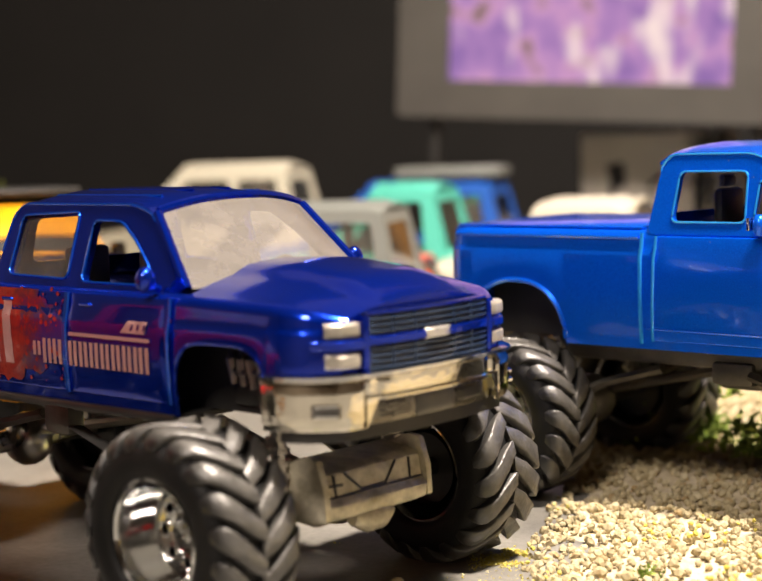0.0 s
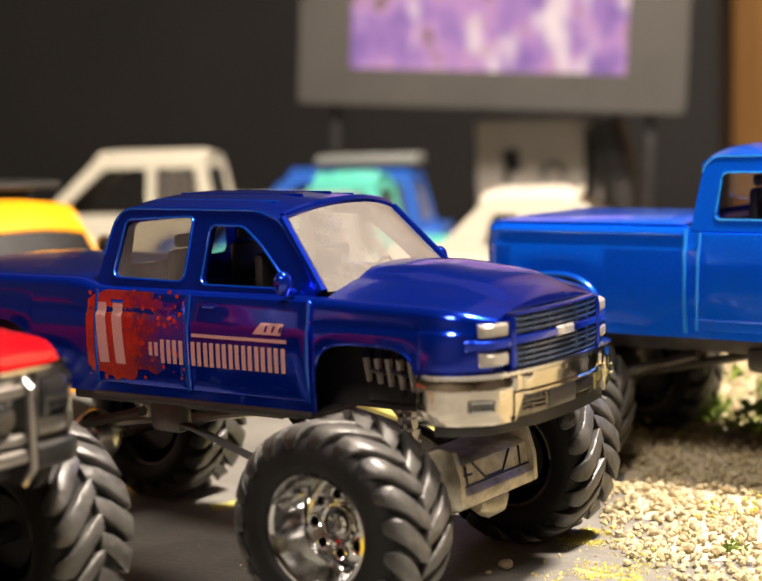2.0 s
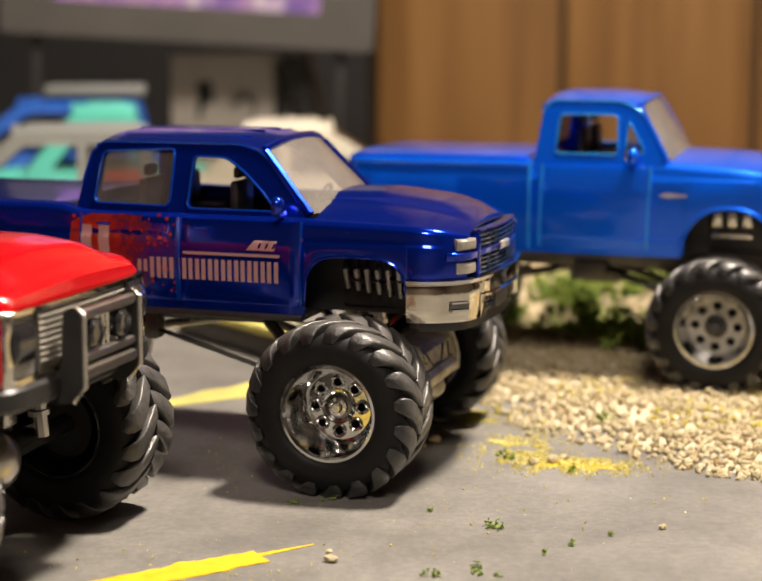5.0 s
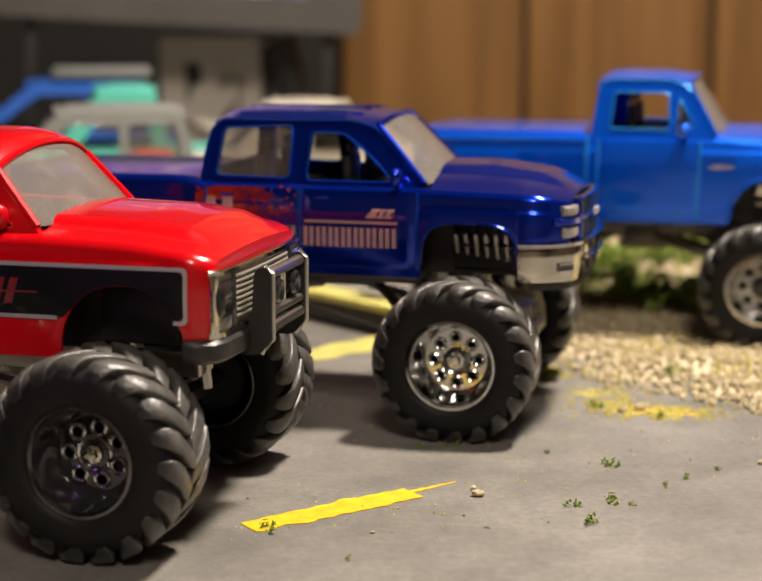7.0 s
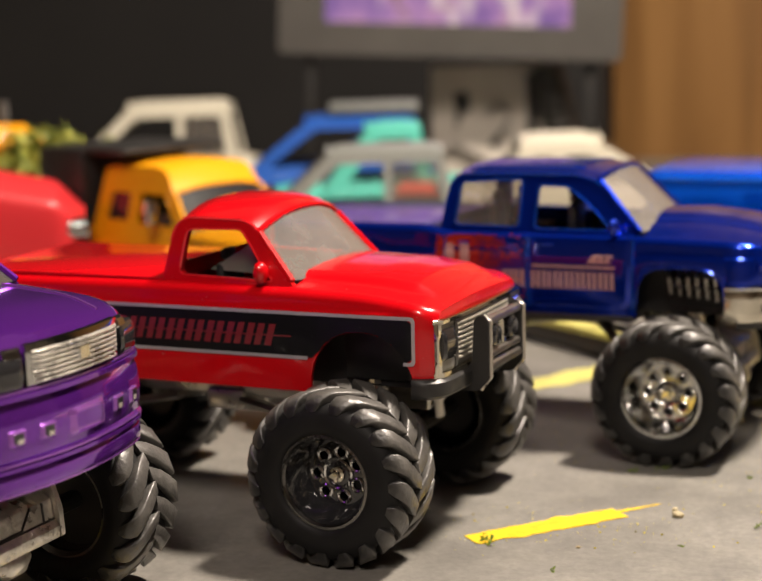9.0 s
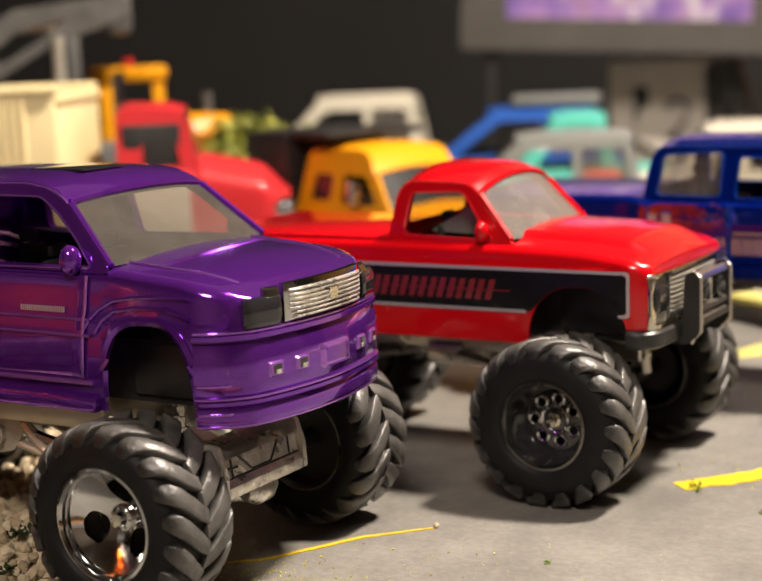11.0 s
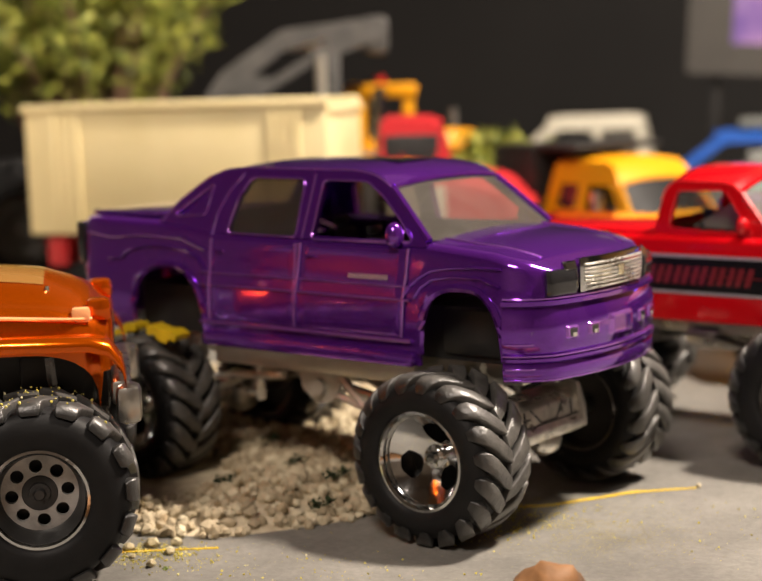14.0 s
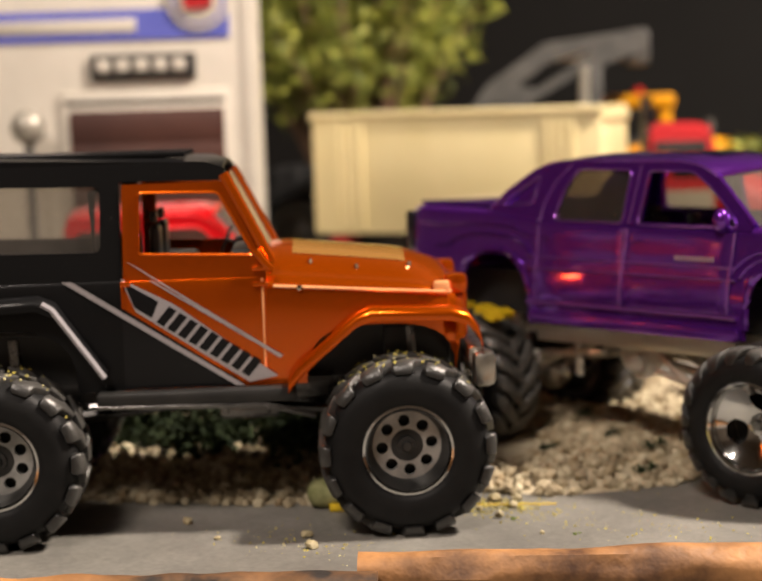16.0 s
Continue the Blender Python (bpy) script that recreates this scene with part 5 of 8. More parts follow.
def purple_truck():
    car = thing("toy_truck", cmpose(-8.63, 1.75, 0, HEAD), "metallic purple lifted luxury toy truck, partly on gravel", "toy truck", TRUCKS)
    b = Body(1.65, -7.0, 1.62, 2.22, [(0.44, 0.68, 3.31, 2.9), (-5.0, 0.79, 3.36, 2.6)],
             [(-7.0, 4.02), (-6.8, 4.06), (-5.0, 4.02), (-3.7, 3.90), (-0.1, 3.88), (0.9, 3.79), (1.35, 3.68), (1.62, 3.54)],
             [(-7.0, 4.06), (-6.8, 4.12), (-5.0, 4.08), (-3.7, 4.0), (-0.1, 3.97), (0.9, 3.88), (1.4, 3.74), (1.62, 3.58)],
             crease=3.28, nose=0.62, nose_in=0.40, tail=0.3, tail_in=0.18, bottom=[(-7.0, 2.35), (-5.9, 2.3), (-5.8, 2.22), (1.1, 2.22), (1.16, 2.16), (1.7, 2.16)])
    part("body_shell", b.mesh(0.16, -3.6, -0.1), PURPLE, car)
    cabin(car, b, PURPLE, [(-5.32, 3.90), (-4.89, 4.34), (-4.39, 4.68), (-4.05, 4.80), (-3.6, 4.84), (-1.6, 4.83), (-1.22, 4.77), (-0.97, 4.66), (-0.08, 3.82)],
          [[(-4.96, 4.09), (-4.28, 4.13), (-4.22, 4.60)], [(-3.78, 3.88), (-2.44, 3.87), (-2.46, 4.68), (-3.50, 4.68), (-3.68, 4.40)], [(-2.15, 3.85), (-0.36, 3.88), (-0.66, 4.18), (-1.0, 4.46), (-1.33, 4.66), (-2.12, 4.67)]],
          0.38, 3.86, 1.56, [(-4.05, 4.76), (-3.8, 4.81), (-3.4, 4.84), (-1.7, 4.83), (-1.25, 4.77), (-1.0, 4.67), (-0.89, 4.57)],
          ((-0.89, 4.57), (-0.12, 3.90), 0.15), ((-4.0, 4.72), (-4.2, 3.95)), glass=GLASS_GREYED, rear_glass=GLASS_SMOKE, crown=0.07, closed_panels=(0,))
    for s in (-1, 1):
        for pts in (((-4.06, 3.84), (-4.04, 4.15), (-3.90, 4.48), (-3.66, 4.74)), ((-2.32, 3.86), (-2.30, 4.3), (-2.29, 4.74))):
            part("cab_seam", tube(bmesh.new(), [(x, s * (1.56 - 0.38 * (z - 3.86) + 0.004), z) for x, z in pts], 0.018, 6), PURPLE_EDGE, car)
    part("sun_roof", newbox(-2.26, -1.41, -0.42, 0.42, 4.875, 4.908, 0.008), LAMP_DARK, car)
    cockpit(car, -0.58, [(-1.75, -0.48), (-1.75, 0.48), (-3.15, -0.48), (-3.15, 0.48)], 3.44, 1.46)
    for s in (-1, 1):
        part("hood_line", tube(bmesh.new(), [(x, s * (1.20 - 0.20 * max(0, x - 0.6)), b.top(x) + 0.03) for x in np.linspace(-0.15, 1.35, 10)], 0.022, 6), PURPLE_EDGE, car)
        part("frame_side", newbox(-4.4, -0.6, s * 1.22 - 0.06, s * 1.22 + 0.06, 1.86, 2.22, 0.03), SILVER_PLASTIC, car)
        part("chrome_link", tube(bmesh.new(), [(-0.5, s * 1.3, 1.95), (-1.3, s * 1.25, 1.62), (-2.1, s * 1.1, 1.70)], 0.07, 8), CHROME, car)
    # raised edges of the arch flares
    for pts in (((-0.46, 3.18), (-0.38, 3.30), (-0.24, 3.42), (-0.02, 3.53), (0.3, 3.58), (0.7, 3.60), (1.08, 3.59)), ((-0.30, 3.15), (-0.20, 3.29), (-0.02, 3.41), (0.3, 3.46), (0.75, 3.46), (1.06, 3.36)),
                ((-6.3, 3.40), (-6.0, 3.42), (-5.86, 3.53), (-5.5, 3.62), (-5.07, 3.64), (-4.6, 3.60), (-4.34, 3.49), (-4.16, 3.30)), ((-6.75, 3.80), (-6.2, 3.74), (-5.6, 3.80), (-4.7, 3.78), (-4.2, 3.62))):
        line = tube(bmesh.new(), [(x, -(b.side(x, z) + 0.012), z) for x, z in pts], 0.026, 6)
        other = flipped(line.copy())
        part("flare_line", line, PURPLE, car)
        part("flare_line", other, PURPLE, car)
    part("bed_cover", newbox(-6.85, -4.6, -1.40, 1.40, 4.06, 4.13, 0.03), PURPLE, car)
    doors(car, b, PURPLE, [(-4.10, -2.44, 2.60, 3.80, 0.05), (-2.43, -0.52, 2.60, 3.80, 0.12)])
    handle(car, b, -3.9, 3.62, PURPLE), handle(car, b, -2.1, 3.62, PURPLE)
    mirror_pair(car, -0.62, 1.50, 3.97, PURPLE, 0.18)
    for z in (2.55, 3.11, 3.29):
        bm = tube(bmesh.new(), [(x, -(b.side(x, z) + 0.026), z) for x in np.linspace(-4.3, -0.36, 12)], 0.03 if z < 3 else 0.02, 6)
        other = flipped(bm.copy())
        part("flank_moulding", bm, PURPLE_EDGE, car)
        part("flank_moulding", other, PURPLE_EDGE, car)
    for s in (-1, 1):
        bm = newbox(-4.25, -0.30, s * 1.66 - 0.06, s * 1.66 + 0.06, 2.20, 2.40, 0.05)
        part("side_step", bm, PURPLE, car)
    for i in (0, 1):
        part("wheel_arch_flare", b.arch_lip(i, 0.06, 0.05), PURPLE, car)
        part("wheel_arch_flare", flipped(b.arch_lip(i, 0.06, 0.05)), PURPLE, car)
    part("badge_print", b.print_on(twin_bars(-1.42, -0.72, 3.36, 3.43, 11, 0.2), 0.045), DECAL_SILVER, car, "small silver print bars")
    w = Wrap(b, 1.12, 1.62, 0.20)
    part("front_bumper", w.slab(-2.0, 2.0, 2.14, 2.42, 0.06, 0.3, 44, bulge=0.02), PURPLE, car)
    part("front_bumper", w.slab(-2.0, 2.0, 2.42, 3.14, 0.05, 0.3, 44, bulge=0.05), PURPLE, car, "glossy purple bumper")
    part("bumper_lip", w.slab(-2.02, 2.02, 3.12, 3.20, 0.09, 0.2, 44), PURPLE, car)
    for z, o in ((3.205, 0.075), (2.155, 0.07), (2.47, 0.10)):
        part("bumper_seam", w.slab(-2.0, 2.0, z, z + 0.022, o, 0.05, 44), PURPLE_EDGE, car)
    part("bumper_crease", w.slab(-1.95, 1.95, 2.40, 2.46, 0.10, 0.1, 44), PURPLE, car)
    for s in (-1, 1):
        part("headlight", w.slab(s * 0.86, s * 1.36, 3.21, 3.57, 0.055, 0.1, 12, bulge=0.03, slope=0.0), LAMP_DARK, car, "dark tinted headlight")
        part("headlight_brow", w.slab(s * 0.84, s * 1.08, 3.54, 3.66, 0.06, 0.1, 8, inset=0.05), CHROME, car)
        for c in (0.62, 1.02):
            part("fog_frame", w.slab(s * (c - 0.13), s * (c + 0.13), 2.66, 2.86, 0.125, 0.06, 6), PURPLE_EDGE, car)
            part("fog_recess", w.slab(s * (c - 0.10), s * (c + 0.10), 2.685, 2.835, 0.129, 0.05, 5), LAMP_DARK, car)
            part("fog_lamp", w.slab(s * (c - 0.07), s * (c + 0.04), 2.69, 2.76, 0.135, 0.05, 5), BRIGHT_SILVER, car)
        for z in (2.30, 2.62):
            part("bumper_slit", w.slab(s * 1.52, s * 1.92, z, z + 0.03, 0.115, 0.06, 8), PURPLE_EDGE, car)
    part("plate_holder", w.slab(-0.34, 0.34, 2.60, 2.92, 0.125, 0.06, 8), PURPLE_EDGE, car)
    part("plate_recess", w.slab(-0.28, 0.28, 2.64, 2.88, 0.129, 0.05, 8), PURPLE, car)
    part("grille_frame", w.slab(-0.80, 0.80, 3.24, 3.68, 0.06, 0.1, 18), CHROME, car, "pale chrome grille")
    for k in range(7):
        z = 3.27 + k * 0.052
        part("grille_bar", w.slab(-0.74 + 0.02 * max(0, 2 - k), 0.74 - 0.02 * max(0, 2 - k), z, z + 0.034, 0.095, 0.06, 16, bulge=0.012), BRIGHT_SILVER, car)
    part("grille_emblem", w.slab(-0.12, 0.12, 3.36, 3.56, 0.11, 0.05, 6), CHROME, car)
    part("tail_lamp", newbox(-7.05, -6.86, -1.60, -1.30, 3.3, 3.95, 0.04), LAMP_DARK, car)
    chassis(car, 0.0, -5.3, 2.22, 1.65, SILVER_PLASTIC, CHROME_SATIN, skid_mat=BRIGHT_SILVER)
    wh = make_wheel(car, 0.55, 0.65, 0.10, 3, 0.50, 0.36, CHROME, CHROME, CHROME, hub_r=0.15, kind="spokes", dome=-0.24, R=1.14, face_r=0.59)
    for prof in ([(-6.02, 2.20), (-5.72, 2.22), (-5.60, 2.34), (-5.46, 2.34), (-5.46, 2.46), (-5.66, 2.46), (-5.80, 2.36), (-6.02, 2.32)], [(-5.20, 2.30), (-5.04, 2.32), (-4.98, 2.24), (-4.80, 2.20), (-4.74, 2.28), (-4.62, 2.24), (-4.56, 2.34), (-4.74, 2.42), (-4.90, 2.40), (-5.20, 2.47)]):
        part("suspension_stop", slab(rounded(prof, 0.03, 2), [], lambda x, z: (x, -1.92, z), (0, 0.3, 0)), YELLOW_PAINT, car, "bright yellow stop block")
    for s in (-1, 1):
        brk = part("link_bracket", slab(rounded([(-2.76, 1.92), (-2.02, 1.92), (-1.98, 1.70), (-2.14, 1.46), (-2.44, 1.40), (-2.72, 1.62)], 0.06), [], lambda x, z: (x, s * 1.16 - 0.06, z), (0, 0.12, 0)), SILVER_PLASTIC, car, "silver moulded link bracket")
        part("bracket_boss", tube(bmesh.new(), [(-2.38, s * 1.10, 1.66), (-2.38, s * 1.30, 1.66)], 0.13, 12), SILVER_PLASTIC, brk)
        part("lower_arm", tube(bmesh.new(), [(-2.0, s * 1.16, 1.80), (-1.55, s * 1.2, 1.46), (-0.6, s * 1.3, 1.22)], 0.075, 8), SILVER_PLASTIC, car)
        part("lower_arm", tube(bmesh.new(), [(-2.1, s * 1.16, 1.55), (-1.50, s * 1.2, 1.42)], 0.06, 8), SILVER_PLASTIC, car)
        part("rear_strut", tube(bmesh.new(), [(-3.70, s * 1.05, 1.95), (-3.74, s * 1.0, 1.30)], 0.07, 8), BRIGHT_SILVER, car)
        part("rear_arm", tube(bmesh.new(), [(-3.2, s * 1.05, 1.72), (-4.6, s * 1.1, 1.60)], 0.06, 8), BRIGHT_SILVER, car)
    four_wheels(car, wh, 0.30, -5.6, 2.50, 0.55, z=1.14, y_rear=2.1, turns=(70, 30, 15, 90))


purple_truck()

# ---- bright blue pickup on the gravel


def blue_pickup():
    car = thing("toy_truck", cmpose(3.76, 18.28, 0, HEAD), "bright blue lifted classic toy pickup standing on cream gravel", "toy truck", TRUCKS)
    b = Body(1.6, -6.2, 1.55, 2.15, [(0.28, 0.76, 2.98, 2.3), (-5.0, 0.80, 2.98, 2.3)],
             [(-6.2, 3.70), (-2.98, 3.70), (-0.95, 3.70), (0.4, 3.62), (1.2, 3.50), (1.55, 3.36)],
             [(-6.2, 3.73), (-2.98, 3.73), (-0.95, 3.84), (0.4, 3.80), (1.2, 3.68), (1.55, 3.46)],
             crease=3.42, nose=0.4, nose_in=0.12, bottom=[(-6.2, 2.3), (-5.6, 2.15), (1.0, 2.15), (1.05, 2.24), (1.6, 2.24)])
    part("body_shell", b.mesh(0.14, -2.7, -0.85), BLUE_BRIGHT, car)
    cabin(car, b, BLUE_BRIGHT, [(-2.94, 3.64), (-2.82, 4.55), (-2.68, 4.68), (-1.55, 4.68), (-1.24, 4.56), (-0.74, 3.64)],
          [[(-1.44, 3.82), (-1.10, 3.82), (-1.40, 4.36)], [(-2.60, 3.80), (-1.55, 3.80), (-1.58, 4.44), (-2.54, 4.44)]],
          0.24, 3.66, 1.52, [(-2.86, 4.56), (-2.74, 4.65), (-2.5, 4.68), (-1.7, 4.67), (-1.4, 4.63), (-1.24, 4.55)],
          ((-1.24, 4.56), (-0.76, 3.72), 0.24), ((-2.8, 4.54), (-2.9, 3.68)), glass=GLASS_MILKY)
    part("bed_cover", newbox(-6.1, -3.05, -1.46, 1.46, 3.69, 3.735, 0.02), BLUE_BRIGHT, car)
    cockpit(car, -1.0, [(-2.2, -0.55), (-2.2, 0.55)], 3.84, 1.5)
    doors(car, b, BLUE_BRIGHT, [(-2.82, -1.04, 2.26, 3.62, 0.04)])
    for s in (-1, 1):
        part("bed_seam", tube(bmesh.new(), [(-3.0, s * (b.side(-3.0, z) + 0.01), z) for z in np.linspace(2.22, 3.66, 10)], 0.03, 6), SKY_EDGE, car)
        part("bed_rail", tube(bmesh.new(), [(x, s * (b.side(x, 3.60) + 0.0), 3.60) for x in np.linspace(-6.1, -3.05, 10)], 0.035, 6), BLUE_BRIGHT, car)
    part("flank_moulding", tube(bmesh.new(), [(x, -(b.side(x, 2.42) + 0.015), 2.42) for x in np.linspace(-2.9, -0.5, 10)], 0.02, 6), BLUE_BRIGHT, car)
    mirror_pair(car, -1.28, 1.5, 3.78, BLUE_BRIGHT, 0.14)
    part("mirror_glass", newbox(-1.40, -1.36, -1.74, -1.56, 3.72, 3.88, 0.01), CHROME, car)
    part("side_badge", b.print_on([[(-0.86, 3.16), (-0.72, 3.12), (-0.40, 3.15), (-0.40, 3.18), (-0.72, 3.21)]], 0.02), DECAL_SILVER, car)
    part("wheel_arch_lip", b.arch_lip(0, 0.04, 0.03), BLUE_BRIGHT, car)
    part("wheel_arch_lip", b.arch_lip(1, 0.04, 0.03), BLUE_BRIGHT, car)
    w = Wrap(b, 1.05, 1.55, 0.05)
    part("front_bumper", w.slab(-1.9, 1.9, 2.2, 2.55, 0.1, 0.3, 40, bulge=0.03), CHROME_WARM, car, "chrome front bumper")
    part("grille_backing", w.slab(-1.45, 1.45, 2.7, 3.25, 0.04, 0.1, 24), GREY_PLASTIC, car)
    chassis(car, 0.1, -5.0, 2.15, 1.6, GREY_PLASTIC, GREY_PLASTIC)
    bm = bmesh.new()
    for k in range(3):
        box(bm, -0.05 + k * 0.24, 0.12 + k * 0.24, -1.15, -1.02, 2.62, 2.92, 0.03)
    box(bm, -0.05, 0.62, -1.14, -1.0, 2.42, 2.56, 0.04)
    part("inner_shock_tower", bm, CHROME_WARM, car)
    wh = make_wheel(car, 0.52, 0.61, 0.32, 8, 0.075, 0.335, CHROME, WHEEL_GREY, LAMP_DARK, hub_r=0.18, face_r=0.46)
    four_wheels(car, wh, 0.15, -5.0, 2.2, 0.52, turns=(15, 60, 33, 80))


blue_pickup()

# ---- copper orange jeep-style off-roader


def orange_offroader():
    car = thing("toy_offroader", cmpose(-13.56, -2.33, 0, 38.0), "copper orange and black lifted toy off-roader with hardtop", "toy truck", TRUCKS)
    b = Body(1.42, -3.82, 0.95, 1.96, [(-0.25, 1.05, 2.78, 3.0)],
             [(-3.82, 3.56), (-1.85, 3.56), (-1.6, 3.52), (0.3, 3.34), (0.8, 3.22), (0.95, 3.10)],
             [(-3.82, 3.60), (-1.85, 3.86), (-1.6, 3.90), (0.1, 3.72), (0.7, 3.52), (0.95, 3.16)],
             nose=0.6, nose_in=0.28, tail=0.05, tail_in=0.0, bottom=[(-3.82, 1.98), (0.8, 1.98), (0.82, 2.5), (1.0, 2.5)])
    part("body_shell", b.mesh(0.26, -3.7, -2.0), ORANGE, car)
    r = Body(1.42, -6.95, -3.82, 1.96, [(-5.62, 1.15, 2.85, 3.0)], [(-6.95, 3.54), (-3.82, 3.56)], [(-6.95, 3.56), (-3.82, 3.6)], nose=0.05, nose_in=0.0, tail=0.3, tail_in=0.1)
    part("rear_tub", r.mesh(0.1, -6.7, -3.9), BLACK_GLOSS, car, "satin black rear tub")
    # hard top

    def out(z):
        return 1.38 - 0.10 * (z - 3.5)
    hole = rounded([(-6.3, 3.93), (-4.08, 3.90), (-4.06, 4.80), (-6.1, 4.84)], 0.12)
    top = slab(rounded([(-6.95, 3.50), (-3.80, 3.50), (-3.80, 4.86), (-2.30, 4.84), (-2.34, 5.02), (-2.6, 5.10), (-6.5, 5.22), (-6.85, 5.05)], 0.06), [hole], lambda x, z: (x, -out(z), z), (0, 0.09, 0))
    top2 = flipped(top.copy())
    part("hardtop_side", top, BLACK_GLOSS, car, "satin black hardtop")
    part("hardtop_side", top2, BLACK_GLOSS, car)
    for s in (1, -1):
        g = bmesh.new()
        fill2d(g, hole, [], lambda x, z: (x, -s * (out(z) - 0.05), z))
        part("rear_side_window", g, GLASS, car)
    part("hardtop_roof", strip([(-6.8, -1.22, 5.10), (-6.5, -1.22, 5.20), (-4.5, -1.22, 5.14), (-2.6, -1.22, 5.07), (-2.36, -1.22, 5.0)], 0.10, 12, thick=0.06), BLACK_GLOSS, car)
    for k, y in enumerate((-0.8, -0.3, 0.3, 0.8)):
        part("roof_rib", newbox(-6.3, -2.9, y - 0.05, y + 0.05, 5.16, 5.24, 0.02), BLACK_GLOSS, car)
    part("hardtop_back", slab(rounded([(-1.3, 3.5), (1.3, 3.5), (1.2, 5.15), (-1.2, 5.15)], 0.1), [rounded([(-1.0, 3.9), (1.0, 3.9), (0.95, 4.9), (-0.95, 4.9)], 0.1)], lambda y, z: (-6.9, y, z), (0.06, 0, 0)), BLACK_GLOSS, car)
    # doors and frames
    dh = rounded([(-3.56, 3.86), (-1.97, 3.80), (-2.44, 4.68), (-3.54, 4.70)], 0.07)
    for s in (1, -1):
        fr = slab(rounded([(-3.78, 3.45), (-1.80, 3.45), (-1.86, 3.75), (-2.38, 4.82), (-3.76, 4.82)], 0.05), [dh], lambda x, z: (x, -s * (out(z) + 0.012), z), (0, 0.09 * s, 0))
        part("door_frame", fr, ORANGE, car)
    part("window_rim", tube(bmesh.new(), [(p[0], -(out(p[1]) + 0.015), p[1]) for p in dh + dh[:1]], 0.022, 6, cap=False), ORANGE, car)
    dm = b.patch(-3.76, -1.82, 2.12, 3.50)
    dm2 = flipped(dm.copy())
    part("door", dm, ORANGE, car, "orange door with black lower print")
    part("door", dm2, ORANGE, car)
    rows = [(-2.36 + 0.62 * t, -(out(4.9 - 1.2 * t) - 0.05), 4.92 - 1.22 * t) for t in np.linspace(0, 1, 6)]
    part("windscreen", strip(rows, 0, 8, forward=0.05), GLASS, car)
    for s in (-1, 1):
        part("windscreen_pillar", tube(bmesh.new(), [(x, s * abs(y), z) for x, y, z in rows], 0.085, 8), ORANGE, car)
        bm = tube(bmesh.new(), [(-1.95, s * 1.40, 3.86), (-1.80, s * 1.45, 3.66), (-1.72, s * 1.44, 3.58)], 0.06, 8)
        part("windscreen_hinge", bm, ORANGE, car)
        for z in (3.62, 3.40):
            part("door_hinge", newbox(-2.0, -1.78, s * 1.45 - 0.035, s * 1.45 + 0.035, z - 0.035, z + 0.035, 0.02), ORANGE, car)
        bm = bmesh.new()
        bmesh.ops.create_uvsphere(bm, u_segments=10, v_segments=8, radius=0.05)
        bmesh.ops.translate(bm, vec=(-1.36, s * 1.42, 3.32), verts=bm.verts)
        part("hood_latch", bm, CHROME_WARM, car)
        part("tail_hinge", newbox(-3.82, -3.68, s * 1.44 - 0.03, s * 1.44 + 0.03, 3.42, 3.50, 0.02), ORANGE, car)
    cockpit(car, -2.15, [(-3.3, -0.5), (-3.3, 0.5)], 3.85, 1.35)
    bm = tube(bmesh.new(), [(-4.2, -1.1, 3.4), (-4.2, -1.1, 4.7), (-4.2, 1.1, 4.7), (-4.2, 1.1, 3.4)], 0.06, 8)
    part("roll_cage", bm, CHROME_DARK, car)
    # hood line, pins, panel
    part("hood_seam", tube(bmesh.new(), [(x, -(b.side(x, 3.30 - 0.05 * (x + 1.7)) + 0.008), 3.36 - 0.07 * (x + 1.7)) for x in np.linspace(-1.72, 0.75, 12)], 0.026, 6), ORANGE_EDGE, car)
    part("door_line", tube(bmesh.new(), [(p[0], -(b.side(p[0], p[1]) + 0.03), p[1]) for p in [Vector((-1.87, 3.48))] + rounded([(-1.87, 3.3), (-1.87, 2.14), (-2.12, 2.14)], [0.01, 0.2, 0.01], 6)[5:]], 0.016, 6), ORANGE_EDGE, car)
    def hood_z(x, y):
        zt, ye = b.top(x), b.side(x, b.top(x) - 0.26) - 0.26
        k = 1 - min(abs(y) / ye, 1)
        return zt + (b.crown(x) - zt) * (1 - (1 - k) ** 2)
    bm = bmesh.new()
    rows = [[bm.verts.new((x, y, hood_z(x, y) + 0.008)) for y in np.linspace(-0.7, 0.7, 13)] for x in np.linspace(-1.45, 0.15, 13)]
    for u, v in zip(rows, rows[1:]):
        for k in range(12):
            bm.faces.new((u[k], v[k], v[k + 1], u[k + 1]))
    part("hood_print", bm, HOOD_PALE, car, "pale copper hood panel print")
    bm = bmesh.new()
    for x, y in ((-1.2, -0.9), (-0.55, -0.95), (-0.5, 0.9), (0.2, -0.8)):
        tube(bm, [(x, y, hood_z(x, y) - 0.02), (x, y, hood_z(x, y) + 0.05)], 0.03, 8)
    part("hood_pin_set", bm, CHROME_WARM, car)
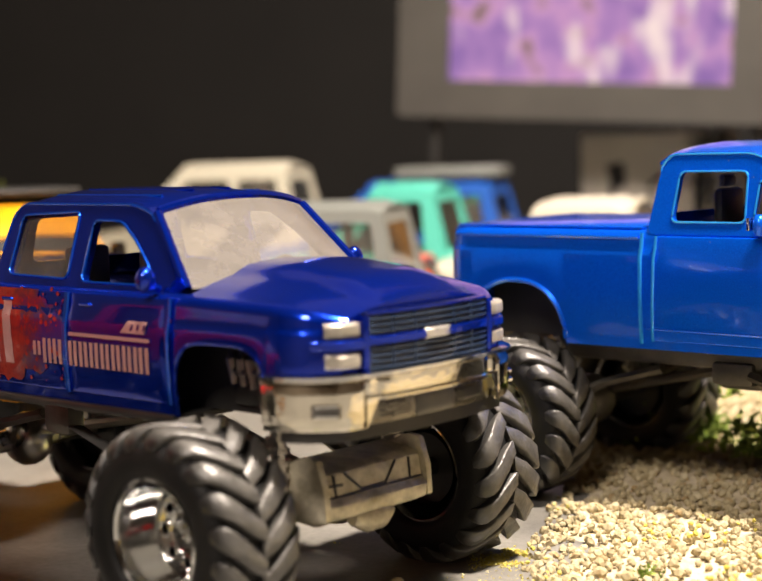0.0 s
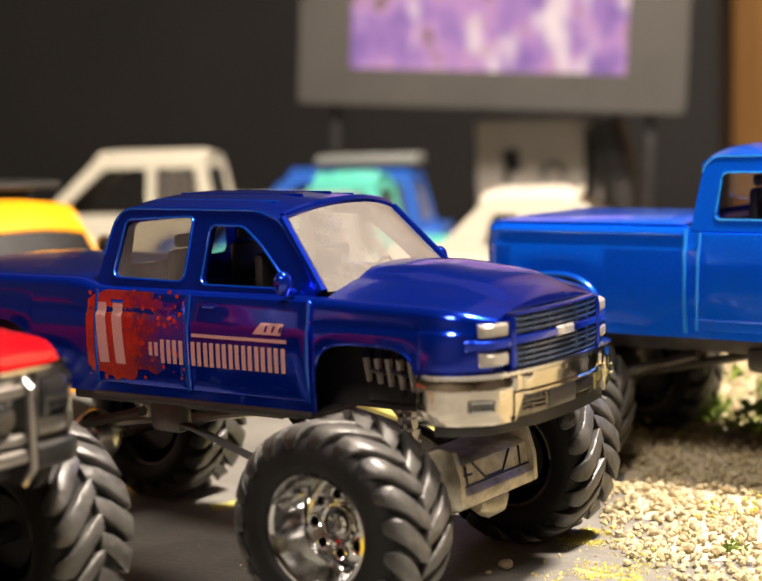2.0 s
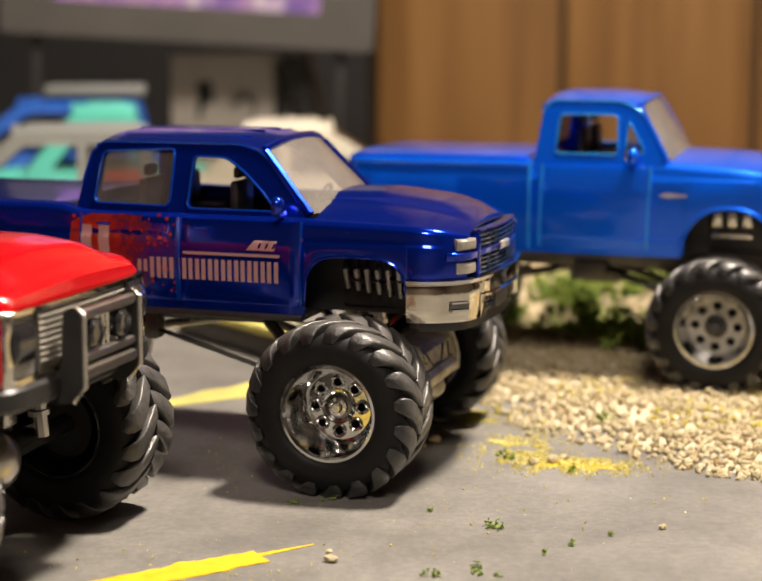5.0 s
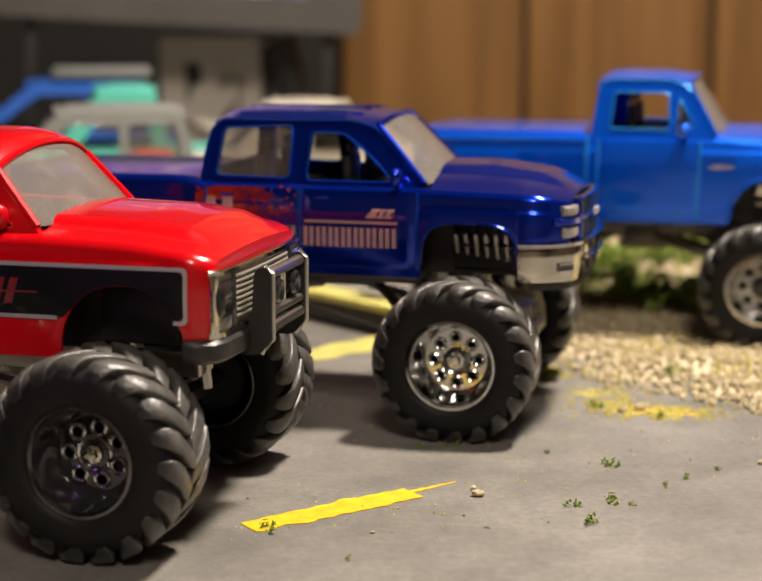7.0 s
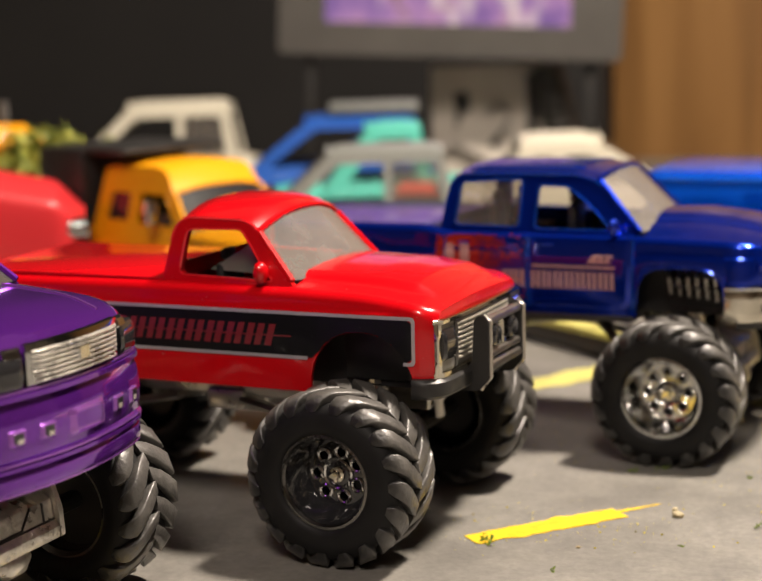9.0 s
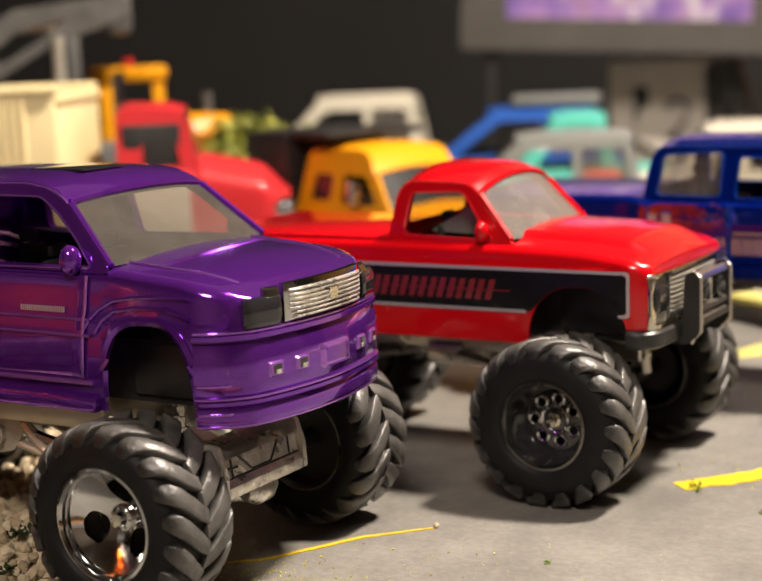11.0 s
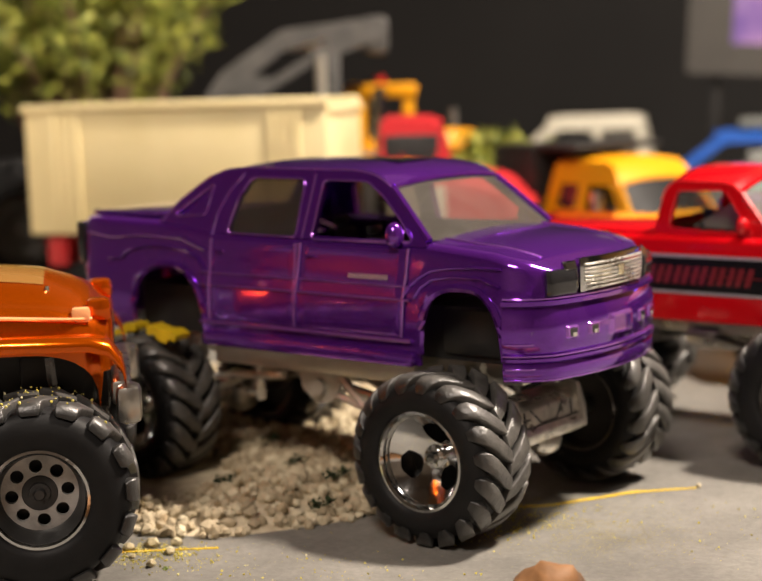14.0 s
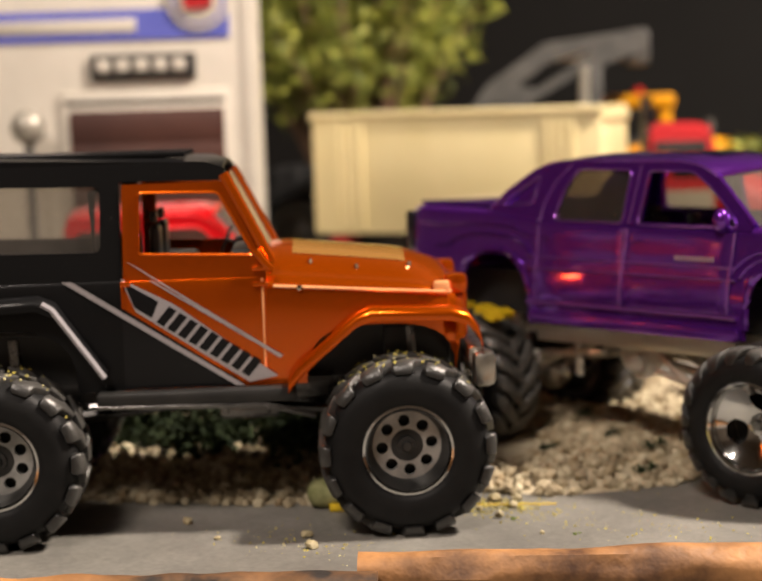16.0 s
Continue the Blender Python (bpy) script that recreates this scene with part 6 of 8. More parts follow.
    # fenders
    for body, pts in ((ORANGE, [(-1.56, 2.02), (-1.40, 2.22), (-0.60, 2.90), (-0.40, 2.98), (0.70, 2.95), (0.95, 2.88), (1.10, 2.66), (1.14, 2.46)]), (BLACK_GLOSS, [(-7.0, 2.4), (-6.8, 2.8), (-6.4, 3.2), (-4.95, 3.28), (-4.72, 3.18), (-4.05, 2.2)])):
        for s in (-1, 1):
            bm = bmesh.new()
            rows = []
            for x, z in pts:
                rows.append([bm.verts.new((x, s * y, z + dz)) for y, dz in ((1.25, -0.02), (1.25, 0.06), (1.62, 0.07), (1.72, 0.03), (1.74, -0.05), (1.72, -0.12), (1.66, -0.10))])
            for u, v in zip(rows, rows[1:]):
                for k in range(6):
                    bm.faces.new((u[k], u[k + 1], v[k + 1], v[k]))
            part("fender_flare", bm, body, car, "orange fender flare" if body is ORANGE else "satin black fender flare", sharp=60)
    part("flare_print", tube(bmesh.new(), [(-4.85, -1.745, 3.26), (-4.72, -1.75, 3.18), (-4.05, -1.75, 2.22)], 0.045, 6), DECAL_SILVER, car)
    for s in (-1, 1):
        part("headlight", newbox(0.68, 1.0, s * 1.02 - 0.14, s * 1.02 + 0.14, 3.12, 3.42, 0.08), ORANGE, car)
        part("turn_lamp", newbox(0.50, 0.74, s * 1.26 - 0.08, s * 1.26 + 0.08, 3.14, 3.34, 0.05), ORANGE_EDGE, car)
        bm = newbox(-4.2, -1.45, s * 1.52 - 0.14, s * 1.52 + 0.14, 1.78, 1.98, 0.05)
        part("side_step", bm, DARK_PLASTIC, car)
        bm = tube(bmesh.new(), [(-4.3, s * 1.6, 1.80), (-1.9, s * 1.6, 1.74), (-1.2, s * 1.5, 1.55)], 0.05, 6)
        part("rock_rail", bm, CHROME_DARK, car)
    bm = newbox(0.95, 1.2, -1.5, 1.5, 2.1, 2.42, 0.06)
    for s in (-1, 1):
        box(bm, 1.0, 1.32, s * 1.5 - 0.22, s * 1.5 + 0.2, 1.88, 2.38, 0.1)
    part("front_bumper", bm, CHROME_SATIN, car, "satin chrome stub bumper")
    part("grille", newbox(0.9, 1.0, -1.0, 1.0, 2.5, 3.15, 0.04), ORANGE, car)
    for k in range(7):
        y = -0.45 + k * 0.15
        part("grille_slot", newbox(0.99, 1.01, y - 0.035, y + 0.035, 2.62, 3.05, 0.003), DARK_PLASTIC, car)
    # prints
    part("lower_print", b.print_on([[(-3.815, 1.99), (-2.15, 1.99), (-3.05, 2.62), (-3.815, 3.13)]], 0.040), DECAL_BLACK, car, "black lower print")
    bars = [[(-3.74, 3.78), (-3.60, 3.70), (-1.62, 2.40), (-1.66, 2.36)], [(-4.62, 3.52), (-4.48, 3.52), (-2.16, 2.0), (-2.28, 2.0)], [(-3.42, 3.50), (-3.38, 3.50), (-1.9, 2.56), (-2.05, 2.62)]]
    part("slash_print", b.print_on(bars[:1] + bars[2:], 0.050), DECAL_SILVER, car, "silver slash lines")
    bm = bmesh.new()
    fill2d(bm, [Vector(p) for p in bars[1]], [], lambda x, z: (x, -1.465, z))
    part("slash_print", bm, DECAL_SILVER, car)
    d = Vector((1.72, -1.12)).normalized()
    u = Vector((0.545, 0.84))

    def at(s, h):
        p = Vector((-3.72, 3.12)) + d * s + u * h
        return (p.x, p.y)
    part("emblem_backing", b.print_on([[at(-0.30, 0.30), at(0.10, 0.02), at(1.95, -0.02), at(2.25, 0.26), at(0.5, 0.38)]], 0.054), DECAL_SILVER, car)
    part("emblem_print", b.print_on([[at(-0.24, 0.28), at(0.06, 0.06), at(0.34, 0.06), at(0.30, 0.30)]] + [[at(q, 0.04), at(q + 0.12, 0.04), at(q + 0.16, 0.32), at(q + 0.04, 0.32)] for q in np.arange(0.42, 1.95, 0.17)], 0.058), DECAL_BLACK, car, "black slanted print bars on silver")
    chassis(car, 0.0, -5.62, 1.96, 1.42, CHROME_DARK, CHROME_DARK, skid=False)
    wh = make_wheel(car, 0.56, 0.60, 0.32, 8, 0.082, 0.34, CHROME, WHEEL_GREY, DARK_PLASTIC, hub_r=0.13, style="block", R=1.21, lugs=16, face_r=0.47, barrel_mat=DARK_PLASTIC, disc_mat=DARK_PLASTIC, disc_r=0.22)
    four_wheels(car, wh, 0.03, -5.5, 2.48, 0.56, z=1.19, turns=(8, 60, 33, 80))


orange_offroader()

# ---------------------------------------------------------------- board, walls, room
bm = newbox(-90, 90, -60, 75, -2.0, -0.6, 0.1)
tagged(part("table", bm, TABLE_BROWN), "wide brown table top under the display", "table", kind="structure")
bm = newbox(-60, 60, -22, 62, -0.6, 0.0, 0.05)
tagged(part("ground", bm, LOT), "grey painted board with worn speckled paint", "ground", kind="structure")
bm = newbox(-95, -9.9, 66.0, 68.0, -2, 60)
tagged(part("backdrop", bm, BLACKBOARD), "plain black board behind the display", "backdrop", kind="structure")
wall = tagged(part("wall_north", newbox(-9.9, 120, 69.2, 72, -2, 60), DARK_PLASTIC), "dark wall behind brown wood panelling", "wall", kind="structure")
for k in range(9):
    x = -9.9 + k * 9.2
    part("wood_panel", newbox(x + 0.12, x + 9.08, 68.4, 69.3, -2, 60, 0.25), WOOD, wall)
for nm, a in (("wall_east", (250, 253, -260, 90, -90, 240)), ("wall_west", (-253, -250, -260, 90, -90, 240)), ("wall_south", (-250, 250, -263, -260, -90, 240)), ("wall_back", (-250, 250, 90, 93, -90, 240))):
    tagged(part(nm, newbox(*a), WALL), "plain warm painted room wall", "wall", kind="structure")
tagged(part("ceiling", newbox(-250, 250, -260, 90, 240, 244), CEIL), "plain warm white ceiling", "ceiling", kind="structure")
tagged(part("floor", newbox(-250, 250, -260, 90, -92, -90), TABLE_BROWN), "plain brown room floor", "floor", kind="structure")

# ---------------------------------------------------------------- gravel, stones, moss, paint


def inside(p, poly):
    n, hit = len(poly), False
    for i in range(n):
        (x1, y1), (x2, y2) = poly[i], poly[i - 1]
        if (y1 > p[1]) != (y2 > p[1]) and p[0] < (x2 - x1) * (p[1] - y1) / (y2 - y1) + x1:
            hit = not hit
    return hit


def edge_distance(p, poly):
    best = 1e9
    for i in range(len(poly)):
        a, b = np.array(poly[i]), np.array(poly[i - 1])
        t = np.clip(np.dot(np.array(p) - a, b - a) / np.dot(b - a, b - a), 0, 1)
        best = min(best, float(np.linalg.norm(a + t * (b - a) - p)))
    return best


ROCK = []
rr = random.Random(11)
for _ in range(14):
    tmp = bmesh.new()
    bmesh.ops.create_icosphere(tmp, subdivisions=1, radius=1)
    sc = [rr.uniform(0.6, 1.0) for _ in range(3)]
    vs = [np.array([v.co.x * sc[0], v.co.y * sc[1], v.co.z * sc[2]]) * rr.uniform(0.78, 1.15) for v in tmp.verts]
    ROCK.append((np.array(vs), [[v.index for v in f.verts] for f in tmp.faces]))
    tmp.free()


GRAIN = [(np.array([(-1, -0.7, -0.4), (0.9, -0.6, -0.5), (0.1, 1.0, -0.4), (-0.3, 0.1, 0.8), (0.5, 0.2, 0.6)]), [[0, 1, 2], [0, 3, 1], [1, 3, 4], [1, 4, 2], [2, 4, 3], [0, 2, 3]])]


def scatter(name, spots, material, label, category="gravel", shapes=ROCK):
    """Many small stones as one mesh; spots: x, y, z, size."""
    rnd = random.Random(len(spots))
    verts, faces = [], []
    for x, y, z, size in spots:
        pts, fs = rnd.choice(shapes)
        m = np.array(Euler((rnd.uniform(0, 6.3), rnd.uniform(0, 6.3), rnd.uniform(0, 6.3))).to_matrix())
        o = len(verts)
        verts += ((pts @ m.T * size + (x, y, z)) * CM).tolist()
        faces += [[i + o for i in f] for f in fs]
    me = bpy.data.meshes.new(name)
    me.from_pydata(verts, [], faces)
    me.materials.append(material)
    return tagged(new(name, me), label, category, kind="stuff")


def mound(poly, height, name, seed, lump=0.10):
    x0, x1 = min(p[0] for p in poly), max(p[0] for p in poly)
    y0, y1 = min(p[1] for p in poly), max(p[1] for p in poly)

    def z_at(x, y):
        if not inside((x, y), poly):
            return -0.08
        d = edge_distance((x, y), poly)
        return min(1, d / 1.6) ** 0.8 * height(x, y) + lump * (noise.noise(Vector((x * 0.9, y * 0.9, seed))) + 0.3) * min(1, d)
    n, m = int((x1 - x0) / 0.35), int((y1 - y0) / 0.35)
    bm = bmesh.new()
    grid = [[bm.verts.new((x0 + (x1 - x0) * i / n, y0 + (y1 - y0) * j / m, z_at(x0 + (x1 - x0) * i / n, y0 + (y1 - y0) * j / m) - 0.03)) for j in range(m + 1)] for i in range(n + 1)]
    for i in range(n):
        for j in range(m):
            bm.faces.new((grid[i][j], grid[i + 1][j], grid[i + 1][j + 1], grid[i][j + 1]))
    tagged(part(name, bm, SAND), "gritty sand bed under loose gravel", "ground", kind="structure")
    return z_at


EAST = [(0.42, 13.9), (3.3, 11.5), (5.2, 11.2), (9.5, 9.0), (16, 12), (16, 34), (-1.5, 34), (-2.6, 22), (-1.0, 18.0), (-0.1, 15.2)]
WEST = [(-24, -9.5), (-18.2, -5.4), (-14.5, -3.75), (-13.0, -1.75), (-11.5, -1.6), (-10.1, 0.0), (-10.0, 1.9), (-10.8, 4.5), (-14, 8.0), (-20, 9), (-26, 2)]
east_z = mound(EAST, lambda x, y: 0.05 + 0.12 * max(0, min(1, (y - 17) / 3)), "gravel_bed_east", 3.0)
west_z = mound(WEST, lambda x, y: 0.06 + 0.16 * max(0.0, min(1.0, (math.hypot(x + 13.8, y - 0.5) - 1.0) / 1.2)), "gravel_bed_west", 7.0, 0.16)
rnd = random.Random(5)
spots = []
while len(spots) < 18000:
    x, y = rnd.uniform(-2.6, 13), 9.0 + 21 * rnd.random() ** 1.5
    if inside((x, y), EAST):
        s = rnd.uniform(0.038, 0.085) * (1.0 if y < 20 else 1.4)
        spots.append((x, y, east_z(x, y) + s * rnd.uniform(-0.1, 0.5), s))
scatter("gravel", spots, STONE, "cream coloured fine loose gravel")
spots = []
while len(spots) < 7500:
    x, y = rnd.uniform(-22, -9.8), rnd.uniform(-8.5, 8.5)
    if inside((x, y), WEST) and math.hypot(x + 13.9, y - 0.6) > 1.15:
        s = rnd.uniform(0.07, 0.155)
        spots.append((x, y, west_z(x, y) + s * rnd.uniform(-0.1, 0.5), s))
scatter("gravel", spots, STONE_WEST, "pale brownish coarse gravel heap")
# single stones lying on the board
for x, y, s in ((-1.05, 7.49, 0.085), (-1.12, 7.75, 0.05), (-0.5, 12.7, 0.12), (-0.62, 12.45, 0.05), (1.2, 11.9, 0.10), (0.95, 11.8, 0.08), (1.35, 12.1, 0.07), (0.8, 13.3, 0.07), (-12.05, -2.05, 0.11), (-11.8, -1.85, 0.09), (-12.25, -2.3, 0.09), (-11.65, -2.2, 0.10),
                (-11.55, -2.75, 0.09), (-12.0, -2.55, 0.06), (-12.9, -5.3, 0.10), (-13.3, -4.9, 0.10), (-15.2, -5.2, 0.10), (-6.33, 3.5, 0.06), (2.6, 9.2, 0.06), (-2.2, 6.0, 0.03), (-14.3, -5.6, 0.05), (-10.6, -3.2, 0.04)):
    bm = bmesh.new()
    bmesh.ops.create_icosphere(bm, subdivisions=2, radius=s)
    k = (rnd.uniform(0.7, 1.0), rnd.uniform(0.6, 0.9), rnd.uniform(0.5, 0.75))
    for v in bm.verts:
        j = 1 + 0.35 * noise.noise(v.co * (1.3 / s) + Vector((x, y, 0)))
        v.co = Vector((v.co.x * k[0], v.co.y * k[1], v.co.z * k[2])) * j
    tagged(part("pebble", bm, STONE, at=cmpose(x, y, s * 0.5, rnd.uniform(0, 360)), sharp=25), "small cream pebble lying on the grey board", "pebble", "loose pebbles")


def crumb_shapes(n=8):
    out = []
    r = random.Random(3)
    for _ in range(n):
        pts, fs = [], []
        for _ in range(14):
            c = np.array([r.gauss(0, 0.55), r.gauss(0, 0.55), abs(r.gauss(0, 0.4))])
            a = np.array([[r.gauss(0, 0.28) for _ in range(3)] for _ in range(4)])
            o = len(pts)
            pts += (a + c).tolist()
            fs += [[o, o + 1, o + 2], [o, o + 2, o + 3], [o, o + 1, o + 3], [o + 1, o + 2, o + 3]]
        out.append((np.array(pts), fs))
    return out


CRUMB = crumb_shapes()


def moss(x, y, z, size, label="small crumb of green moss on the board", mat=None):
    rnd2 = random.Random(int(x * 100) + int(y * 37))
    verts, faces = [], []
    n = 3 if size < 0.3 else int(40 * size)
    for _ in range(n):
        pts, fs = rnd2.choice(CRUMB)
        o = len(verts)
        c = np.array([rnd2.gauss(0, 0.35), rnd2.gauss(0, 0.35), abs(rnd2.gauss(0, 0.22))]) * size
        verts += ((pts * min(size, 0.45) * 0.45 + c) * CM).tolist()
        faces += [[i + o for i in f] for f in fs]
    me = bpy.data.meshes.new("moss_tuft")
    me.from_pydata(verts, [], faces)
    me.materials.append(mat or MOSS)
    ob = new("moss_tuft", me)
    ob.matrix_basis = cmpose(x, y, z)
    tagged(ob, label, "moss", "moss tufts")


for x, y, s in ((0.64, 8.91, 0.16), (0.56, 7.4, 0.14), (0.15, 7.2, 0.12), (1.55, 8.5, 0.10), (1.25, 8.1, 0.08), (0.78, 7.3, 0.07), (-3.4, 5.95, 0.14), (-1.9, 9.6, 0.09), (-1.5, 9.75, 0.09), (-0.2, 9.48, 0.07), (1.48, 11.49, 0.12), (0.55, 12.0, 0.16), (-4.56, 2.5, 0.08), (0.3, 6.5, 0.15), (-2.4, 5.1, 0.06), (2.0, 8.9, 0.08), (-0.9, 6.3, 0.05), (-11.3, -2.75, 0.07), (-10.2, -3.0, 0.06)):
    moss(x, y, 0.0, s)
for x, y, s in ((1.9, 14.15, 0.22), (1.6, 20.2, 1.5), (2.7, 19.7, 1.2), (1.2, 24.0, 1.4), (3.0, 25.0, 1.6), (5.2, 21.5, 1.2), (-0.3, 21.0, 0.8)):
    moss(x, y, east_z(x, y), s, "dark green moss clump growing in the gravel", MOSS)
# Big clumps are added to cover lit gravel; their colour holds the shade.
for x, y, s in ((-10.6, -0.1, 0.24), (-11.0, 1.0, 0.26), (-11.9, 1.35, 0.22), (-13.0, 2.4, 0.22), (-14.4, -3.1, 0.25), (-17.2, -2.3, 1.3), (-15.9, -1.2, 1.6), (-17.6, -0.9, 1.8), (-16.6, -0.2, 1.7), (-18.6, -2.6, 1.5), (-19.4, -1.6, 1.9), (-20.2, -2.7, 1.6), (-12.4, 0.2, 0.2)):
    moss(x, y, west_z(x, y) + (0.10 if s < 0.5 else 0.0), s, "moss clump among gravel stones, shade put into its colour", MOSS_SHADED)

# yellow grit spilled on the board
spots = []
for cx, cy, rx, ry, n in ((1.45, 11.85, 0.85, 0.38, 900), (0.75, 12.6, 0.6, 0.9, 420), (0.0, 14.2, 0.25, 0.3, 200), (-0.05, 14.6, 0.15, 0.12, 160), (0.5, 9.8, 2.6, 2.0, 160), (-2.4, 6.9, 1.6, 0.9, 140), (-8.3, 0.9, 0.9, 0.9, 200), (-9.3, -2.2, 2.2, 1.2, 160), (-5.5, 1.5, 2.5, 1.5, 120), (-11.8, -2.3, 0.8, 0.5, 160), (-13.0, -5.2, 1.6, 0.7, 120), (-3.0, 11.5, 1.0, 2.0, 60)):
    for _ in range(int(n * (9 if max(rx, ry) < 1.4 else 2.5))):
        s = rnd.choice((0.004, 0.005, 0.006, 0.007, 0.009, 0.012, 0.020))
        gx, gy = cx + rnd.gauss(0, rx * 0.55), cy + rnd.gauss(0, ry * 0.55)
        if noise.noise(Vector((gx * 4.5, gy * 4.5, 1.0))) > rnd.uniform(-0.35, 0.15):
            spots.append((gx, gy, s * 0.4, s))
scatter("grit", spots, YELLOW_GRIT, "fine yellow grit spilled on the board", "grit", GRAIN)
spots = []
for _ in range(9000):
    gx, gy = -7.1 + rnd.gauss(0, 0.75), 0.8 + rnd.gauss(0, 0.6)
    if noise.noise(Vector((gx * 2.2, gy * 2.2, 4.0))) > rnd.uniform(-0.5, 0.2):
        spots.append((gx, gy, 0.001, rnd.uniform(0.003, 0.0065)))
scatter("grit", spots, YELLOW_DUST, "film of pale yellow dust on the board", "grit", GRAIN)
spots = [(rnd.uniform(-0.5, 6), rnd.uniform(11, 17), 0.0, rnd.uniform(0.02, 0.05)) for _ in range(800)]
spots = [(x, y, east_z(x, y) + 0.10, s) for x, y, _, s in spots if inside((x, y), EAST) and noise.noise(Vector((x * 0.8, y * 0.8, 2))) > 0.1]
scatter("grit", spots, YELLOW_GRIT, "yellow grit sprinkled over the gravel", "grit")

# grit clinging to the tread of the off-roader
spots = []
for hx in (0.03, -5.5):
    for _ in range(70):
        a, y = math.radians(rnd.gauss(95, 26)), -rnd.uniform(1.40, 2.46)
        q = cmpose(-13.56, -2.33, 0, 38.0) @ (Vector((hx + 1.20 * math.cos(a), y, 1.19 + 1.21 * math.sin(a))) * CM) / CM
        spots.append((*q, rnd.choice((0.008, 0.012, 0.016, 0.026))))
scatter("grit", spots, YELLOW_GRIT, "yellow grit clinging to tyre tread", "grit")

def paint_line(pts, widths, label, seed, z=0.012, mat=None):
    """A brushed line with ragged edges."""
    bm = bmesh.new()
    rows = []
    pts = [Vector(p) for p in pts]
    n = 40
    for i in range(n + 1):
        t = i / n * (len(pts) - 1)
        k = min(int(t), len(pts) - 2)
        p = pts[k].lerp(pts[k + 1], t - k)
        d = (pts[k + 1] - pts[k]).normalized()
        s = Vector((-d.y, d.x))
        w = float(np.interp(i / n, np.linspace(0, 1, len(widths)), widths))
        a, b = (0.5 + 0.24 * noise.noise(Vector((i * 0.22, seed, q))) for q in (0, 5))
        rows.append([bm.verts.new((*(p - s * w * a), z)), bm.verts.new((*(p + s * w * b), z))])
    for u, v in zip(rows, rows[1:]):
        bm.faces.new((u[0], v[0], v[1], u[1]))
    r = bmesh.ops.extrude_face_region(bm, geom=bm.faces[:])
    bmesh.ops.translate(bm, verts=[g for g in r["geom"] if isinstance(g, bmesh.types.BMVert)], vec=(0, 0, -z + 0.001))
    tagged(part("painted_line", bm, mat or YELLOW_PAINT), label, "painted line", kind="structure")


paint_line([(-3.64, 6.06), (-1.85, 7.55)], [0.36, 0.44, 0.46, 0.40], "thick brushed yellow line on the board", 1)
paint_line([(-1.9, 7.58), (-1.35, 8.05)], [0.10, 0.03], "thin tail of a yellow line", 2, 0.008)
paint_line([(-8.8, 1.3), (-8.0, 1.75), (-7.1, 2.9), (-6.35, 3.46)], [0.06, 0.07, 0.08, 0.04], "thin yellow line on the board", 3)
paint_line([(-13.0, -3.0), (-12.3, -2.42), (-11.2, -1.75)], [0.05, 0.06, 0.04], "thin yellow line beside the gravel", 4)
paint_line([(-5.35, 14.1), (-4.1, 15.3), (-3.2, 16.5), (-2.0, 18.0)], [0.3, 0.8, 0.8, 0.7], "wide faded yellow bay line", 5, 0.012, YELLOW_FADED)
paint_line([(1.02, 11.75), (1.3, 11.9), (1.7, 11.85), (2.05, 11.7)], [0.04, 0.30, 0.30, 0.04], "ragged patch of spilled yellow paint powder", 7, 0.007)
paint_line([(0.25, 13.0), (0.5, 12.85), (0.85, 12.8)], [0.05, 0.16, 0.04], "small patch of spilled yellow paint powder", 8, 0.006, YELLOW_FADED)
kerb = thing("parking_kerb", cmpose(-3.8, 18.2, 0, -43.5), "yellow topped parking kerb on the board", "kerb")
part("kerb_base", newbox(-3.2, 3.2, -0.35, 0.35, 0.0, 0.42, 0.04), DARK_PLASTIC, kerb)
part("kerb_top", newbox(-3.2, 3.2, -0.36, 0.36, 0.42, 0.56, 0.03), YELLOW_FADED, kerb, "yellow painted top")

stop = thing("kerb_end", cmpose(-14.05, -3.45, 0.0, 38), "olive stained kerb end with yellow painted tip", "kerb")
part("kerb_block", newbox(-0.30, 0.28, -0.26, 0.28, 0.0, 0.42, 0.20, 3), MOSS_STAIN, stop)
part("kerb_tip", newbox(0.02, 0.34, -0.36, -0.10, 0.0, 0.10, 0.03), YELLOW_PAINT, stop, "bright yellow painted tip")

# logs in front


def log(name, a, b, r, seed, label, mat=None):
    bm = bmesh.new()
    a, b = Vector(a), Vector(b)
    d = (b - a).normalized()
    u = d.cross(Vector((0, 0, 1))).normalized()
    w = u.cross(d)
    rings = []
    n = 60
    for i in range(n + 1):
        p = a.lerp(b, i / n)
        rings.append([bm.verts.new(p + (u * math.cos(q) + w * math.sin(q)) * r * (1 + 0.22 * noise.noise(Vector((i * 0.13, math.cos(q) * 1.2 + seed, math.sin(q) * 1.2))))) for q in [2 * math.pi * k / 20 for k in range(20)]])
    for p, q in zip(rings, rings[1:]):
        for k in range(20):
            bm.faces.new((p[k], p[(k + 1) % 20], q[(k + 1) % 20], q[k]))
    bm.faces.new(rings[0]), bm.faces.new(rings[-1])
    tagged(part(name, bm, mat or BARK), label, "log")


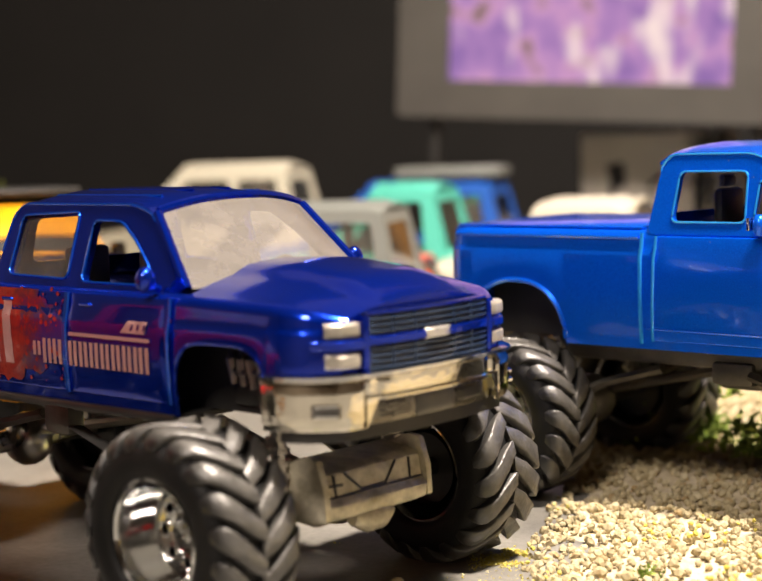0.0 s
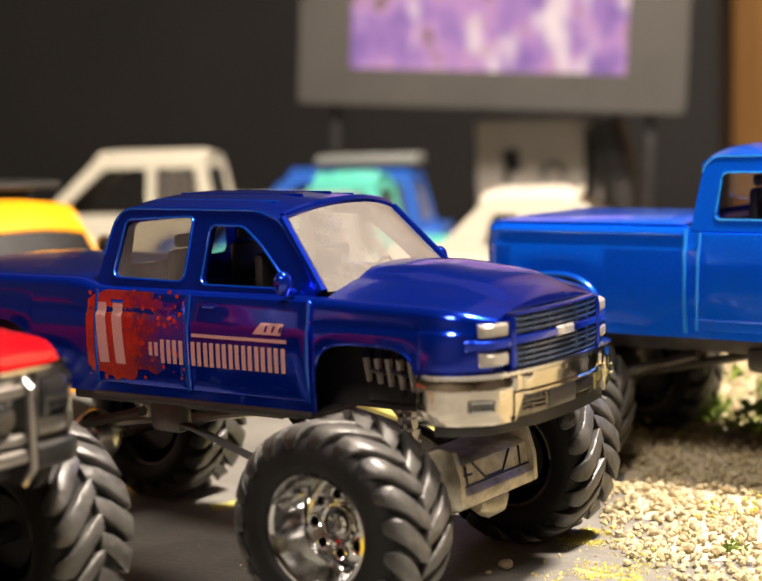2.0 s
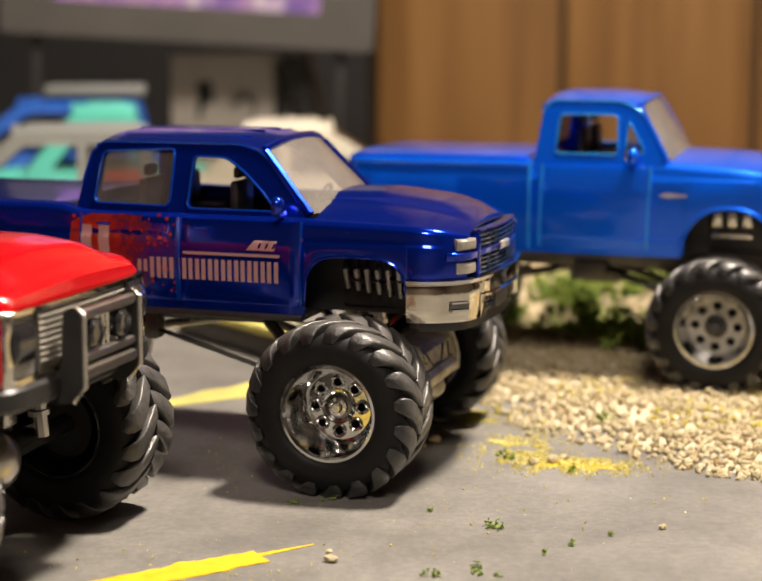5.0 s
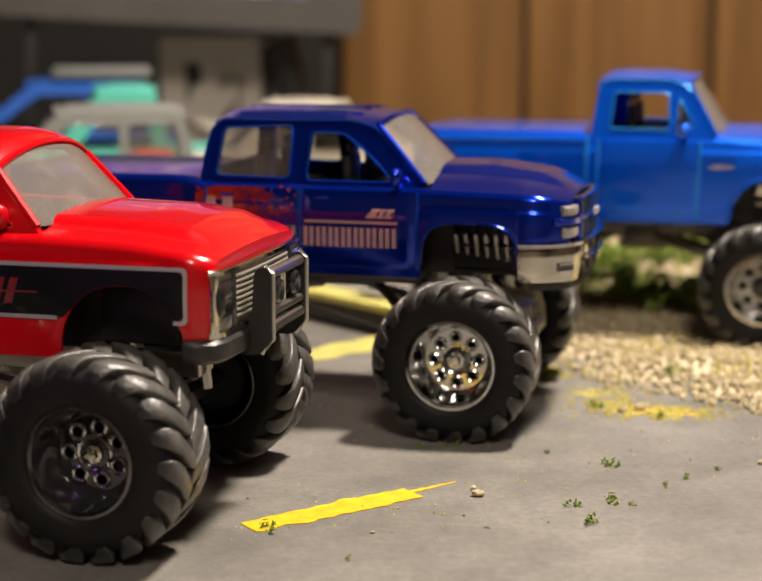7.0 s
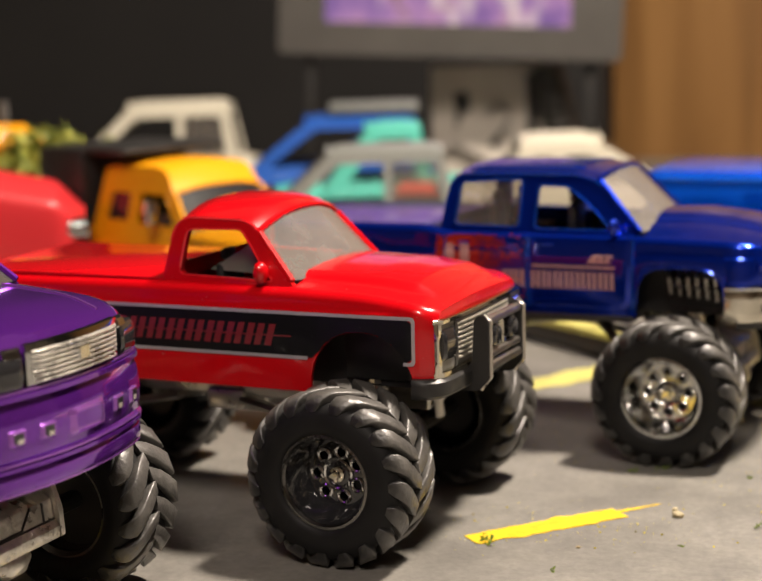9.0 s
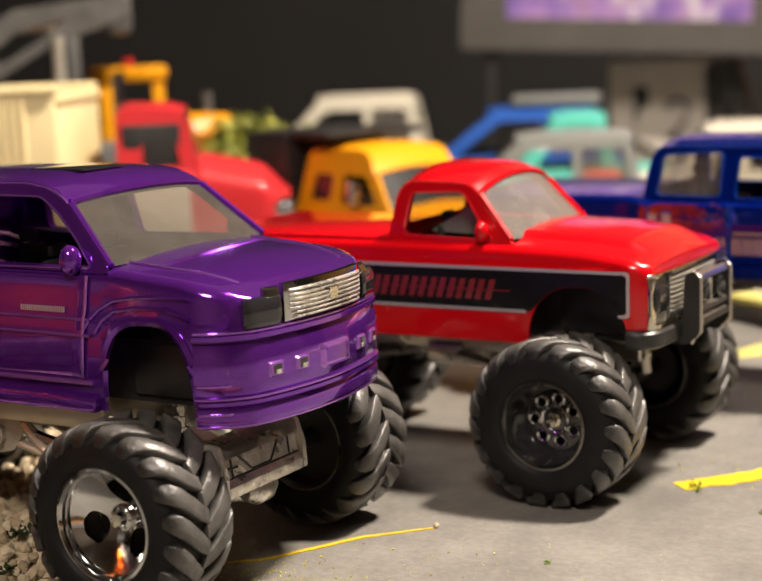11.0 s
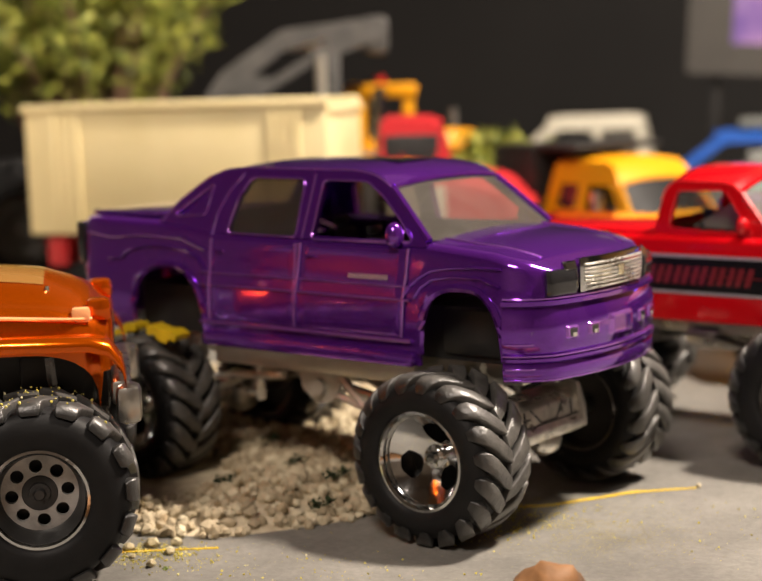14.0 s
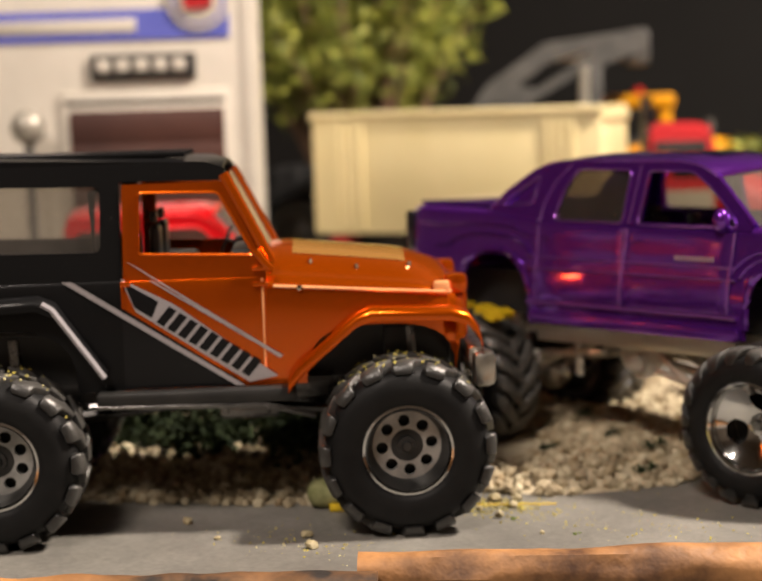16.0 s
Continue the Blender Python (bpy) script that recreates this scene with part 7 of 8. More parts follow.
log("wooden_log", (-11.2, -6.55, 0.24), (-4.4, -2.1, 0.24), 0.28, 1.0, "orange brown peeled stick lying on the board")
log("wooden_log", (-14.4, -9.4, 0.22), (-10.7, -6.85, 0.17), 0.25, 4.0, "orange brown stick with dark charred bark", BARK_DARK)
bm = bmesh.new()
bmesh.ops.create_icosphere(bm, subdivisions=3, radius=0.42)
for v in bm.verts:
    v.co *= 1 + 0.3 * noise.noise(v.co * 4)
tagged(part("wood_knot", bm, BARK_DARK, at=cmpose(-6.0, -2.9, 0.38), sharp=80), "round reddish brown knot of wood", "wood")

# ---------------------------------------------------------------- toys and props behind


def small_car(name, m, label, mat, scale=(1.0, 1.0), kind="suv", glass=None, wheel_r=0.5, top=None, group="toy cars at the back"):
    car = thing(name, m @ Matrix.Diagonal((scale[0], scale[0], scale[1], 1)), label, "toy car", group)
    long = {"suv": (-5.6, 1.3), "pickup": (-5.6, 1.3), "sedan": (-5.4, 1.3), "open": (-5.4, 1.3)}[kind]
    low, hood, roof = (0.55, 1.35, 2.55) if kind in ("suv", "pickup") else (0.42, 1.05, 1.85)
    b = Body(1.35, long[0], long[1], low, [(0, 0.62, low + 0.62, 2.2), (-4.1, 0.62, low + 0.62, 2.2)], [(long[0], hood + 0.1), (-1, hood + 0.1), (0.8, hood - 0.08), (long[1], hood - 0.25)],
             [(long[0], hood + 0.14), (-1, hood + 0.22), (0.8, hood + 0.06), (long[1], hood - 0.2)], crease=hood - 0.2, nose=0.5, nose_in=0.3, tail=0.4, tail_in=0.2)
    back = {"suv": -5.2, "pickup": -2.9, "sedan": -4.6, "open": -4.4}[kind]
    part("body_shell", b.mesh(0.14, back + 0.2, -0.8), mat, car)
    zt = roof
    xs = {"suv": -2.0, "sedan": -1.9}.get(kind, -1.4)  # top of the windscreen
    ol = [(back, hood), (back + (0.3 if kind != "sedan" else 1.0), zt - 0.08), (back + (0.5 if kind != "sedan" else 1.2), zt), (xs - 0.3, zt), (xs, zt - 0.1), (-0.4, hood)]
    mid = (ol[1][0] + xs - 0.1) / 2
    wins = [[(ol[1][0] + 0.05, hood + 0.2), (mid - 0.1, hood + 0.2), (mid - 0.1, zt - 0.18), (ol[1][0] + 0.22, zt - 0.18)], [(mid + 0.1, hood + 0.2), (-0.95, hood + 0.2), (xs - 0.25, zt - 0.18), (mid + 0.1, zt - 0.18)]]
    if kind == "pickup":
        wins = [[(back + 0.4, hood + 0.2), (-0.95, hood + 0.2), (-1.65, zt - 0.18), (back + 0.5, zt - 0.18)]]
    cabin(car, b, mat, ol, wins, 0.25, hood, 1.28, [(ol[1][0], zt - 0.06), (ol[1][0] + 0.3, zt), (xs - 0.3, zt), (xs - 0.02, zt - 0.08)], ((xs, zt - 0.08), (-0.42, hood + 0.06), 0.2), ((ol[1][0], zt - 0.1), (back, hood)), glass=glass or GLASS, roof_mat=top)
    part("interior_tub", newbox(back + 0.3, -0.8, -1.0, 1.0, hood - 0.4, hood + 0.1, 0.05), DARK_PLASTIC, car)
    w = Wrap(b, 0.8, long[1], 0.08)
    part("front_bumper", w.slab(-1.6, 1.6, low, low + 0.25, 0.08, 0.2, 24), CHROME_WARM, car)
    part("grille", w.slab(-0.6, 0.6, low + 0.32, hood - 0.35, 0.04, 0.1, 10), CHROME_DARK, car)
    for s in (-1, 1):
        part("headlight", w.slab(s * 0.7, s * 1.05, low + 0.34, low + 0.58, 0.04, 0.1, 6), LAMP_WHITE, car)
    bm = lathe(bmesh.new(), [(0.0, -0.1), (0.28, -0.12), (0.3, -0.2), (wheel_r - 0.06, -0.2), (wheel_r, -0.14), (wheel_r, 0.14), (wheel_r - 0.06, 0.2), (0, 0.2)], 24)
    wh = part("wheel", bm, RUBBER, car)
    part("hub", lathe(bmesh.new(), [(0, -0.19), (0.22, -0.17), (0.27, -0.13)], 20), CHROME, wh)
    wh.matrix_basis = cmpose(0, -1.2, wheel_r)
    for x, y, r in ((0, 1.2, 180), (-4.1, -1.2, 0), (-4.1, 1.2, 180)):
        again(wh, car, cmpose(x, y, wheel_r, r))
    return car, b


# white off-roader, blue wagon with roof rack, teal pickup, grey car, low white car, red car
small_car("toy_suv", cmpose(-24.2, 35.6, 0, 195), "cream white toy off-roader with dark windows", ENAMEL_WHITE, (1.16, 1.66), "suv", GLASS_SMOKE)
car, _ = small_car("toy_suv", cmpose(-18.5, 36.8, 0, 195), "sky blue toy wagon with pale roof rack", ENAMEL_BLUE, (1.25, 1.43), "suv", GLASS_SMOKE)
part("roof_rack", newbox(-5.0, -2.6, -0.8, 0.8, 2.70, 2.92, 0.06), ENAMEL_GREY, car)
small_car("toy_pickup", cmpose(-14.1, 31.3, 0, 195), "teal toy pickup with open cab window", ENAMEL_TEAL, (1.3, 1.47), "pickup")
small_car("toy_suv", cmpose(-13.6, 25.1, 0, 195), "grey toy wagon with large glass", ENAMEL_GREY, (1.02, 1.39), "suv")
small_car("toy_car", cmpose(-3.1, 32.3, 0, 14), "low white toy car", ENAMEL_WHITE, (1.31, 1.80), "sedan", GLASS_SMOKE)
small_car("toy_suv", cmpose(-20.0, 4.1, 0, 35), "red toy car behind the gravel heap", RED, (1.0, 1.48), "suv")
small_car("toy_car", cmpose(-12.9, 40.6, 0, 15), "green toy car with pale glass", ENAMEL_GREEN, (0.5, 1.65), "sedan")
small_car("toy_car", cmpose(-8.6, 29.6, 0, 15), "low orange red toy car behind the grey wagon", ENAMEL_CORAL, (0.62, 1.2), "sedan", GLASS_SMOKE)


def orange_truck():
    car = thing("toy_work_truck", cmpose(-11.6, 18.9, 0, -28) @ Matrix.Diagonal((1.05, 1.0, 0.95, 1)), "amber yellow toy work truck with black load bed", "toy truck")
    b = Body(1.5, -4.9, 2.2, 0.9, [(0.9, 0.75, 1.7, 2.2), (-3.9, 0.75, 1.7, 2.2)], [(-4.9, 2.5), (-0.5, 2.62), (1.7, 2.5), (2.2, 2.3)], [(-4.9, 2.55), (-0.5, 2.78), (1.7, 2.66), (2.2, 2.4)], nose=0.5, nose_in=0.25)
    part("body_shell", b.mesh(0.15, -3.0, -0.4), ENAMEL_YELLOW, car)
    cabin(car, b, ENAMEL_YELLOW, [(-3.3, 2.5), (-3.05, 3.9), (-2.85, 4.02), (-1.25, 4.02), (-0.95, 3.9), (-0.1, 2.5)], [[(-2.85, 2.75), (-2.1, 2.75), (-2.05, 3.42), (-2.72, 3.42)], [(-1.8, 2.7), (-0.5, 2.7), (-0.95, 3.42), (-1.75, 3.42)]],
          0.2, 2.5, 1.46, [(-3.05, 3.92), (-2.85, 4.0), (-1.3, 4.0), (-0.98, 3.88), (-0.66, 3.44)], ((-0.66, 3.44), (-0.1, 2.6), 0.25), ((-3.05, 3.9), (-3.25, 2.5)), glass=RUBBER, rear_glass=LAMP_DARK)
    part("interior_tub", newbox(-3.0, -0.5, -1.1, 1.1, 2.2, 2.9, 0.05), DARK_PLASTIC, car)
    for s in (-1, 1):
        part("wing_mirror", newbox(-1.05, -0.75, s * 1.75 - 0.14, s * 1.75 + 0.14, 2.75, 3.35, 0.1), CHROME, car, "chrome wing mirror")
    part("load_bed", newbox(-5.1, -3.45, -1.55, 1.55, 1.6, 4.42, 0.08), DARK_PLASTIC, car, "black load bed")
    part("bed_canopy", newbox(-3.6, -2.0, -1.5, 1.5, 4.28, 4.45, 0.08), DARK_PLASTIC, car, "black cab guard")
    bm = lathe(bmesh.new(), [(0.0, -0.1), (0.3, -0.12), (0.32, -0.25), (0.66, -0.25), (0.72, -0.18), (0.72, 0.18), (0.66, 0.25), (0, 0.25)], 24)
    wh = part("wheel", bm, RUBBER, car)
    part("hub", lathe(bmesh.new(), [(0, -0.2), (0.25, -0.18), (0.3, -0.13)], 20), CHROME, wh)
    wh.matrix_basis = cmpose(0.9, -1.3, 0.72)
    for x, y, r in ((0.9, 1.3, 180), (-3.9, -1.3, 0), (-3.9, 1.3, 180)):
        again(wh, car, cmpose(x, y, 0.72, r))


orange_truck()


def red_semi():
    car = thing("toy_lorry", cmpose(-17.2, 17.9, 0, 26), "faded red toy lorry tractor with rounded bonnet", "toy lorry")
    b = Body(1.3, -1.6, 2.1, 1.0, [(1.2, 0.75, 1.9, 2.2)], [(-1.6, 3.7), (-0.2, 3.7), (0.2, 3.55), (1.5, 3.25), (2.1, 2.75)], [(-1.6, 3.9), (-0.2, 3.9), (0.2, 3.85), (1.5, 3.55), (2.1, 2.9)], nose=0.8, nose_in=0.4)
    part("body_shell", b.mesh(0.3), ENAMEL_RED, car)
    cabin(car, b, ENAMEL_RED, [(-1.85, 3.2), (-1.8, 4.85), (-1.62, 5.0), (-0.55, 4.95), (-0.3, 4.8), (0.1, 3.2)], [[(-1.25, 3.55), (-0.35, 3.55), (-0.5, 4.5), (-1.25, 4.5)]], 0.15, 3.2, 1.28,
          [(-1.8, 4.86), (-1.6, 4.98), (-0.6, 4.95), (-0.32, 4.84)], ((-0.3, 4.8), (0.1, 3.3), 0.1), ((-1.8, 4.8), (-1.85, 3.2)), glass=GLASS_SMOKE, rear_glass=LAMP_DARK)
    part("interior_tub", newbox(-1.7, -0.35, -1.15, 1.15, 3.0, 4.62, 0.05), DARK_PLASTIC, car)
    for s in (-1, 1):
        part("headlight", tube(bmesh.new(), [(1.7, s * 0.95, 2.55), (2.15, s * 0.95, 2.55)], 0.26, 14), CHROME, car, "round chrome headlight")
        part("cab_stripe", newbox(-1.65, -0.2, s * 1.3 - 0.02, s * 1.3 + 0.02, 2.1, 3.35, 0.01), ENAMEL_WHITE, car, "white lower cab panel")
    part("front_bumper", newbox(1.7, 2.25, -1.4, 1.4, 0.6, 1.1, 0.1), CHROME_DARK, car)
    part("frame_rail", newbox(-6.0, 2.3, -0.7, 0.7, 0.9, 1.3, 0.05), DARK_PLASTIC, car)
    part("exhaust_pipe", tube(bmesh.new(), [(-1.9, 1.5, 1.2), (-1.9, 1.5, 5.8)], 0.16, 10), CHROME_DARK, car)
    bm = lathe(bmesh.new(), [(0.0, -0.1), (0.4, -0.12), (0.42, -0.3), (0.8, -0.3), (0.88, -0.2), (0.88, 0.2), (0.8, 0.3), (0, 0.3)], 24)
    wh = part("wheel", bm, RUBBER, car)
    wh.matrix_basis = cmpose(1.5, -1.2, 0.88)
    for x, y in ((1.5, 1.2), (-3.6, -1.2), (-3.6, 1.2), (-5.4, -1.2), (-5.4, 1.2)):
        again(wh, car, cmpose(x, y, 0.88))


red_semi()


def cream_trailer():
    t = thing("toy_trailer", cmpose(-26.6, 12.5, 0, 16), "open cream plastic toy dump trailer", "toy trailer")
    L, W = 7.9, 3.6
    for nm, a in (("side_panel", (0, L, 0, 0.16, 2.35, 5.6)), ("side_panel", (0, L, W - 0.16, W, 2.35, 5.6)), ("end_panel", (0, 0.16, 0.16, W - 0.16, 2.35, 5.6)), ("end_panel", (L - 0.16, L, 0.16, W - 0.16, 2.35, 5.35)), ("bed_floor", (0.16, L - 0.16, 0.16, W - 0.16, 2.35, 2.55))):
        part(nm, newbox(*a, bevel=0.05), CREAM, t)
    part("top_rim", newbox(-0.08, L + 0.06, -0.08, 0.14, 5.42, 5.62, 0.05), CREAM, t)
    part("top_rim", newbox(L - 0.14, L + 0.08, 0.16, W, 5.20, 5.40, 0.05), CREAM, t)
    for x in (0.75, 0.97, 1.19, 1.41, 6.5, 6.72, 6.94, 7.16):
        part("panel_rib", newbox(x - 0.06, x + 0.06, -0.06, 0.02, 2.5, 5.42, 0.025), CREAM, t)
    part("frame_rail", newbox(0.3, L + 1.2, 1.0, 2.6, 1.5, 2.34, 0.05), DARK_PLASTIC, t)
    part("tail_board", newbox(0.35, 0.9, 0.2, 1.2, 1.5, 2.3, 0.05), ENAMEL_RED, t)
    bm = lathe(bmesh.new(), [(0.0, -0.1), (0.4, -0.12), (0.42, -0.3), (0.8, -0.3), (0.88, -0.2), (0.88, 0.2), (0.8, 0.3), (0, 0.3)], 24)
    wh = part("wheel", bm, RUBBER, t)
    wh.matrix_basis = cmpose(1.6, 0.4, 0.88)
    for x, y in ((1.6, 3.2), (3.6, 0.4), (3.6, 3.2)):
        again(wh, t, cmpose(x, y, 0.88))



def tractor_wheel():
    t = thing("toy_tractor_wheel", cmpose(-30.2, 16.2, 2.05, 41) @ Matrix.Scale(0.9, 4), "large black rubber toy tractor wheel behind the trailer", "toy wheel")
    part("tyre", tyre_mesh(R=2.25, half=0.8, bead=1.15), RUBBER, t)
    part("tread", tread_mesh(R=2.25, half=0.8, lugs=20), RUBBER, t)
    bm = lathe(bmesh.new(), [(0.0, -0.35), (0.35, -0.38), (0.5, -0.2), (1.0, -0.25), (1.16, -0.62), (1.18, 0.62), (1.0, 0.3), (0.0, 0.25)], 32)
    part("rim", bm, GREY_METAL, t, "dull grey rim")


cream_trailer()
tractor_wheel()


def loader():
    t = thing("toy_loader", cmpose(-22.0, 24.3, 0, 29) @ Matrix.Scale(0.9, 4), "yellow toy wheel loader with open cab frame", "toy loader")
    part("body_block", newbox(-2.2, 2.4, -1.2, 1.2, 1.2, 3.6, 0.2), ENAMEL_YELLOW, t)
    part("hood", newbox(0.4, 3.2, -0.9, 0.9, 3.3, 4.0, 0.25), ENAMEL_YELLOW, t)
    for x in (-1.4, 0.2):
        for y in (-0.85, 0.85):
            part("cab_post", newbox(x - 0.18, x + 0.18, y - 0.18, y + 0.18, 3.5, 6.2, 0.05), ENAMEL_YELLOW, t)
    part("cab_roof", newbox(-1.9, 0.5, -1.15, 1.15, 6.05, 6.5, 0.12), ENAMEL_YELLOW, t)
    part("cab_seat", newbox(-1.2, -0.2, -0.5, 0.5, 3.6, 5.0, 0.1), DARK_PLASTIC, t)
    part("beacon", tube(bmesh.new(), [(-0.7, 0, 6.5), (-0.7, 0, 6.75)], 0.16, 10), ENAMEL_RED, t)
    part("exhaust_pipe", tube(bmesh.new(), [(1.7, -0.4, 3.9), (1.7, -0.4, 5.6)], 0.14, 10), GREY_METAL, t)
    for x in (-1.5, 1.8):
        for y in (-1.3, 1.3):
            part("wheel", lathe(bmesh.new(), [(0, y - 0.4), (1.1, y - 0.4), (1.25, y - 0.25), (1.25, y + 0.25), (1.1, y + 0.4), (0, y + 0.4)], 24), RUBBER, t, at=cmpose(x, 0, 1.25))
    t = thing("toy_digger_bucket", cmpose(-20.6, 24.5, 0, 18), "yellow toy digger arm lying behind the cars", "toy digger")
    part("arm", tube(bmesh.new(), [(-5, 0, 3.0), (-1.5, 0, 4.0), (0.6, 0, 3.9), (1.2, 0, 3.3)], 0.55, 8), ENAMEL_YELLOW, t)
    part("base", newbox(-5.5, -1, -1.2, 1.2, 0, 3.0, 0.2), ENAMEL_YELLOW, t)


loader()


def crane():
    t = thing("toy_crane", cmpose(-23.9, 21.0, 0, 32) @ Matrix.Scale(0.84, 4), "dull grey toy crane arm with pulley frame", "toy crane")
    part("base", newbox(-3.0, 3.0, -1.2, 1.2, 0, 4.6, 0.2), GREY_METAL, t)
    arm = rounded([(-3.6, 5.8), (-2.4, 7.5), (-0.3, 8.9), (3.2, 9.3), (3.4, 8.6), (1.9, 8.1), (0.4, 7.5), (-1.3, 6.5), (-2.2, 5.2)], 0.15)
    slot = rounded([(-1.3, 7.4), (-0.2, 8.2), (1.4, 8.6), (0.6, 8.0), (-0.6, 7.3)], 0.1)
    for y in (-0.75, 0.45):
        part("boom_side", slab(arm, [slot], lambda x, z, y=y: (x, y, z), (0, 0.3, 0)), GREY_METAL, t)
        part("boom_strut", newbox(-2.3, -1.75, y, y + 0.3, 4.4, 7.0, 0.05), GREY_METAL, t)
        part("boom_strut", newbox(1.3, 1.7, y, y + 0.3, 4.4, 8.2, 0.05), GREY_METAL, t)
    bm = newbox(-0.8, 2.4, -0.62, 0.62, 8.2, 8.6, 0.08)
    part("boom_plate", bm, SILVER_PLASTIC, t)
    part("lift_ram", tube(bmesh.new(), [(1.0, -0.9, 4.2), (1.05, -0.9, 8.0)], 0.18, 10), SILVER_PLASTIC, t)
    part("sheave_head", newbox(2.6, 3.4, -0.7, 0.7, 8.0, 9.3, 0.2), GREY_METAL, t)


crane()


def small_screen():
    t = thing("display_screen", pose(-0.1928, 0.4375, 0.058, 0, 3.2, 12.2), "dark grey framed display screen on two posts", "screen")
    W, H = 13.0, 9.5
    part("casing", slab(rounded([(0, 0), (W, 0), (W, H), (0, H)], 0.25), [rounded([(1.75, 1.22), (W - 1.95, 1.22), (W - 1.95, H - 1.2), (1.75, H - 1.2)], 0.05)], lambda x, z: (x, 0, z), (0, 0.8, 0)), GREY_BEZEL, t)
    part("back_plate", newbox(0.3, W - 0.3, 0.5, 1.0, 0.3, H - 0.3, 0.1), DARK_PLASTIC, t)
    part("screen_panel", newbox(1.7, W - 1.9, 0.22, 0.4, 1.15, H - 1.1), SCREEN, t, "lit purple picture with pale blurred shapes")
    for x in (1.2, 11.9):
        part("post", newbox(x - 0.14, x + 0.14, 0.5, 0.9, -5.5, 0.05, 0.04), DARK_PLASTIC, t)


def screen_mat():
    m = bpy.data.materials.new("lit_screen")
    m.use_nodes = True
    nt = m.node_tree
    nt.nodes.clear()
    out, em = nt.nodes.new("ShaderNodeOutputMaterial"), nt.nodes.new("ShaderNodeEmission")
    co, mp = nt.nodes.new("ShaderNodeTexCoord"), nt.nodes.new("ShaderNodeMapping")
    mp.inputs["Scale"].default_value = (1, 1, 0.42)
    mp.inputs["Location"].default_value = (0.31, 0.0, 0.17)
    link(nt, co.outputs["Object"], mp.inputs[0])
    a, b = nt.nodes.new("ShaderNodeTexNoise"), nt.nodes.new("ShaderNodeTexNoise")
    a.inputs["Scale"].default_value, a.inputs["Detail"].default_value = 105, 1.5
    b.inputs["Scale"].default_value, b.inputs["Detail"].default_value = 75, 2.0
    link(nt, mp.outputs[0], a.inputs["Vector"]), link(nt, co.outputs["Object"], b.inputs["Vector"])
    r1 = ramp(nt, b.outputs["Fac"], [(0.32, (0.26, 0.14, 0.36)), (0.5, (0.40, 0.21, 0.44)), (0.60, (0.54, 0.28, 0.47)), (0.70, (0.22, 0.14, 0.12))])
    r2 = ramp(nt, a.outputs["Fac"], [(0.54, (0, 0, 0)), (0.70, (1, 1, 1))])
    mx = nt.nodes.new("ShaderNodeMix")
    mx.data_type = "RGBA"
    mx.inputs[7].default_value = (0.85, 0.66, 0.62, 1)
    link(nt, r2.outputs[0], mx.inputs[0]), link(nt, r1.outputs[0], mx.inputs[6])
    link(nt, mx.outputs[2], em.inputs[0])
    em.inputs[1].default_value = 1.0
    link(nt, em.outputs[0], out.inputs[0])
    return m


SCREEN = screen_mat()
GREY_BEZEL = plain("dark_grey_bezel", (0.054, 0.050, 0.045), (0.072, 0.067, 0.060), 0.5, 0.0, 40, 0.1, 0.0005)
small_screen()
card = thing("printed_card", cmpose(-14.3, 47.6, 0, 12), "off-white card box with black painted strokes", "card box")
part("card_body", newbox(0, 4.9, 0, 1.5, 0, 5.0, 0.1), WHITE_CARD, card)
for r, pts in ((0.34, ((2.3, 3.1), (2.7, 3.5), (3.1, 3.2), (3.0, 2.6), (2.6, 2.2), (2.5, 1.8))), (0.45, ((0.3, 1.5), (0.9, 1.9), (1.6, 1.5), (2.2, 1.2))), (0.3, ((1.0, 2.6), (1.3, 3.3), (1.2, 4.0))), (0.22, ((4.0, 4.6), (4.05, 3.2), (4.0, 1.5))), (0.2, ((4.55, 4.6), (4.6, 3.0), (4.55, 1.5)))):
    part("brush_stroke", tube(bmesh.new(), [(x, 0.0, z) for x, z in pts], r, 8, ry=0.15), DARK_PLASTIC, card)
coil = thing("black_coil", cmpose(-8.3, 48.6, 0, 12, 0, -14), "ribbed black plastic hose standing upright", "hose")
part("hose_core", tube(bmesh.new(), [(-0.3, 0, 0), (-0.25, 0, 5.2)], 0.5, 12), DARK_PLASTIC, coil)
for k in range(14):
    part("hose_rib", tube(bmesh.new(), [(-0.3, 0, 0.2 + k * 0.36), (-0.3, 0, 0.38 + k * 0.36)], 0.72, 14), GREY_BEZEL, coil)


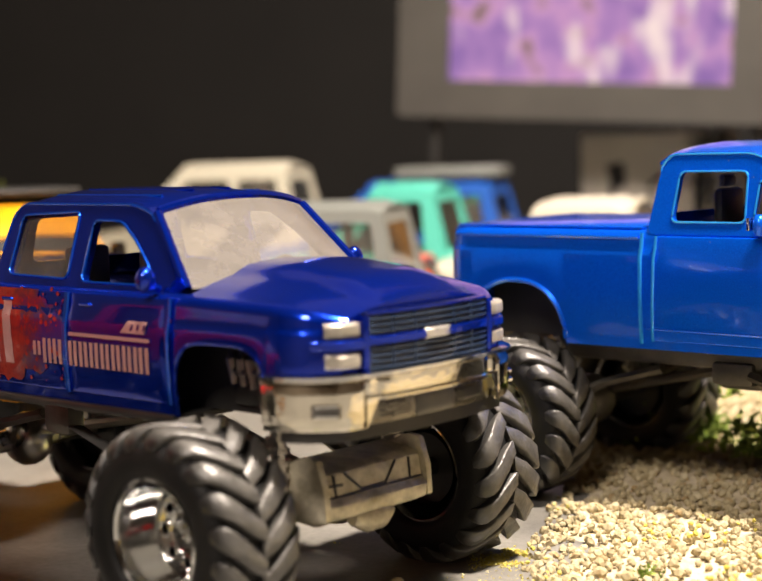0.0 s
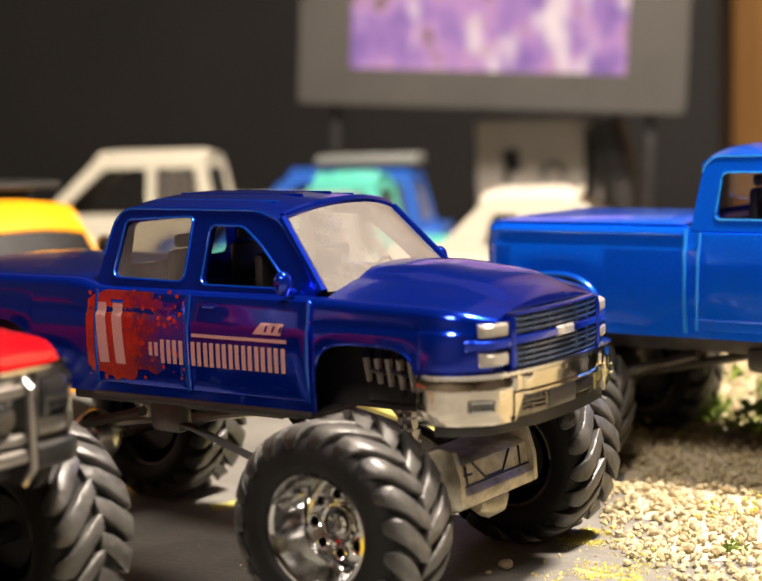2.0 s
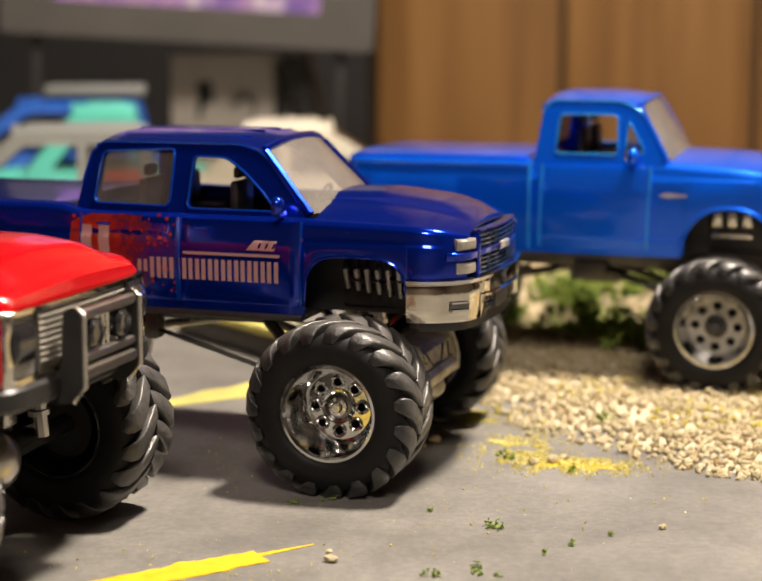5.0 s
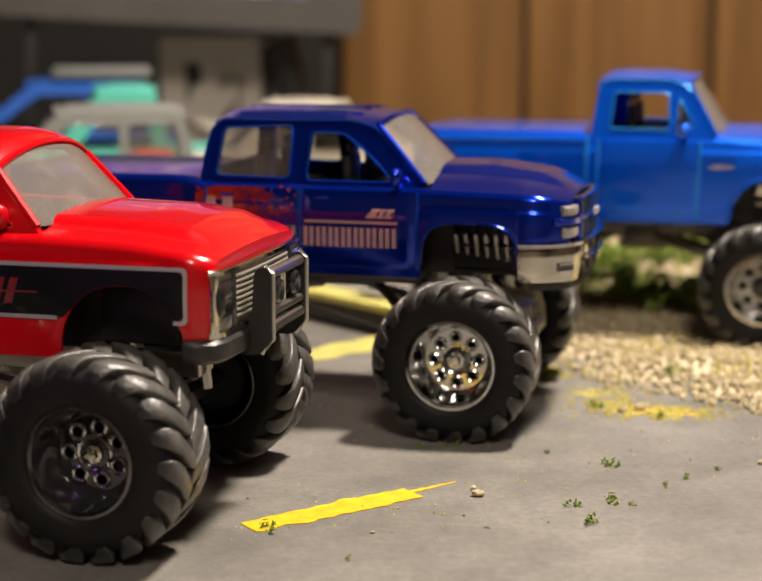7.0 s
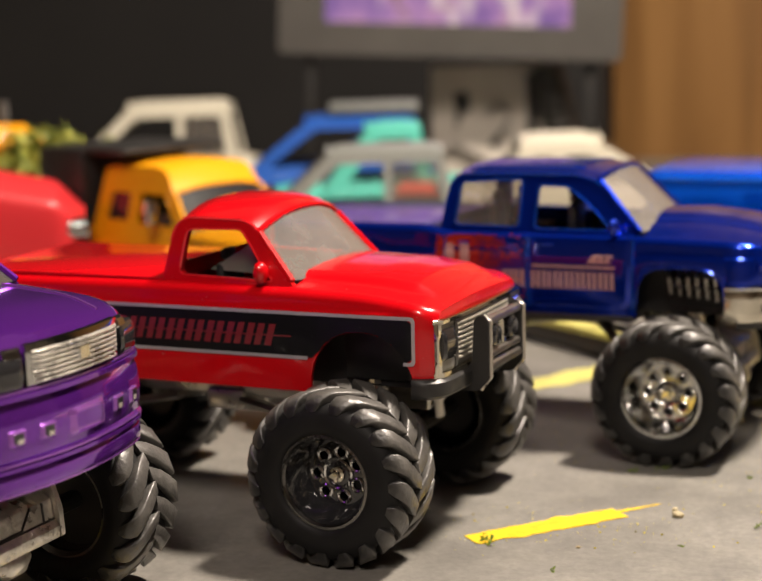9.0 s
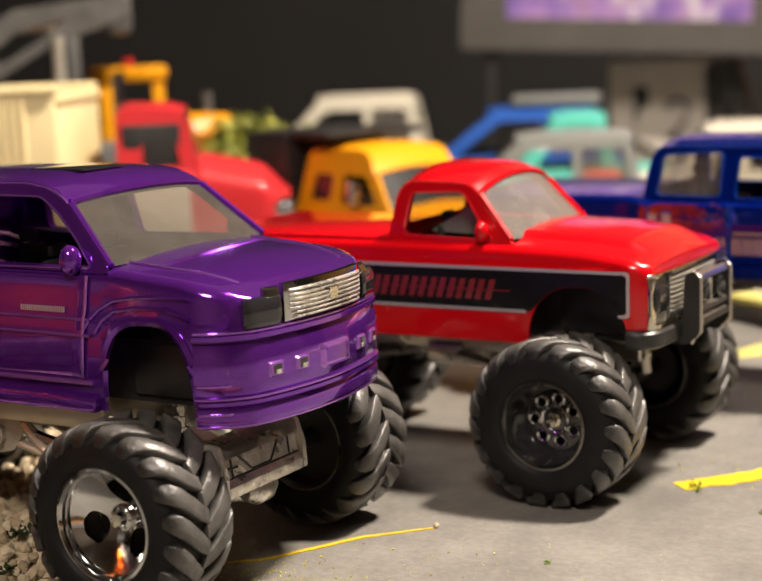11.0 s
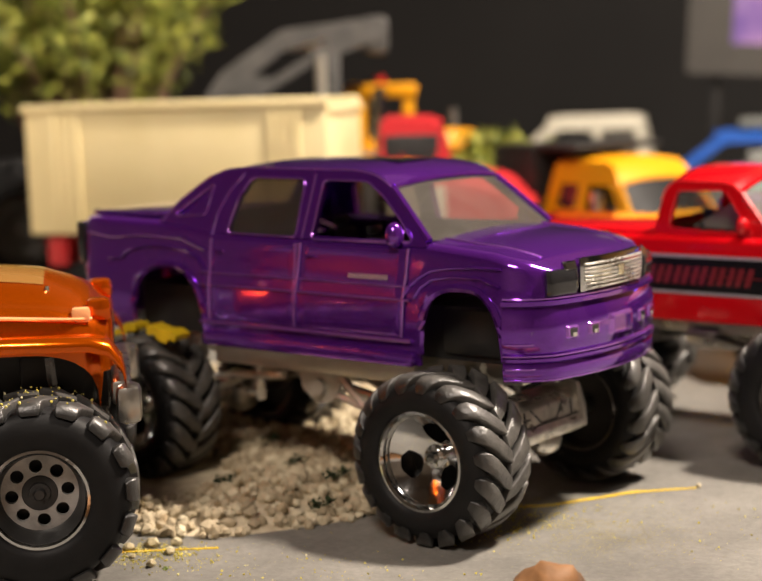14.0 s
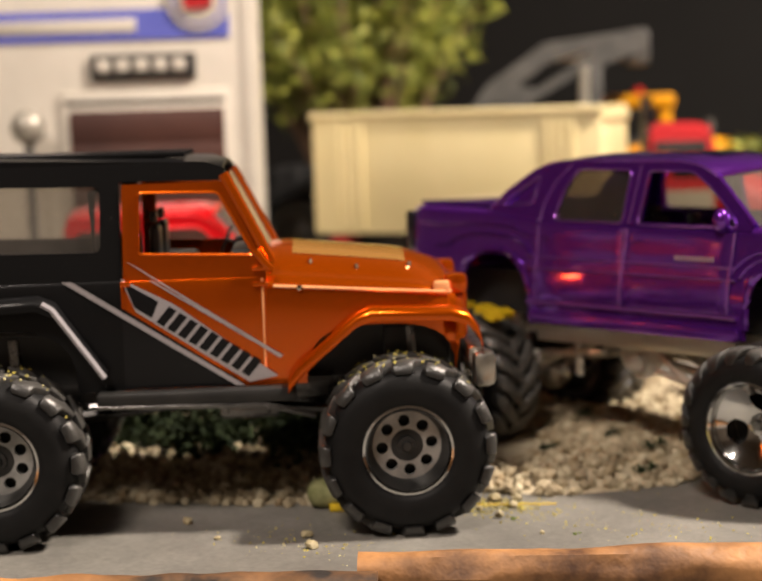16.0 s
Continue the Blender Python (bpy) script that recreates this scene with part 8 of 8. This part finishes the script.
def shop():
    t = thing("model_shop", cmpose(-26.35, 9.85, 0, 35.6), "white card model garage with blue band and dark door", "model building")
    L = 16.0
    part("front_wall", newbox(-L, 0, -0.2, 0.0, 0, 13, 0.03), WHITE_CARD, t)
    part("side_wall", newbox(-0.2, 0.0, 0.0, 2.8, 0, 13, 0.03), WHITE_CARD, t)
    part("corner_strip", newbox(-0.30, 0.03, -0.23, 0.05, 0, 13, 0.02), WHITE_CARD, t)
    part("blue_band", newbox(-L, -0.55, -0.24, -0.18, 7.62, 8.38), BAND_BLUE, t, "printed blue band")
    part("band_lettering", newbox(-6.6, -2.9, -0.27, -0.22, 7.82, 8.16, 0.02), WHITE_CARD, t)
    bm = tube(bmesh.new(), [(-1.3, -0.25, 8.6), (-1.3, -0.29, 8.6)], 0.80, 28)
    sgn = part("round_sign", bm, WHITE_CARD, t, "round printed sign")
    part("sign_ring", tube(bmesh.new(), [(-1.3, -0.28, 8.6), (-1.3, -0.31, 8.6)], 0.68, 28), BAND_BLUE, sgn)
    part("sign_disc", tube(bmesh.new(), [(-1.3, -0.30, 8.6), (-1.3, -0.33, 8.6)], 0.60, 28), WHITE_CARD, sgn)
    part("sign_patch", newbox(-1.65, -0.95, -0.36, -0.32, 8.35, 8.9, 0.1), ENAMEL_RED, sgn)
    for x, c in ((-6.4, 1), (-5.6, 1), (-4.0, 0)):
        part("upper_print", newbox(x, x + 0.5, -0.24, -0.18, 9.0, 9.6, 0.05), BAND_BLUE if c else ENAMEL_RED, t)
    part("sign_board", newbox(-4.08, -1.44, -0.32, -0.18, 6.62, 7.26, 0.03), DARK_PLASTIC, t, "black sign board")
    for k in range(5):
        part("sign_lettering", newbox(-3.95 + k * 0.48, -3.6 + k * 0.48, -0.35, -0.30, 6.82, 7.14, 0.03), WHITE_CARD, t)
    part("door_frame", newbox(-4.9, -0.62, -0.28, -0.18, 0, 6.35, 0.03), WHITE_CARD, t)
    part("door_header", newbox(-4.8, -0.72, -0.31, -0.2, 6.02, 6.12, 0.02), DARK_PLASTIC, t)
    part("garage_door", newbox(-4.7, -0.76, -0.32, -0.2, 0, 5.86, 0.03), DOOR_BROWN, t, "dark brown roller door")
    for k in range(7):
        part("door_slat", newbox(-4.7, -0.76, -0.335, -0.30, 0.1 + k * 0.82, 0.84 + k * 0.82, 0.02), DOOR_BROWN, t)
    bm = bmesh.new()
    bmesh.ops.create_uvsphere(bm, u_segments=16, v_segments=10, radius=0.45)
    bmesh.ops.translate(bm, vec=(-5.6, -1.0, 5.5), verts=bm.verts)
    part("globe_lamp", bm, LAMP_WHITE, t, "round frosted lamp globe")
    part("lamp_post", tube(bmesh.new(), [(-5.6, -1.0, 0), (-5.6, -1.0, 5.1)], 0.12, 10), GREY_METAL, t)


BAND_BLUE = plain("printed_blue", (0.10, 0.12, 0.50), (0.13, 0.15, 0.56), 0.5, 0.0, 90, 0.0)
DOOR_BROWN = plain("dark_brown_print", (0.05, 0.018, 0.014), (0.075, 0.028, 0.02), 0.5, 0.0, 60, 0.1, 0.0005)
shop()


def bush(name, m, height, spread, fronds, seed, label):
    t = thing(name, m, label, "plant")
    r = random.Random(seed)
    lv, lf = [], []
    for _ in range(fronds):
        a, lean = r.uniform(0, 6.28), r.uniform(0.1, 1.0)
        tip = Vector((math.cos(a) * spread * lean, math.sin(a) * spread * lean, height * r.uniform(0.55, 1.0)))
        base = Vector((math.cos(a) * 0.2, math.sin(a) * 0.2, 0))
        pts = [base.lerp(tip, k / 6) + Vector((0, 0, height * 0.12 * math.sin(math.pi * k / 6))) for k in range(7)]
        part("stem", tube(bmesh.new(), pts, [0.20, 0.19, 0.17, 0.14, 0.10, 0.06, 0.03], 5), TWIG, t)
        for k in range(50):
            u = r.uniform(0.46, 1.0) ** 0.8 * 6
            i = min(int(u), 5)
            p = pts[i].lerp(pts[i + 1], u - i)
            d = Vector((r.gauss(0, 1), r.gauss(0, 1), r.gauss(0.2, 0.8))).normalized()
            q = p + d * r.uniform(0.2, height * 0.11)
            for _ in range(4):
                c = p.lerp(q, r.uniform(0.2, 1)) + Vector((r.gauss(0, 0.12), r.gauss(0, 0.12), r.gauss(0, 0.12)))
                e = Vector((r.gauss(0, 1), r.gauss(0, 1), r.gauss(0, 1))).normalized()
                f = e.cross(d).normalized() * 0.07
                o = len(lv)
                s = r.uniform(0.12, 0.26)
                lv.extend([tuple((c - e * s) * CM), tuple((c + f) * CM), tuple((c + e * s) * CM), tuple((c - f) * CM)])
                lf.append((o, o + 1, o + 2, o + 3))
    me = bpy.data.meshes.new("foliage")
    me.from_pydata(lv, [], lf)
    me.materials.append(LEAF)
    f = new("foliage", me)
    f.parent = t
    tagged(f, "yellow green needle foliage", kind="stuff")


bush("model_tree", cmpose(-31.3, 21.2, 0), 13.0, 4.8, 60, 2, "bushy green model tree with brown twigs")
bush("model_bush", cmpose(-17.6, 22.3, 0), 4.3, 1.5, 16, 9, "small green model bush")
